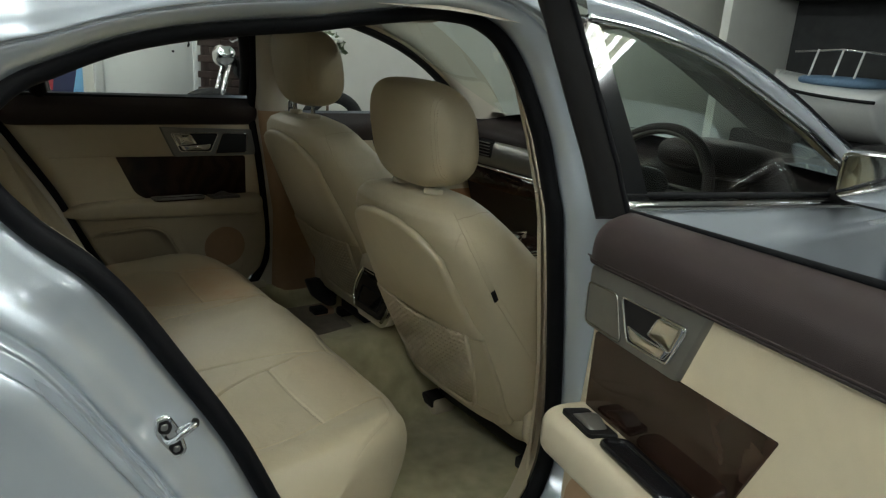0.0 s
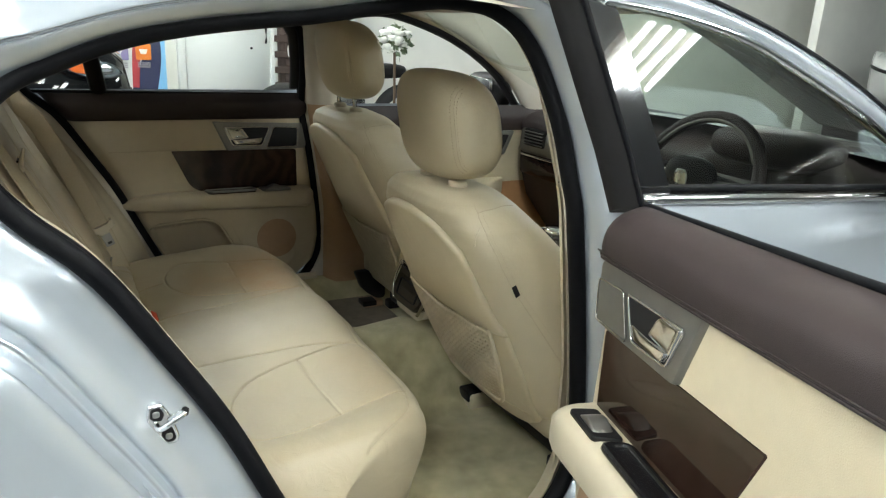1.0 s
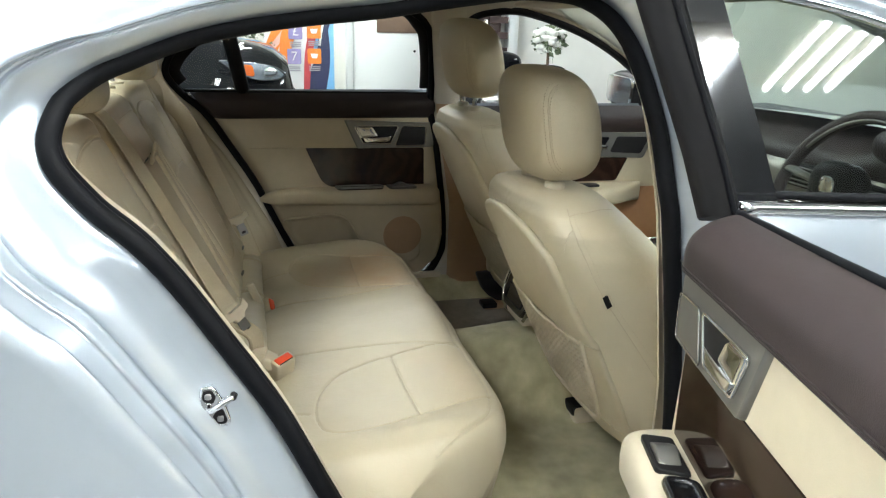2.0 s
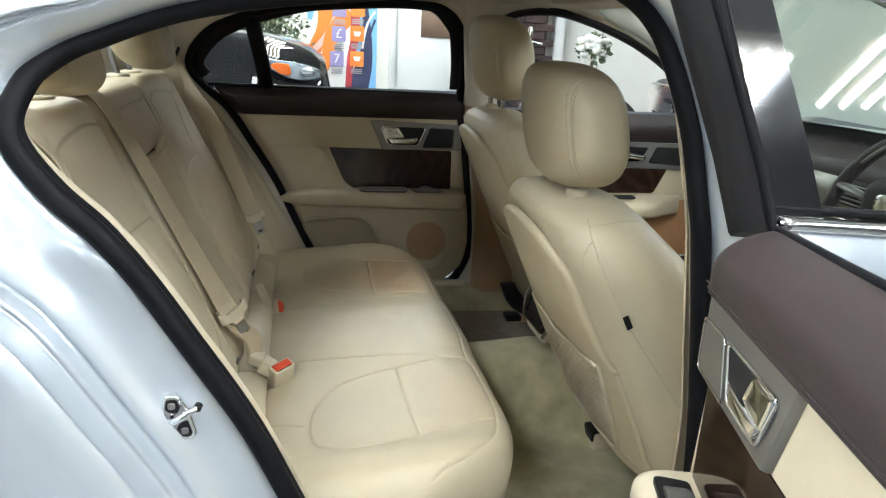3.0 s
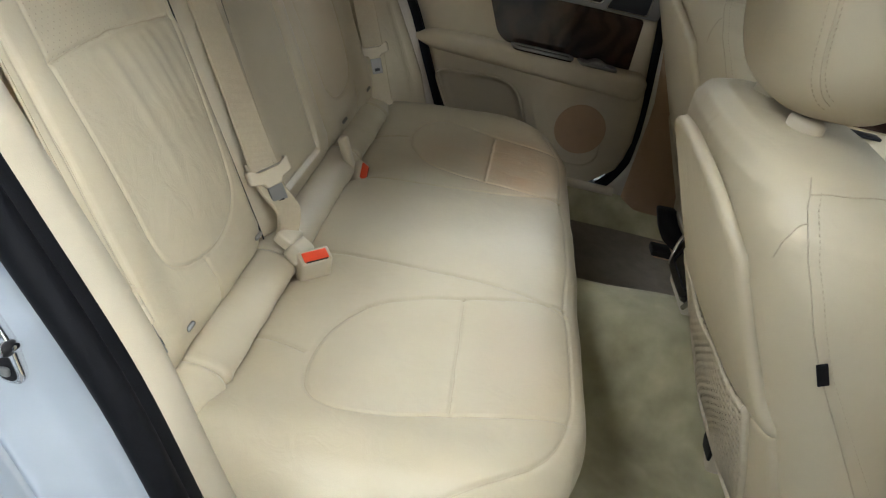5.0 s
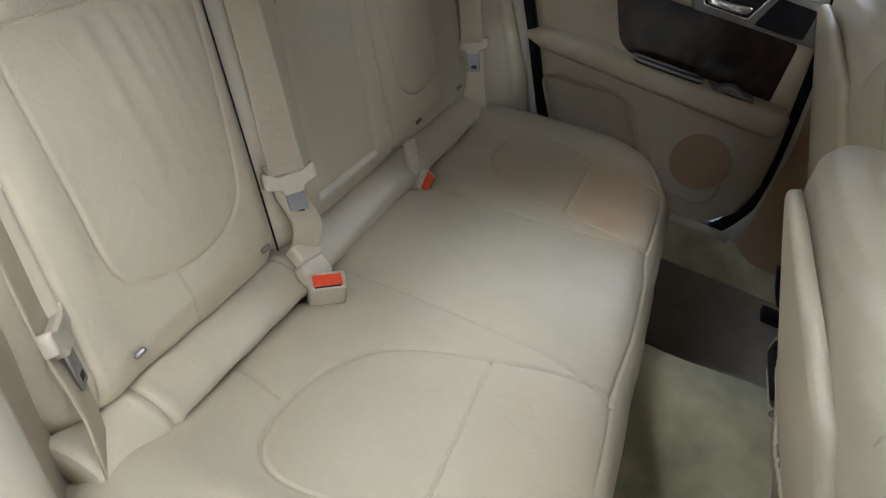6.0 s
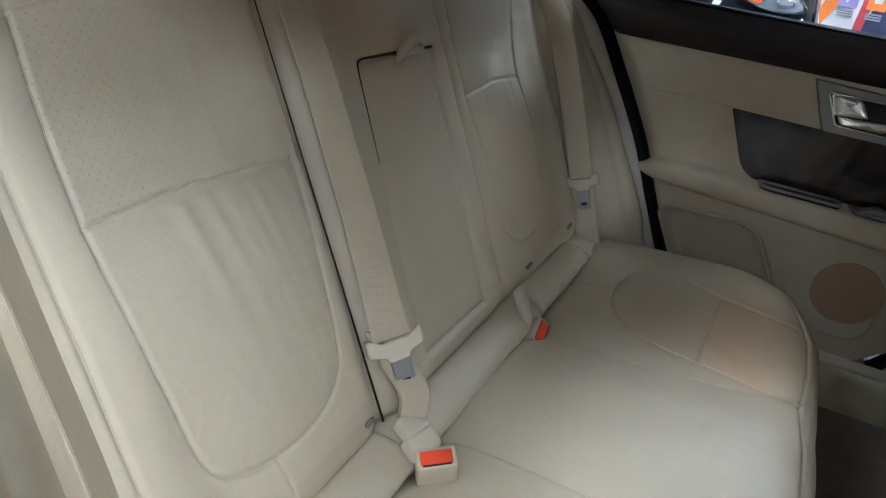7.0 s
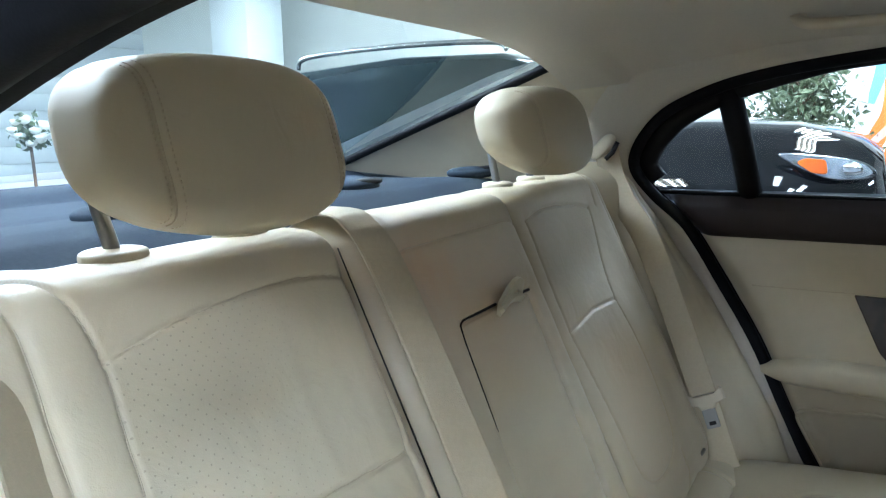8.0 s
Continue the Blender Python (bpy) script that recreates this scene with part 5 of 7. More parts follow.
        arm = [(0.912, -0.073), (0.912, 0.122), (0.80, 0.116), (0.60, 0.098), (0.563, 0.091), (0.563, -0.097), (0.60, -0.098), (0.80, -0.083), (0.912, -0.073)]
        lines.append((arm, 0.012, 0.0035))
        h += -0.006 * inside(S, Y, np.array(arm))
        lines.append(([(0.985, -0.18), (1.0, -0.13), (1.0, 0.13), (0.985, 0.18)], 0.0025, 0.003))
        lines.append(([(0.56, -0.136), (0.80, -0.134), (1.0, -0.158)], 0.003, 0.004))
        h += 0.006 * np.exp(-(((Y + 0.15) / 0.03) ** 2))
    h += seam_depths(S, Y, lines) + soft_noise(S, Y, 26, 0.0028, 11 + side) + soft_noise(S, Y, 70, 0.0007, 17 + side)
    P = np.stack([X + nrm[I, 0] * h, Y, Z + nrm[I, 1] * h], -1)
    ob = grid(name, P, perf_leather, bench, "cream leather backrest" if side else "cream backrest centre with fold-down armrest")
    stitch(ob, lines, yl, S, P, nrm)
    a = ob.data.attributes.new("perf", "FLOAT", "POINT")
    a.data.foreach_set("value", perf.astype(np.float32).ravel())
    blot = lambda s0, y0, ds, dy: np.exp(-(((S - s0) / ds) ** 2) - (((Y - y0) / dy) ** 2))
    # the same orange-brown tint in soft blots on the backrest
    warm_tint = 0.75 * blot(0.965, -0.10, 0.07, 0.12) + 0.5 * blot(0.90, 0.02, 0.06, 0.10) + 0.35 * blot(0.72, 0.30, 0.12, 0.10) + 0.18 * blot(1.02, -0.40, 0.06, 0.14)
    a = ob.data.attributes.new("warm_tint", "FLOAT", "POINT")
    a.data.foreach_set("value", warm_tint.astype(np.float32).ravel())
    f = ob.data.attributes.new("flat", "FLOAT_VECTOR", "POINT")
    f.data.foreach_set("vector", np.stack([S * math.hypot(1, SLOPE), Y, 0 * S], -1).ravel().astype(np.float32))


backrest("backrest", -0.566, -0.210, 190, -1)
backrest("backrest_centre", -0.203, 0.1585, 180, 0)
backrest("backrest", 0.1595, 0.562, 210, 1)
# black rod laid in the gap in place of its shade
sweep("backrest_gap_shade", [back_plane(z, -0.2065, -0.014) for z in np.linspace(0.54, 1.02, 30)], np.linspace(0.0014, 0.0007, 30), black_plastic, bench, "black rod that gives the backrest gap its shade", sides=8)
# flat roll between cushion and backrest
for a, b in ((-0.572, -0.483), (-0.479, -0.215), (-0.211, 0.211), (0.215, 0.479), (0.483, 0.555)):
    q = np.linspace(a, b, 60)
    e = np.minimum(q - a, b - q)
    r = 0.038 * (1 - 0.10 * np.exp(-e / 0.004) + 0.05 * np.exp(-(((e - 0.009) / 0.005) ** 2))) + 0.0012 * np.sin(q * 60) * np.sin(q * 23)
    sweep("cushion_roll", np.stack([0.157 + 0 * q, q, 0.507 + 0.0015 * np.sin(q * 31)], 1), r, leather, bench, sides=26, flat=0.50, up=(0.12, 0, 0.99))
# unseen sheet added to stop light showing through under the backrest
grid("bench_back", [[(0.10 - 0.47 * (z - 0.5), y, z) for y in np.linspace(-0.62, 0.62, 6)] for z in np.linspace(0.36, 0.98, 5)], carpet_shaded, bench, "dark sheet added to close the gap behind the backrest")
# side bolsters beside the doors: a valley for the belt, then a swollen panel up to the door seal
for s in (-1, 1):
    P = []
    for z in np.linspace(0.40, 1.055, 60):
        bx = np.interp(z, (0.40, 0.443, 0.62, 0.78, 0.914, 1.0, 1.055), (0.195, 0.172, 0.112, 0.046, -0.010, -0.055, -0.085))
        xo = np.interp(z, (0.40, 0.48, 0.57, 0.65, 0.747, 0.81, 0.874, 0.964, 1.055), (0.262, 0.258, 0.225, 0.182, 0.128, 0.090, 0.042, -0.020, -0.09)) + (0.012 if s < 0 else 0.0)
        xo = max(xo, bx + 0.012)
        top = max(0, z - 1.005) / 0.05
        pts = curve_pts([(bx - 0.060, 0.545), (bx - 0.030, 0.556), (bx - 0.012, 0.572), (bx + 0.010, 0.594), (bx + 0.026, 0.612), (bx * 0.35 + xo * 0.65 + 0.016, 0.645),
                         (xo + 0.010, 0.672), (xo + 0.004, 0.700), (xo - 0.020, 0.716), (xo - 0.06, 0.722)], 50)
        crease = 0.004 * np.exp(-(((pts[:, 1] - 0.650) / 0.004) ** 2)) + 0.003 * np.exp(-(((pts[:, 1] - 0.612) / 0.005) ** 2))
        lim = half(z) - 0.016
        P.append([(x - c - 0.035 * top * top, s * (y if y < 0.6 else 0.6 + (y - 0.6) * min(1, (lim - 0.6) / 0.122)), z) for (x, y), c in zip(pts, crease)])
    grid("side_bolster", P, leather, bench, "cream leather side bolster")
    # end of the bench beside the trim
    puff("bench_end", (0.205, s * 0.672, 0.405), np.eye(3), (0.085, 0.052, 0.085), (0.7, 0.7), leather, bench, "cream leather bench end", nu=32, nv=20)
# black rods put the shade into the gap round the armrest's top and slot
for g in ([(0.80, -0.083), (0.86, -0.078), (0.900, -0.074), (0.913, -0.066), (0.914, -0.03), (0.914, 0.02)], [(0.913, 0.074), (0.912, 0.118)]):
    gp = curve_pts(g, 40)
    sweep("armrest_gap_shade", [back_plane(z, y, -0.0045) for z, y in gp], np.linspace(0.0004, 0.0020, 40) if len(g) > 2 else 0.002, black_plastic, bench, "black rod that gives the armrest slot its shade", sides=6)
# strap on the armrest
loop = curve_pts([(0.908, 0.016, 0.000), (0.920, 0.030, 0.012), (0.926, 0.050, 0.017), (0.921, 0.070, 0.012), (0.912, 0.080, 0.001)], 30)
ribbon("strap", [back_plane(*p) for p in loop], 0.017, BN * 0.6 + np.array((-SLOPE, 0, 1)) * 0.8, leather, bench, "cream leather pull strap", thick=0.003)
ribbon("strap", [back_plane(z - 0.004 - 0.010 * math.sin(math.pi * k), y, h * 0.25) for k, (z, y, h) in zip(np.linspace(0, 1, 30), loop)], 0.012, BN * 0.8 + np.array((-SLOPE, 0, 1)) * 0.4, leather, bench, "cream leather pull strap", thick=0.003)


def headrest(y, side):
    h = thing("rear_headrest", "cream leather rear headrest on two steel posts", "headrest", "rear headrests", at=(-0.14, y, 1.04))

    wide, sm = (0.119, 0.089) if side < 0 else (0.150, 0.098)

    def bend(L):
        L = L.copy()
        zn = L[..., 2] / 0.069
        L[..., 0] -= 0.0030 * np.exp(-(((np.abs(L[..., 1]) - sm) / 0.0032) ** 2)) * np.sign(L[..., 0])
        L[..., 1] *= 1 - 0.06 * np.clip(-zn, 0, 1) ** 2 - 0.03 * np.clip(zn, 0, 1) ** 2
        L[..., 0] += 0.012 * (1 - (L[..., 1] / 0.12) ** 2) - 0.016 * zn
        L[..., 2] += 0.006 * (np.abs(L[..., 1]) / 0.12) ** 2 * np.sign(-zn) * np.abs(zn)
        L[..., 2] += 0.011 * np.clip(np.abs(L[..., 1]) / 0.12, 0, 1) ** 2 * np.clip(-zn, 0, 1)
        return L

    c, sz, pw = (-0.103, y, 1.1185), (0.050 if side < 0 else 0.056, wide, 0.069), (0.54, 0.46) if side < 0 else (0.60, 0.70)
    pad = puff("pad", c, np.eye(3), sz, pw, leather, h, "stitched cream leather pad", nu=240, nv=90, shape=bend)
    for sg in (-1, 1):
        sweep("seam", puff_line(c, sz, pw, sg * sm, 1, bend), 0.0008, thread, pad, "stitched seam", sides=5)
        for k in (-0.0045, 0.0045):
            dashes("stitching", puff_line(c, sz, pw, sg * (sm + k), 1, bend, out=0.0002), thread, pad)
    yc = y - 0.012
    for k in (-0.064, 0.064):
        sweep("post", curve_pts([(-0.132, yc + k, 1.015), (-0.138, yc + k, 1.04), (-0.148, yc + k + side * 0.003, 1.078), (-0.152, yc + k + side * 0.004, 1.11)], 16), 0.0062, dull_steel, h, "steel post")
        puff("collar", (-0.137, yc + k, 1.036), np.eye(3), (0.024, 0.026, 0.007), (0.45, 1), cream_plastic, h, "cream post collar", nu=28, nv=12)


headrest(-0.335, -1)
headrest(0.324, 1)


# ---- front seats ----
lining = mat("tan_pocket_lining", (0.45, 0.375, 0.26), 0.9, vary=0.12, scale=120, bump=0.4, bump_scale=900, spec=0.1)


def seat_w(f):
    """Half-width of a front seat's back at a share of its height."""
    return np.interp(f, (0, 0.12, 0.35, 0.65, 0.80, 0.88, 0.94, 0.975, 1.0), (0.215, 0.244, 0.250, 0.240, 0.222, 0.203, 0.176, 0.147, 0.100))


def seat_deep(f):
    """Its thickness there, side bolsters included."""
    return np.interp(f, (0, 0.3, 0.6, 0.68, 0.75, 0.85, 0.93, 0.97, 1.0), (0.20, 0.235, 0.250, 0.245, 0.228, 0.195, 0.158, 0.128, 0.07))


def front_seat(cx, cy, cz, label, raised=0.0):
    t = thing("front_seat", label, "car seat", "front seats", at=(cx, cy, 0.27))
    # backrest: sections from bottom to top
    def skin(f, a, lift=0.0):
        """A place on the seat's back: share of its height, angle round it (0: front, pi: rear)."""
        z = 0.42 + (cz - 0.42) * f
        rear = cx + (cz - 0.05 - z) * SLOPE
        w, deep = seat_w(f) + lift, seat_deep(f)
        back = rear + np.interp(f, (0, 0.06, 0.75, 0.86, 0.93, 0.97, 1.0), (0.02, 0.0, 0.0, 0.005, 0.016, 0.030, 0.055))
        c, n = math.cos(a), math.sin(a)
        yy = w * math.copysign(abs(n) ** 0.5, n)
        dd = (deep / 2 + lift) * math.copysign(abs(c) ** 0.62, c)
        bow = 0.004 * (1 - (yy / w) ** 2) if c < 0 else -0.03 * (1 - (yy / w) ** 2)
        return (back + deep / 2 + dd - bow, cy + yy, z)

    P = [[skin(f, a) for a in np.linspace(0, 2 * math.pi, 64, endpoint=False)] for f in np.r_[np.linspace(0, 0.8, 36), np.linspace(0.81, 1, 34)]]
    body = grid("backrest", P, leather, t, "cream leather seat back", closed_v=True, caps=True)

    def shell(u, v, h):
        z = v
        f = (z - 0.42) / (cz - 0.42)
        rear = cx + (cz - 0.05 - z) * SLOPE
        w = float(seat_w(f))
        deep = seat_deep(f)
        q = min(abs(u) / w, 0.99)
        recess = deep / 2 * (1 - math.sqrt(1 - q**4) ** 0.62)
        return (rear + recess - 0.004 * (1 - q * q) - h * 0.9, cy + u, z - h * 0.42)

    zt = cz - 0.048
    out = [(-0.163, zt - 0.055), (-0.10, zt - 0.01), (0.0, zt + 0.006), (0.10, zt - 0.01), (0.163, zt - 0.055), (0.190, zt - 0.19), (0.203, 0.655), (0.203, 0.647), (-0.203, 0.647), (-0.203, 0.655), (-0.190, zt - 0.19)]
    top = np.vstack([curve_pts(out[:7], 50), np.array(out[7:])])
    patch("back_shell", top, shell, leather, t, "smooth cream back shell", height=0.009, edge=0.009, bulge=0.001, rings=9)
    net = [(-0.160, 0.645), (0.160, 0.645), (0.148, 0.56), (0.108, 0.448), (-0.108, 0.448), (-0.148, 0.56)]
    patch("pocket_back", rounded(net, 0.03), shell, lining, t, "tan lining behind the pocket net", height=0.002)
    for s in (-1, 1):
        fr = rounded([(s * 0.163, 0.6465), (s * 0.2035, 0.6465), (s * 0.208, 0.55), (s * 0.198, 0.425), (s * 0.108, 0.425), (s * 0.150, 0.55)], (0.002, 0.002, 0.03, 0.02, 0.02, 0.03))
        patch("side_frame", fr, shell, leather, t, "cream frame beside the pocket", height=0.0035 if s * cy < 0 else 0.0075, edge=0.005, rings=5)
    patch("lower_frame", rounded([(-0.19, 0.458), (0.19, 0.458), (0.185, 0.425), (-0.185, 0.425)], 0.008), shell, leather, t, "cream frame under the pocket", height=0.0094, edge=0.005, rings=5)
    q = part_net(shell, t)
    rim = rounded([(-0.170, 0.652), (-0.158, 0.56), (-0.116, 0.444), (0.116, 0.444), (0.158, 0.56), (0.170, 0.652)], (0.001, 0.05, 0.03, 0.03, 0.05, 0.001))
    sweep("net_rim", np.array([shell(u, v, 0.0085) for u, v in dense(rim, 0.01)[:-33]]), 0.0052, net_mat, t, "cream pocket rim")
    # side seam, and the short seams that branch from it over the shoulder
    for s in (-1, 1):
        turn = lambda f: math.acos(-max(0.0, 1 - 2 * np.interp(0.42 + (cz - 0.42) * f, (0.5, 0.61, 0.75, 0.9), (0.125, 0.088, 0.055, 0.045)) / seat_deep(f)) ** (1 / 0.62))
        ln = [skin(f, s * turn(f)) for f in np.linspace(0.22, 0.965, 70)]
        sweep("side_seam", ln, 0.0008, thread, t, "stitched seam", sides=5)
        dashes("stitching", [skin(f, s * (turn(f) - 0.10), 0.0002) for f in np.linspace(0.30, 0.955, 70)], thread, t, length=0.003, gap=0.0025, r=0.00045)
        sweep("shoulder_seam", [skin(0.945 + 0.012 * math.sin(3.0 * k), s * (turn(0.945) * (1 - k) + 0.75 * k)) for k in np.linspace(0, 1, 30)], 0.0008, thread, t, "stitched seam", sides=5)
        sweep("shoulder_seam", [skin(0.905 - 0.075 * k**1.6, s * (turn(0.905) + 0.42 * k)) for k in np.linspace(0, 1, 24)], 0.0008, thread, t, "stitched seam", sides=5)
    # hinge cover and base
    for s in (-1, 1):
        puff("hinge_cover", (cx + 0.30, cy + s * 0.232, 0.445), np.eye(3), (0.07, 0.022, 0.06), (0.6, 0.7), cream_plastic, t, "cream hinge cover", nu=24, nv=14)
    rbox("seat_base", (cx + 0.48, cy, 0.44), (0.50, 0.47, 0.13), 0.05, leather, t, "cream leather seat cushion", seg=5)
    rbox("seat_frame", (cx + 0.50, cy, 0.345), (0.40, 0.36, 0.08), 0.015, black_plastic, t, "black seat frame")
    for s in (-1, 1):
        r_ = rbox("seat_rail", (cx + 0.50, cy + s * 0.17, 0.295), (0.42, 0.040, 0.028), 0.006, black_plastic, t, "black seat rail")
    rx, ry = (0.945, cy + 0.168) if cy < 0 else (0.950, cy + 0.215)
    cv = rbox("rail_cover", (rx, ry, 0.292), (0.070, 0.062, 0.044 if cy < 0 else 0.026), 0.008, cream_plastic if cy < 0 else tan_plastic, t, "rail end cover with a dark opening")
    rbox("slot", (rx - 0.014 if cy < 0 else rx - 0.016, ry - (0.0 if cy < 0 else 0.008), 0.304 if cy < 0 else 0.298), (0.050, 0.050, 0.026 if cy < 0 else 0.018), 0.004, black_plastic, cv, "black opening")
    if cy > 0:
        foot = rounded([(0.888, 0.408), (0.940, 0.410), (0.985, 0.370), (0.985, 0.318), (0.955, 0.318), (0.915, 0.345)], 0.012)
        patch("hinge_foot", foot, lambda u, v, h: (u, cy + 0.228 + h, v), black_plastic, t, "black hinge foot of the seat", height=0.008, edge=0.006, deep=0.05)
    # headrest
    hz = cz + 0.112 + raised

    def bend(L):
        L = L.copy()
        zn = L[..., 2] / 0.105
        L[..., 0] -= 0.0022 * np.exp(-(((np.abs(L[..., 1]) - 0.116) / 0.003) ** 2)) * np.sign(L[..., 0])
        L[..., 1] *= 1 - 0.10 * np.clip(-zn, 0, 1) ** 2 - 0.04 * np.clip(zn, 0, 1) ** 2
        L[..., 0] += 0.018 * (L[..., 1] / 0.13) ** 2 - 0.018 * zn
        return L

    hc, hs, hp = (cx + 0.065, cy, hz), (0.062, 0.138, 0.104), (0.64, 0.56)
    hr = puff("headrest", hc, np.eye(3), hs, hp, leather, t, "stitched cream leather headrest", nu=220, nv=80, shape=bend)
    for sg in (-1, 1):
        for face in (-1, 1):
            sweep("seam", puff_line(hc, hs, hp, sg * 0.116, face, bend), 0.0006, thread, hr, "stitched seam", sides=5)
            for k in (-0.005, 0.005):
                dashes("stitching", puff_line(hc, hs, hp, sg * (0.116 + k), face, bend, out=0.0001), thread, hr, length=0.003, gap=0.0025, r=0.00045)
    for k in (-0.06, 0.06):
        sweep("post", [(cx + 0.075, cy + k, cz - 0.03), (cx + 0.068, cy + k, cz + 0.07)], 0.006, steel, hr, "steel post")
        puff("collar", (cx + 0.075, cy + k, cz + 0.002), np.eye(3), (0.018, 0.022, 0.010), (0.5, 1), cream_plastic, hr, "cream post collar", nu=18, nv=10)
    return t


def part_net(shell, t):
    """Stretched elastic cords across the pocket."""
    bm = bmesh.new()
    cords = []
    wide = lambda z: np.interp(z, (0.445, 0.48, 0.55, 0.65), (0.118, 0.132, 0.160, 0.172))
    for k in range(18):
        z = 0.650 - 0.0106 * k
        w = wide(z - 0.012)
        cords.append([(-w + 2 * w * q, z + 0.0035 * (-1) ** n - 0.012 * math.sin(math.pi * q)) for n, q in enumerate(np.linspace(0, 1, 44))])
    for k in range(25):
        u = -0.16 + 0.0133 * k
        zb = np.interp(abs(u), (0, 0.10, 0.118, 0.15, 0.17), (0.447, 0.449, 0.465, 0.55, 0.62))
        cords.append([(u + 0.002 * (-1) ** n, zb + (0.645 - zb) * q) for n, q in enumerate(np.linspace(0, 1, 16))])
    for n, c in enumerate(cords):
        rr = 0.0043 if n < 18 else 0.0010
        pts = [Vector(shell(u, v, 0.008 + 0.002 * math.sin(40 * u + 60 * v))) for u, v in c]
        rows = []
        for p in pts:
            rows.append([bm.verts.new(p + Vector((rr * math.cos(a), rr * 0.6 * math.sin(a), rr * 1.2 * math.sin(a + 0.4)))) for a in (0, 2.1, 4.2)])
        for r0, r1 in zip(rows[:-1], rows[1:]):
            for i in range(3):
                bm.faces.new((r0[i], r0[(i + 1) % 3], r1[(i + 1) % 3], r1[i]))
    grid("pocket_lining", [[tuple(shell(u, v, 0.0025)) for u in np.linspace(-wide(v) + 0.006, wide(v) - 0.006, 24)] for v in np.linspace(0.462, 0.624, 16)], lining, t, "tan felt pocket lining")
    return part("pocket_net", bm, net_mat, t, "cream elastic map net")


driver = front_seat(0.645, -0.322, 0.915, "cream leather driver seat with net pocket and small black tag")
rbox("fabric_tag", (0.7535, -0.5575, 0.752), (0.010, 0.0024, 0.024), 0.0008, black_plastic, driver, "small black fabric tag", turn=(0, -28, 0))
front_seat(0.70, 0.345, 0.978, "cream leather passenger seat with net pocket", raised=0.022)

# ---- seat belts ----
def tongue(c, along, across, parent):
    """The plastic-backed metal tongue, hanging on its webbing at c."""
    a, l = Vector(across).normalized(), Vector(along).normalized()
    n = a.cross(l).normalized()
    M = Matrix((a, l, n)).transposed()
    shape = [(-0.034, 0.011), (-0.030, 0.013), (-0.026, 0.005), (0.026, 0.005), (0.030, 0.013), (0.034, 0.011), (0.035, -0.008), (0.016, -0.013), (0.0125, -0.021), (-0.0125, -0.021), (-0.016, -0.013), (-0.035, -0.008)]
    f = lambda u, v, h: tuple(Vector(c) + M @ Vector((u, v, h)))
    t = patch("tongue", rounded(shape, 0.003), f, cream_plastic, parent, "cream plastic belt tongue", height=0.007, edge=0.004, deep=0.004, step=0.006)
    metal = rounded([(-0.012, -0.020), (0.012, -0.020), (0.012, -0.056), (-0.012, -0.056)], 0.003)
    patch("blade", metal, f, dull_steel, t, "steel blade", height=0.0035, edge=0.001, deep=-0.0005)
    slot = rounded([(-0.006, -0.043), (0.006, -0.043), (0.006, -0.050), (-0.006, -0.050)], 0.001)
    patch("slot", slot, f, black_plastic, t, height=0.004, edge=0.0005, deep=-0.003)


def buckle(c, along, across, parent=None, label="cream seat belt buckle with red release button"):
    b = thing("belt_buckle", label, "seat belt buckle", "rear belt buckles", at=c)
    a, l = Vector(across).normalized(), Vector(along).normalized()
    a = (a - l * a.dot(l)).normalized()
    n = a.cross(l)
    M = Matrix((a, l, n)).transposed().to_4x4()

    def block(name, lo, hi, r, material, par, lab=""):
        bm = bmesh.new()
        bmesh.ops.create_cube(bm, size=1)
        for v in bm.verts:
            v.co = Vector([(p + q) / 2 + k * (q - p) for p, q, k in zip(lo, hi, v.co)])
        bmesh.ops.bevel(bm, geom=bm.edges, offset=r, segments=3, affect="EDGES", profile=0.5)
        bmesh.ops.transform(bm, matrix=Matrix.Translation(c) @ M, verts=bm.verts)
        return part(name, bm, material, par, lab)

    block("body", (-0.0235, -0.06, -0.013), (0.0235, 0.0, 0.013), 0.0045, cream_plastic, b, "cream plastic body")
    block("release_button", (-0.0185, -0.011, -0.0075), (0.0185, 0.0018, 0.0095), 0.0018, red_plastic, b, "red release button")
    block("slot", (-0.0165, -0.008, 0.0092), (0.0165, 0.0009, 0.0110), 0.0006, black_plastic, b)
    block("stalk", (-0.012, -0.10, -0.005), (0.012, -0.055, 0.005), 0.002, black_plastic, b, "black stalk")
    return b


def belt(label, run, across, tong_at, width=0.047, twist=None):
    b = thing("seat_belt", label, "seat belt", "rear seat belts", at=tuple(run[0]))
    pts = curve_pts(run, 70)
    q = np.linspace(0, 1, 70)[:, None] ** 2
    turn = np.asarray(across, float) if twist is None else np.asarray(across, float) * (1 - q) + np.asarray(twist, float) * q
    ribbon("webbing", pts, width, turn, belt_mat, b, "woven cream webbing")
    k = int(np.argmin(np.linalg.norm(pts - np.array(tong_at), axis=1)))
    d = pts[min(k + 3, 69)] - pts[max(k - 3, 0)]
    up = -Vector(d).normalized()
    a = Vector(across if twist is None else twist).normalized()
    a = (a - up * a.dot(up)).normalized()
    out = a.cross(up)
    if out.x < 0:
        a, out = -a, -out
    tongue(tuple(Vector(pts[k]) + out * 0.007), up, a, b)
    return b


bp = lambda z, y, h: tuple(back_plane(z, y, h))
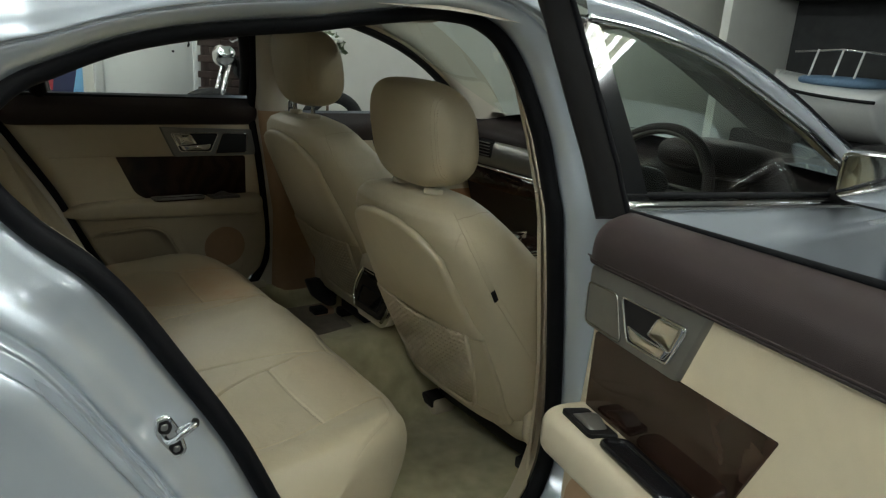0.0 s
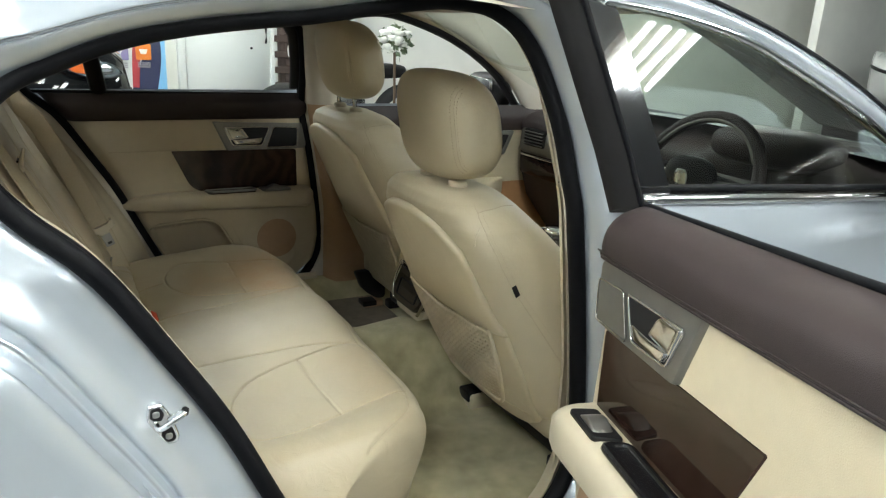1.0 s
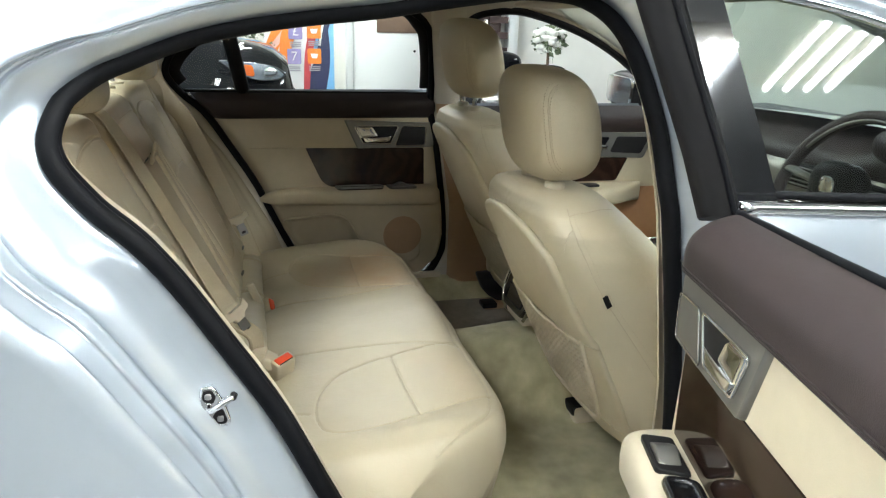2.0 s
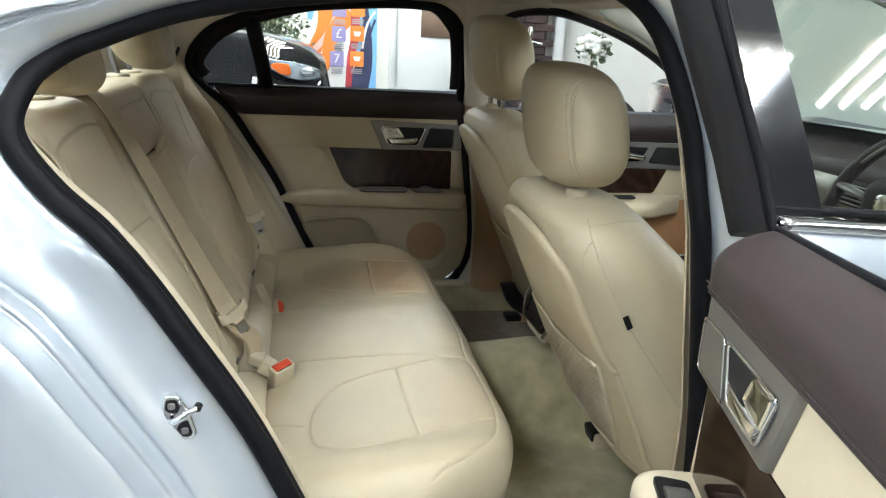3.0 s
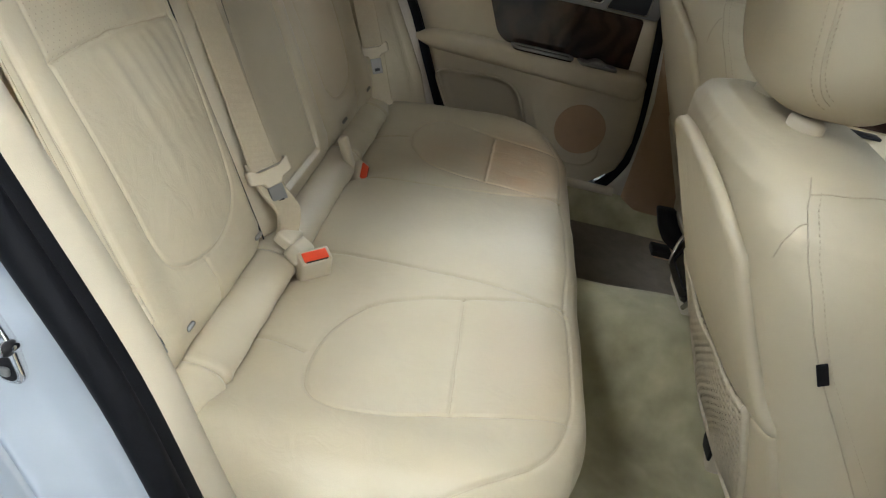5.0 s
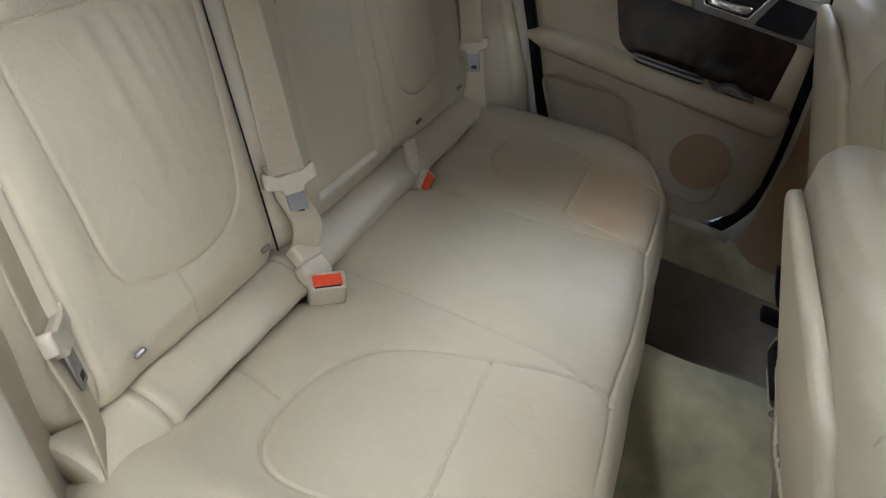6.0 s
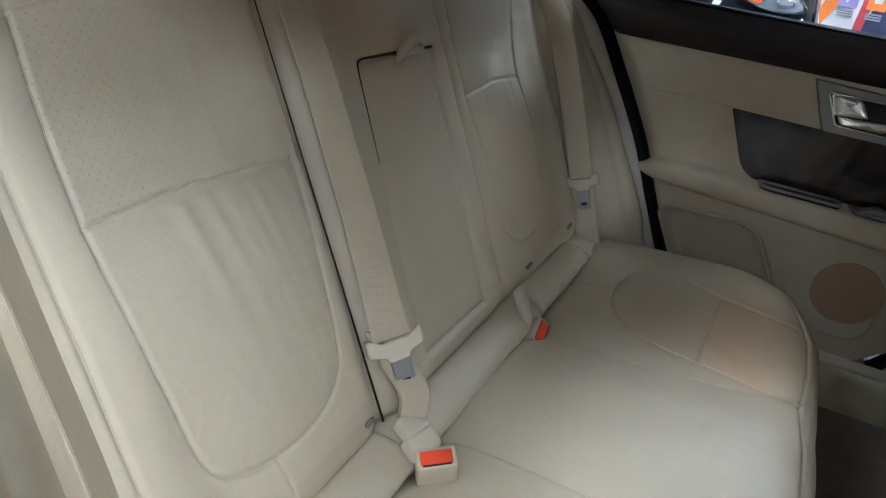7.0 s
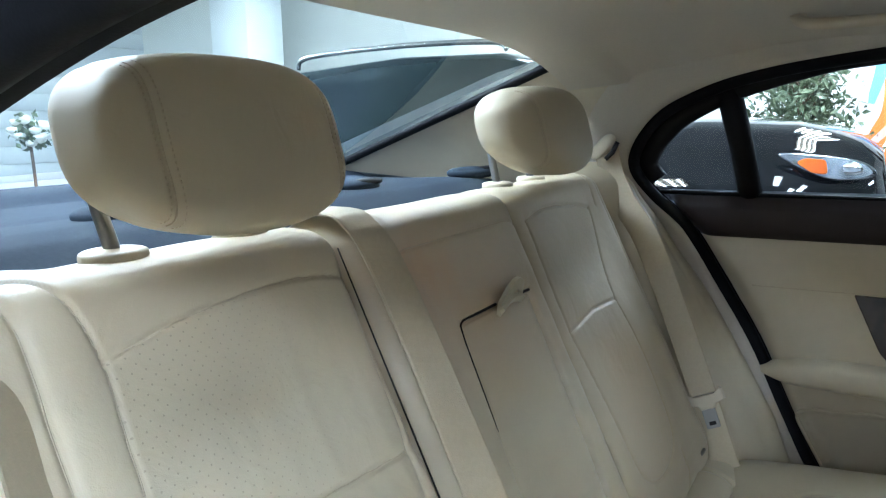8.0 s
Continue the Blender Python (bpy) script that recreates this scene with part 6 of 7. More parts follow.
mid = belt("cream centre rear seat belt hanging over the backrest",
           [(-0.26, -0.19, 1.035), (-0.17, -0.186, 1.044), (-0.105, -0.182, 1.046), (-0.080, -0.181, 1.036), bp(1.00, -0.177, 0.010), bp(0.90, -0.173, 0.012), bp(0.75, -0.174, 0.013), bp(0.66, -0.184, 0.017), bp(0.615, -0.188, 0.020)],
           (0, 1, 0.02), (0.118, -0.192, 0.626), twist=(0.67, 0.73, 0.10))
# folded lower end with its small latch
ribbon("folded_end", curve_pts([bp(0.640, -0.188, 0.012), bp(0.600, -0.191, 0.020), bp(0.570, -0.196, 0.034), (0.172, -0.203, 0.550)], 24), np.linspace(0.044, 0.034, 24), (0.67, 0.73, 0.10), belt_mat, mid, "folded webbing end", thick=0.005)
rbox("latch", (0.175, -0.206, 0.548), (0.028, 0.040, 0.020), 0.005, cream_plastic, mid, "cream latch", turn=(0, 25, -10))
rbox("latch", (0.194, -0.212, 0.532), (0.030, 0.042, 0.026), 0.007, cream_plastic, mid, "cream latch", turn=(0, 30, -10))
buckle((0.222, -0.230, 0.543), (0.06, -0.34, 0.92), (0.78, 0.62, 0.06))
buckle((0.212, 0.160, 0.506), (0.62, -0.25, 0.60), (-0.3, 1, 0.30), label="cream buckle with red button tucked into the seat")
rbox("stub", (0.174, 0.166, 0.530), (0.018, 0.024, 0.075), 0.006, cream_plastic, mid, "cream buckle stalk", turn=(0, -22, 0))
for s in (1, -1):
    lab = "cream outer rear seat belt hanging beside the backrest"
    if s > 0:
        run = [(-0.078, 0.606, 1.075), (-0.066, 0.600, 1.03), (-0.038, 0.585, 0.98), (0.010, 0.568, 0.918), (0.068, 0.556, 0.792), (0.131, 0.541, 0.636), (0.163, 0.538, 0.545), (0.190, 0.537, 0.47), (0.200, 0.537, 0.43)]
    else:
        run = [(-0.080, -0.600, 1.075), (-0.066, -0.585, 1.03)] + [bp(z, -0.552, 0.012) for z in (0.985, 0.93, 0.86, 0.78, 0.70, 0.63)] + [bp(0.56, -0.550, 0.018), (0.185, -0.552, 0.48), (0.20, -0.555, 0.42)]
    b = belt(lab, run, (0.86, 0.28, 0.42) if s > 0 else (0.58, -0.76, 0.28), (0.128, 0.542, 0.634) if s > 0 else (0.119, -0.580, 0.640), width=0.047)
    puff("guide", (-0.088, s * 0.612, 1.082), [(0.62, s * 0.25, 0.74), (0.20, -s * 0.97, 0.16), (-0.75, 0, 0.66)], (0.030, 0.016, 0.014), (0.7, 0.8), cream_plastic, b, "cream belt guide", nu=24, nv=14)
    sweep("slot", [(-0.078, s * 0.596, 1.060), (-0.066, s * 0.600, 1.072), (-0.058, s * 0.606, 1.092)], 0.0045, black_plastic, b, "dark slot")
# isofix tags on the backrest foot
for y in (-0.47, -0.25, 0.25, 0.47):
    tagged(rbox("child_seat_tag", tuple(back_plane(0.563, y, 0.004)), (0.006, 0.014, 0.011), 0.003, silver_trim, None, turn=(35, 25, 0)), "small grey child seat marker on the backrest foot", "marker", "child seat markers")

# ---- the other car, beyond the far windows ----
dark_paint = mat("black_car_paint", (0.006, 0.0065, 0.008), 0.012, vary=0.1, scale=5)
amber = mat("amber_lens", (0.85, 0.16, 0.015), 0.15, vary=0.1, coat=0.5)
lens_clear = mat("lamp_lens", (0.45, 0.47, 0.49), 0.10, metal=0.9, vary=0.6, scale=40)
dark_glass = mat("dark_car_glass", (0.016, 0.024, 0.025), 0.03, vary=0.1, coat=0.15, spec=0.35)
other = thing("black_car", "black car with roof rails and amber indicator", "car", at=(-1.2, 3.2, 0))
CY, HW = 3.30, 0.86


def other_top(x):
    return np.interp(x, (-3.3, -3.2, -2.5, -0.65, -0.3, 0.1, 0.32, 0.45, 0.50), (0.85, 1.02, 1.06, 1.14, 1.15, 1.125, 1.07, 0.97, 0.62))


P = []
for x in np.linspace(-3.3, 0.50, 48):
    w = HW * np.interp(x, (-3.3, -3.0, -0.6, 0.1, 0.40, 0.50), (0.90, 1.0, 1.0, 0.95, 0.80, 0.62))
    zt = other_top(x)
    row = []
    for a in np.linspace(0, math.pi, 45):
        c, n = math.cos(a), math.sin(a)
        crease = 0.012 * math.exp(-(((n - 0.80) / 0.05) ** 2))
        row.append((x, CY + math.copysign(1, c) * (w * abs(c) ** 0.32 - crease), 0.32 + (zt - 0.32) * n**0.55))
    P.append(row)
grid("body", P, dark_paint, other, "glossy black body", caps=True)
P = []
for x, z, w in ((-3.22, 1.02, 0.76), (-3.0, 1.38, 0.66), (-2.75, 1.49, 0.62), (-2.0, 1.53, 0.61), (-1.35, 1.51, 0.61), (-1.1, 1.44, 0.64), (-0.55, 1.10, 0.74)):
    P.append([(x, CY + s * ww, zz) for s, ww, zz in ((-1, 0.80, 1.00), (-1, w + 0.02, (z + 1.0) / 2 + 0.12 * (z > 1.2)), (-1, w, z - 0.03), (-1, w * 0.8, z), (0, 0, z + 0.02), (1, w * 0.8, z), (1, w, z - 0.03), (1, w + 0.02, (z + 1.0) / 2 + 0.12 * (z > 1.2)), (1, 0.80, 1.00))])
grid("glasshouse", P, dark_glass, other, "dark tinted windows and roof", caps=True)
for s in (-1, 1):
    sweep("roof_rail", curve_pts([(-2.75, CY + s * 0.56, 1.50), (-2.65, CY + s * 0.56, 1.565), (-2.0, CY + s * 0.555, 1.585), (-1.4, CY + s * 0.56, 1.565), (-1.3, CY + s * 0.565, 1.52)], 40), 0.016, steel, other, "silver roof rail")
    hl = curve_pts([(0.045, 0.985), (0.16, 0.985), (0.34, 0.955), (0.40, 0.905), (0.33, 0.880), (0.20, 0.895)], 40, closed=True)
    wid = lambda u: HW * np.interp(u, (-0.6, 0.1, 0.40, 0.50), (1.0, 0.95, 0.80, 0.62))
    fs = lambda u, v, h, s=s: (u, CY + s * (wid(u) + h), v)
    h = patch("headlamp", hl, fs, lens_clear, other, "clear headlamp", height=0.010, edge=0.01)
    patch("indicator", rounded([(0.11, 0.955), (0.14, 0.972), (0.22, 0.965), (0.23, 0.902), (0.17, 0.910)], 0.02), fs, amber, h, "amber indicator", height=0.014)
    puff("reflector", fs(0.30, 0.925, 0.008), np.eye(3), (0.05, 0.012, 0.026), (0.8, 1), chrome, h, "bright reflector", nu=20, nv=12)
    for x in (-2.6, -0.35):
        a = np.linspace(0, 2 * math.pi, 30, endpoint=False)
        grid("wheel", [[(x + r * math.cos(q), CY + s * (0.80 + o), 0.33 + r * math.sin(q)) for r, o in ((0.05, 0.0), (0.24, 0.02), (0.32, 0.05), (0.33, 0.0), (0.32, -0.1))] for q in a], tyre_mat, other, "black wheel", closed_u=True)
sweep("wiper", [(-0.62, 2.9, 1.105), (-0.50, 3.2, 1.12), (-0.45, 3.6, 1.12)], 0.008, black_plastic, other, "black wiper")
P = [[(0.47, CY + y, z) for y in np.linspace(-0.35, 0.35, 10)] for z in (0.62, 0.70, 0.80)]
grid("grille", P, black_plastic, other, "black grille")

# ---- wall with its white door ----
white_gloss = mat("white_door_paint", (0.80, 0.81, 0.78), 0.35, vary=0.03, scale=4, blotch=1)
brown_board = mat("brown_board", (0.20, 0.13, 0.09), 0.6, vary=0.3, scale=60, blotch=6)
brick_mat = mat("old_brick", (0.055, 0.035, 0.03), 0.9, vary=0.5, scale=14, bump=0.6, bump_scale=120)
door1 = tagged(rbox("door_1", (1.60, 5.57, 1.0), (0.79, 0.04, 2.02), 0.004, white_gloss, None, seg=1), "white painted door with a small brown glazed panel", "door", kind="structure")
fr = rbox("door_panel", (1.645, 5.546, 1.42), (0.43, 0.02, 0.60), 0.004, brown_board, door1, "brown glazed panel", seg=1)
puff("door_lock", (1.81, 5.545, 0.948), np.eye(3), (0.012, 0.01, 0.012), (0.8, 1), black_plastic, door1, nu=12, nv=8)
sweep("door_handle", [(1.945, 5.53, 1.14), (1.945, 5.51, 1.12), (1.945, 5.51, 1.02), (1.945, 5.53, 1.0)], 0.010, black_plastic, door1, "black door handle")
for x in (1.165, 2.03):
    tagged(rbox("door_frame_1", (x, 5.57, 1.02), (0.07, 0.07, 2.06), 0.006, white_gloss, None, seg=1), "white door frame", "door frame", kind="structure")
tagged(rbox("door_frame_1", (1.60, 5.57, 2.07), (0.94, 0.07, 0.07), 0.006, white_gloss, None, seg=1), "white door frame head", "door frame", kind="structure")
col = tagged(rbox("brick_pier", (2.36, 5.50, 1.5), (0.60, 0.16, 3.0), 0.004, brick_mat, None, seg=1), "dark red brick pier beside the door", "wall", kind="structure")
mortar = mat("mortar", (0.28, 0.25, 0.22), 0.95, vary=0.2, bump=0.4, bump_scale=200)
bm = bmesh.new()
bmesh.ops.create_cube(bm, size=1)
for v in bm.verts:
    v.co = Vector((v.co.x * 0.205, v.co.y * 0.02, v.co.z * 0.062))
bmesh.ops.bevel(bm, geom=bm.edges, offset=0.004, segments=1, affect="EDGES")
brick_me = bpy.data.meshes.new("brick")
bm.to_mesh(brick_me)
bm.free()
brick_me.materials.append(brick_mat)
for r in range(24):
    for k in range(3):
        b = new("brick", brick_me)
        b.parent = col
        b.location = (2.17 + 0.215 * k - (0.10 if r % 2 else 0.0) + 0.03, 5.412, 0.10 + 0.073 * r)
tagged(rbox("white_post", (2.81, 5.52, 1.5), (0.10, 0.14, 3.0), 0.006, white_gloss, None, seg=1), "white painted post", "post", kind="structure")

# motorbike before the brick pier
bike = thing("motorbike", "dark motorbike with chrome parts", "motorbike", at=(2.5, 4.9, 0))
for x in (1.95, 3.15):
    a = np.linspace(0, 2 * math.pi, 36, endpoint=False)
    w = sweep("wheel", [(x + 0.30 * math.cos(q), 4.9, 0.32 + 0.30 * math.sin(q)) for q in a], 0.06, tyre_mat, bike, "black tyre", closed=True)
    for k in range(8):
        q = k * math.pi / 4
        sweep("spoke", [(x, 4.9, 0.32), (x + 0.27 * math.cos(q), 4.9, 0.32 + 0.27 * math.sin(q))], 0.006, chrome, w, sides=6)
puff("tank", (2.42, 4.9, 0.86), np.eye(3), (0.27, 0.13, 0.13), (0.7, 0.8), dark_paint, bike, "black fuel tank", nu=28, nv=16)
puff("saddle", (2.86, 4.9, 0.80), np.eye(3), (0.28, 0.13, 0.07), (0.6, 0.7), black_plastic, bike, "black saddle", nu=28, nv=14)
puff("engine", (2.48, 4.9, 0.46), np.eye(3), (0.22, 0.16, 0.20), (0.5, 0.6), steel, bike, "metal engine", nu=24, nv=14)
puff("headlamp", (2.06, 4.86, 0.96), np.eye(3), (0.10, 0.10, 0.10), (0.9, 1), chrome, bike, "chrome headlamp", nu=24, nv=14)
for k in (-0.08, 0.08):
    sweep("fork", [(1.95, 4.9 + k, 0.32), (2.12, 4.9 + k, 1.0)], 0.022, chrome, bike, "chrome fork")
sweep("handlebar", curve_pts([(2.32, 4.55, 1.12), (2.20, 4.68, 1.14), (2.15, 4.9, 1.08), (2.20, 5.12, 1.14), (2.32, 5.25, 1.12)], 24), 0.013, chrome, bike, "chrome handlebar")
sweep("exhaust", curve_pts([(2.35, 4.76, 0.40), (2.55, 4.74, 0.24), (3.3, 4.74, 0.28)], 20), 0.04, chrome, bike, "chrome exhaust")
for k, z in ((-0.22, 1.22), (0.22, 1.22)):
    puff("bar_mirror", (2.22, 4.9 + k * 1.4, z), np.eye(3), (0.015, 0.06, 0.045), (0.8, 1), chrome, bike, "chrome mirror", nu=20, nv=12)

# ---- banner stand ----
banner = thing("banner_stand", "tall printed banner stand with orange, white and blue swirls", "banner", at=(0.65, 5.0, 0))
ink = {k: mat("ink_" + k, c, 0.4, vary=0.08, scale=20) for k, c in dict(white=(0.78, 0.76, 0.74), orange=(0.80, 0.22, 0.03), red=(0.45, 0.05, 0.06), blue=(0.22, 0.50, 0.78),
       navy=(0.03, 0.035, 0.09), violet=(0.28, 0.24, 0.46), grey=(0.35, 0.33, 0.36), pink=(0.75, 0.45, 0.40)).items()}
bs = lambda u, v, h: (u, 5.0 - h, v)
sheet = patch("sheet", rounded([(0.345, 2.0), (0.95, 2.0), (0.95, 0.10), (0.345, 0.10)], 0.003), bs, ink["white"], banner, "printed sheet", height=0.002, edge=0.001)


def swirl(pts, w0, w1, col, h):
    c = curve_pts(pts, 30)
    t = np.gradient(c, axis=0)
    n = np.stack([-t[:, 1], t[:, 0]], 1) / np.linalg.norm(t, axis=1)[:, None]
    w = np.linspace(w0, w1, 30)[:, None] / 2
    P = [[bs(*np.clip(a, (0.347, 0.1), (0.948, 1.99)), h), bs(*np.clip(b, (0.347, 0.1), (0.948, 1.99)), h)] for a, b in zip(c + n * w, c - n * w)]
    grid("swirl", P, ink[col], sheet, col + " printed swirl", smooth=False)


swirl([(0.93, 2.0), (0.86, 1.3), (0.92, 0.6), (0.94, 0.1)], 0.30, 0.22, "blue", 0.004)
swirl([(0.62, 0.1), (0.80, 0.7), (0.86, 1.0), (0.84, 1.4)], 0.25, 0.03, "navy", 0.006)
swirl([(0.30, 0.75), (0.42, 1.0), (0.50, 1.25), (0.46, 1.9)], 0.10, 0.14, "orange", 0.005)
swirl([(0.36, 2.0), (0.42, 1.55), (0.36, 1.22)], 0.12, 0.05, "blue", 0.010)
swirl([(0.34, 0.9), (0.55, 1.15), (0.62, 1.4), (0.60, 2.0)], 0.04, 0.10, "pink", 0.007)
swirl([(0.36, 0.55), (0.50, 0.85), (0.56, 1.1), (0.72, 1.3)], 0.05, 0.16, "orange", 0.008)
swirl([(0.70, 0.62), (0.72, 0.9), (0.76, 1.2), (0.70, 1.9)], 0.05, 0.09, "red", 0.009)
swirl([(0.84, 0.9), (0.88, 1.1), (0.93, 1.25)], 0.02, 0.02, "navy", 0.010)
swirl([(0.82, 1.0), (0.86, 1.2), (0.93, 1.32)], 0.02, 0.02, "white", 0.011)
for u, v, c in ((0.615, 1.115, "violet"), (0.775, 1.125, "orange"), (0.600, 0.905, "violet"), (0.775, 0.910, "orange"), (0.62, 1.32, "violet"), (0.78, 1.33, "orange")):
    patch("icon", rounded([(u - 0.06, v + 0.065), (u + 0.06, v + 0.065), (u + 0.06, v - 0.065), (u - 0.06, v - 0.065)], 0.012), bs, ink[c], sheet, c + " rounded square", height=0.013, edge=0.001)
    for k in range(3):
        patch("bar", rounded([(u - 0.05, v - 0.085 - 0.016 * k), (u + 0.05, v - 0.085 - 0.016 * k), (u + 0.05, v - 0.094 - 0.016 * k), (u - 0.05, v - 0.094 - 0.016 * k)], 0.001), bs, ink["grey"], sheet, height=0.0125, edge=0.001)


def sign(text, u, v, size, col):
    cu = bpy.data.curves.new("lettering", "FONT")
    cu.body, cu.size, cu.align_x, cu.align_y, cu.extrude = text, size, "CENTER", "CENTER", 0.0005
    ob = new("lettering", cu)
    me = bpy.data.meshes.new_from_object(ob.evaluated_get(bpy.context.evaluated_depsgraph_get()))
    bpy.data.objects.remove(ob)
    me.transform(pose(u, 4.984, v, 90, 0, 0))
    finish("lettering", me, ink[col], sheet, "white printed figure", smooth=False)


sign("7", 0.600, 0.905, 0.11, "white")
sign("\u00a3", 0.615, 1.115, 0.11, "white")
for u, v in ((0.775, 1.13), (0.775, 0.92)):
    patch("pictogram", rounded([(u - 0.035, v + 0.012), (u + 0.035, v + 0.012), (u + 0.022, v - 0.028), (u - 0.022, v - 0.028)], 0.006), bs, ink["white"], sheet, "white printed basket shape", height=0.015, edge=0.001)
rbox("foot", (0.65, 5.0, 0.05), (0.70, 0.22, 0.08), 0.02, steel, banner, "aluminium foot")

# ---- plants ----
leaf_mat = mat("leaf_green", (0.15, 0.18, 0.095), 0.45, scale=60, blotch=16, dark=(0.035, 0.06, 0.022))
bark = mat("bark", (0.12, 0.08, 0.05), 0.9, vary=0.3, bump=0.5, bump_scale=200)
petal = mat("white_petal", (0.80, 0.79, 0.72), 0.6, vary=0.06)
pot_mat = mat("dark_pot", (0.05, 0.045, 0.04), 0.5, vary=0.2)


def leaves(name, centres, size, material, parent, label, rng, per=14, spread=0.09, slim=0.42):
    vs, fs = [], []
    for c in centres:
        for _ in range(per):
            p = Vector(c) + Vector(rng.normal(0, spread, 3))
            d = Vector(rng.normal(0, 1, 3))
            d.z -= 0.5
            d.normalize()
            s = d.cross(Vector(rng.normal(0, 1, 3))).normalized()
            L = size * rng.uniform(0.7, 1.3)
            n = d.cross(s)
            i = len(vs)
            vs += [p, p + d * L * 0.45 + s * L * slim * 0.5 + n * L * 0.06, p + d * L, p + d * L * 0.45 - s * L * slim * 0.5 + n * L * 0.06, p + d * L * 0.5]
            fs += [(i, i + 1, i + 4), (i + 1, i + 2, i + 4), (i + 2, i + 3, i + 4), (i + 3, i, i + 4)]
    me = bpy.data.meshes.new(name)
    me.from_pydata([tuple(v) for v in vs], [], fs)
    return finish(name, me, material, parent, label, smooth=False)


def ficus(x, y):
    rng = np.random.RandomState(5)
    t = thing("potted_fig_tree", "bushy green indoor fig tree in a pot", "plant", at=(x, y, 0))
    grid("pot", [[(x + r * math.cos(a), y + r * math.sin(a), z) for a in np.linspace(0, 2 * math.pi, 28, endpoint=False)] for r, z in ((0.12, 0.0), (0.17, 0.32), (0.185, 0.33), (0.185, 0.36), (0.16, 0.36), (0.15, 0.30))], pot_mat, t, "dark pot", closed_v=True)
    sweep("trunk", curve_pts([(x, y, 0.28), (x + 0.02, y, 0.7), (x - 0.01, y + 0.02, 1.05), (x, y, 1.35)], 20), np.linspace(0.022, 0.008, 20), bark, t, "slim trunk")
    tips = []
    for k in range(26):
        a, z0 = rng.uniform(0, 6.28), rng.uniform(0.85, 1.3)
        e = np.array((x + rng.uniform(0.10, 0.34) * math.cos(a), y + rng.uniform(0.10, 0.30) * math.sin(a), z0 + rng.uniform(0.05, 0.35)))
        sweep("limb", curve_pts([(x, y, z0), (np.array((x, y, z0)) + e) / 2 + (0, 0, 0.04), e], 8), np.linspace(0.006, 0.002, 8), bark, t, sides=5)
        tips += [e, (np.array((x, y, z0)) + e) / 2]
    leaves("crown", tips, 0.058, leaf_mat, t, "many small pointed leaves", rng, per=46, spread=0.085)


ficus(0.0, 4.35)


def roses(x, y, top, seed):
    rng = np.random.RandomState(seed)
    t = thing("rose_tree", "white rose standard with a round head in a pot", "plant", "white rose trees", at=(x, y, 0))
    grid("pot", [[(x + r * math.cos(a), y + r * math.sin(a), z) for a in np.linspace(0, 2 * math.pi, 24, endpoint=False)] for r, z in ((0.10, 0.0), (0.14, 0.28), (0.15, 0.30), (0.12, 0.30), (0.12, 0.26))], pot_mat, t, "dark pot", closed_v=True)
    sweep("stem", curve_pts([(x, y, 0.2), (x + 0.01, y, 0.6), (x, y, top)], 12), 0.009, bark, t, "thin stem")
    cs = []
    for k in range(20):
        d = rng.normal(0, 1, 3)
        d /= np.linalg.norm(d)
        cs.append(np.array((x, y, top)) + d * (0.088, 0.088, 0.078))
    for c in cs:
        P = []
        for i, (r, z) in enumerate(((0.006, -0.020), (0.028, -0.011), (0.033, 0.004), (0.029, 0.018), (0.019, 0.011), (0.014, 0.023), (0.004, 0.017))):
            P.append([(c[0] + r * math.cos(a) * (1 + 0.10 * math.sin(5 * a + i)), c[1] + r * math.sin(a) * (1 + 0.10 * math.sin(5 * a + i)), c[2] + z) for a in np.linspace(0, 2 * math.pi, 15, endpoint=False)])
        grid("rose", P, petal, t, "white rose bloom", closed_v=True)
    leaves("leaves", [c + (np.array((x, y, top)) - c) * 0.3 for c in cs], 0.045, leaf_mat, t, "small dark leaves", rng, per=7, spread=0.034, slim=0.6)


roses(2.12, 2.95, 1.135, 3)
roses(-4.0, 1.72, 1.15, 8)

# ---- rear of the hall ----
board = mat("white_board", (0.80, 0.82, 0.82), 0.5, vary=0.04, scale=3, blotch=0.8)
wall_w = bpy.data.objects["wall_west"]
for k in range(15):
    rbox("plank", (-7.98, 0.0, 0.10 + 0.20 * k), (0.03, 11.98, 0.194), 0.004, board, wall_w, "white painted board", seg=1)
tagged(rbox("white_column", (-5.1, 4.65, 1.5), (0.5, 0.5, 3.0), 0.01, white_gloss, None, seg=1), "white square column", "column", kind="structure")

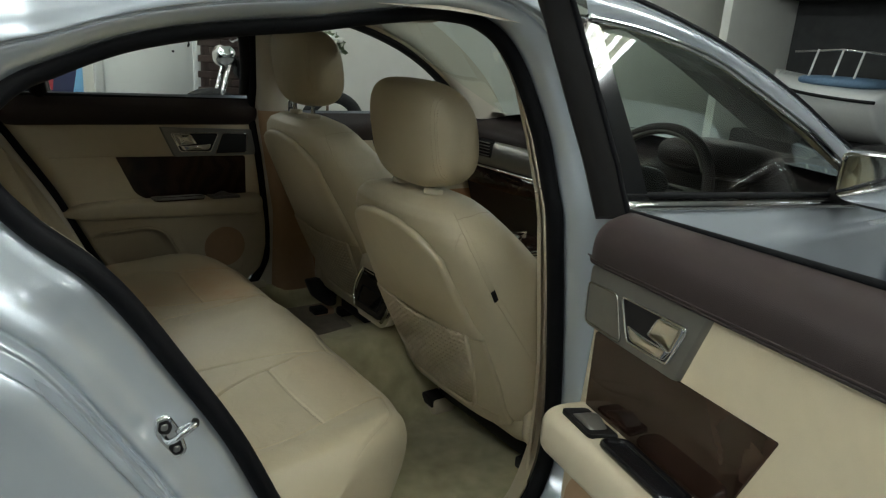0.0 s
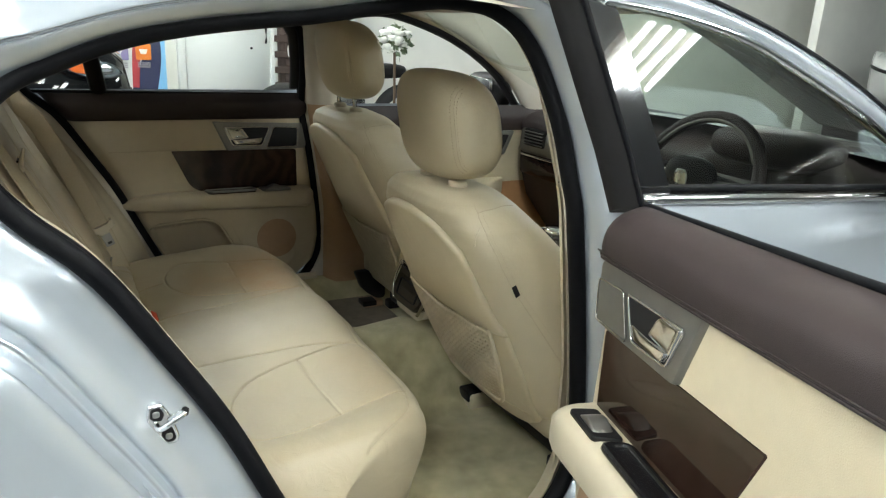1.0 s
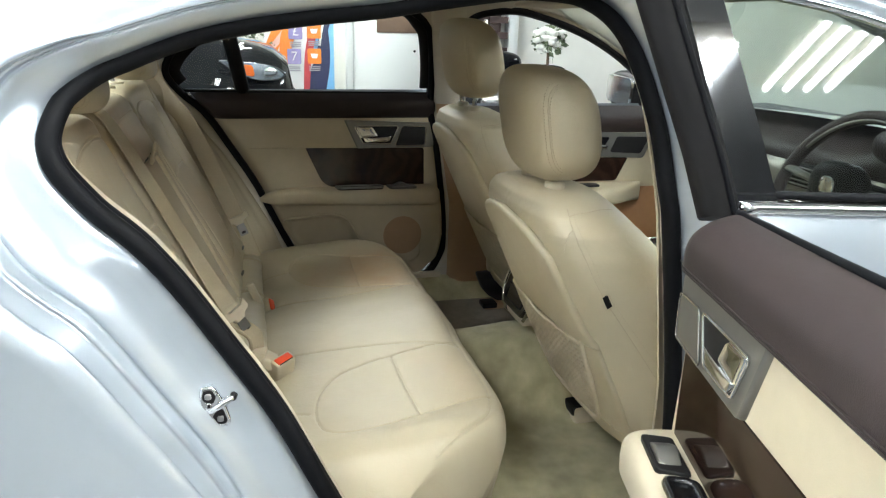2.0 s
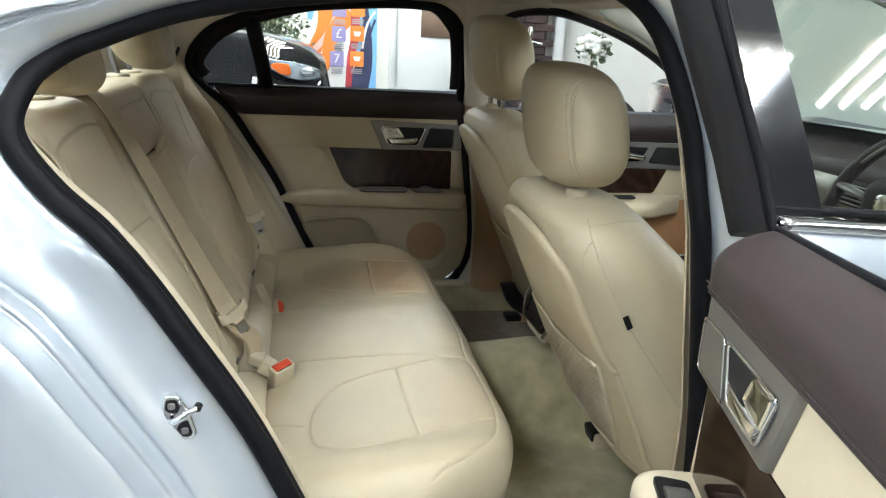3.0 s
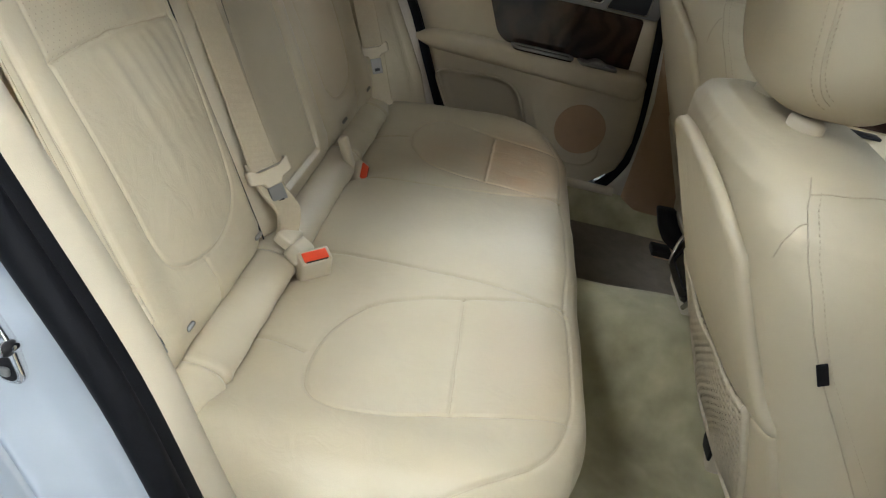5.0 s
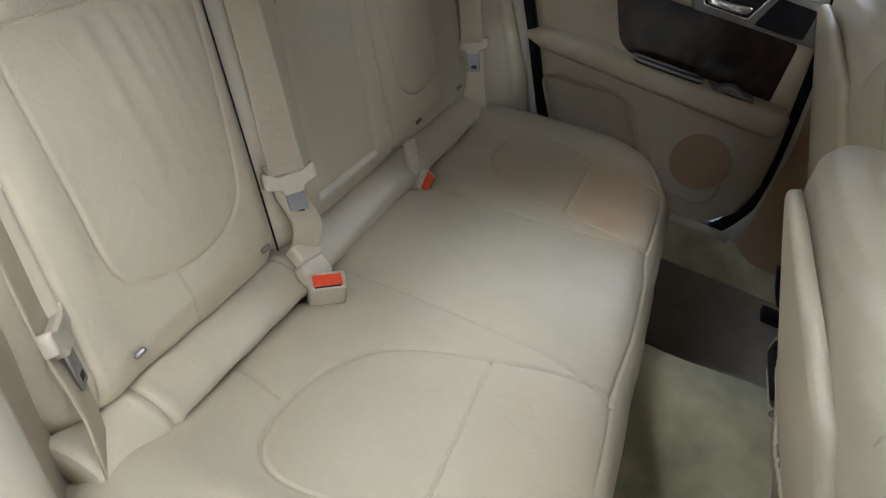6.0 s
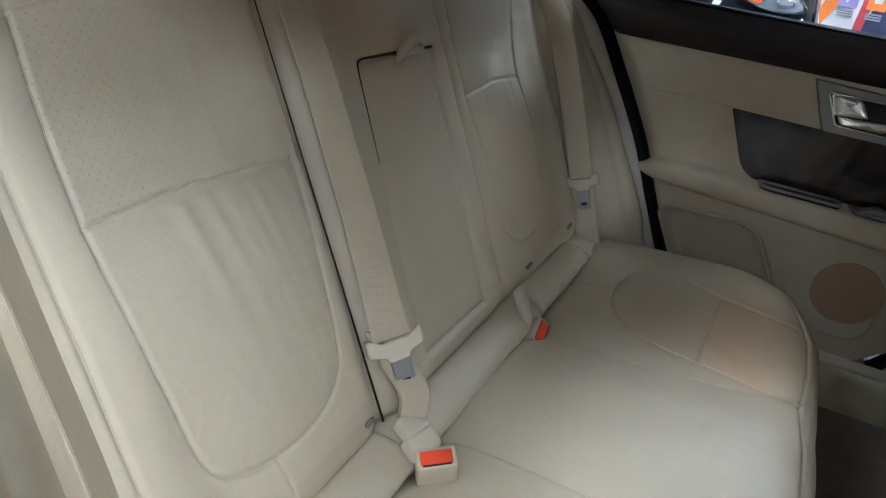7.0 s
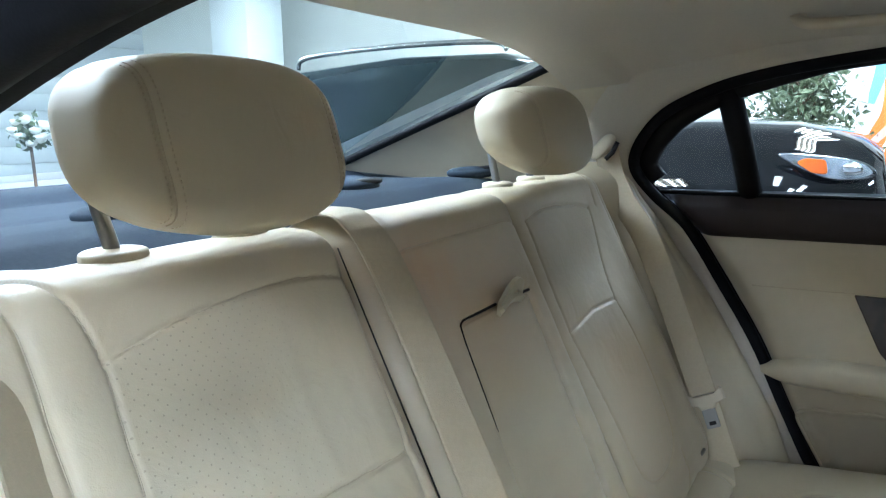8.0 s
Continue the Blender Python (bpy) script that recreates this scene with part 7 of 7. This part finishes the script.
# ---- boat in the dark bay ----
# the bay's lack of light is put into this near-black colour
unlit_wall = mat("unlit_bay_paint", (0.035, 0.035, 0.035), 0.8, vary=0.3, scale=8)
slab("wall_bay", (10.6, -6, 0), (10.8, 4.6, 3.0), unlit_wall, "bay wall with the unlit dark put into its colour", "wall")
slab("wall_divider", (9.0, 4.62, 0), (10.8, 4.75, 3.0), wall_mat, "pale wall end beside the dark bay", "wall")
# unseen slab added to keep lamp light off the bay
slab("bay_ceiling", (9.7, -6, 2.2), (10.6, 4.6, 2.3), unlit_wall, "added low ceiling that keeps light off the bay", "ceiling")
hull_mat = mat("white_hull", (0.75, 0.75, 0.72), 0.25, vary=0.05, coat=0.5)
blue = mat("blue_cover", (0.12, 0.20, 0.30), 0.6, vary=0.2)
boat = thing("motor_boat", "white motor boat with blue cover and windscreen", "boat", at=(9.4, 3.2, 0))
P = []
for y in np.linspace(2.30, 4.05, 20):
    f = (y - 2.30) / 1.75
    b = 0.8 * (1 - f**3) + 0.05
    P.append([(9.4 + b * k, y, z + 0.12 * f * f) for k, z in ((-0.2, 0.40), (-0.7, 0.62), (-1.0, 0.88), (-1.02, 0.93), (-0.8, 1.02), (0.0, 1.10), (0.8, 1.02), (1.0, 0.9), (0.7, 0.6), (0.2, 0.4))])
grid("hull", P, hull_mat, boat, "white hull and deck", closed_v=True, caps=True)
sweep("rub_rail", [(9.4 - (0.8 * (1 - ((y - 2.3) / 1.75) ** 3) + 0.05) * 1.03, y, 0.92 + 0.12 * ((y - 2.3) / 1.75) ** 2) for y in np.linspace(2.3, 4.0, 20)], 0.02, black_plastic, boat, "black rub rail")
puff("cover", (9.3, 3.0, 1.11), np.eye(3), (0.5, 0.50, 0.07), (0.6, 0.5), blue, boat, "blue canvas cover", nu=30, nv=14)
for y in (2.75, 3.0, 3.3):
    sweep("screen_post", [(8.85, y, 1.08), (9.0, y, 1.48)], 0.014, hull_mat, boat, "white screen post")
sweep("screen_rim", [(9.0, 2.5, 1.46), (9.0, 3.0, 1.49), (9.0, 3.6, 1.44)], 0.014, steel, boat, "screen rim")
rbox("trailer", (9.4, 3.2, 0.2), (1.2, 2.0, 0.40), 0.05, black_plastic, boat, "dark trailer")
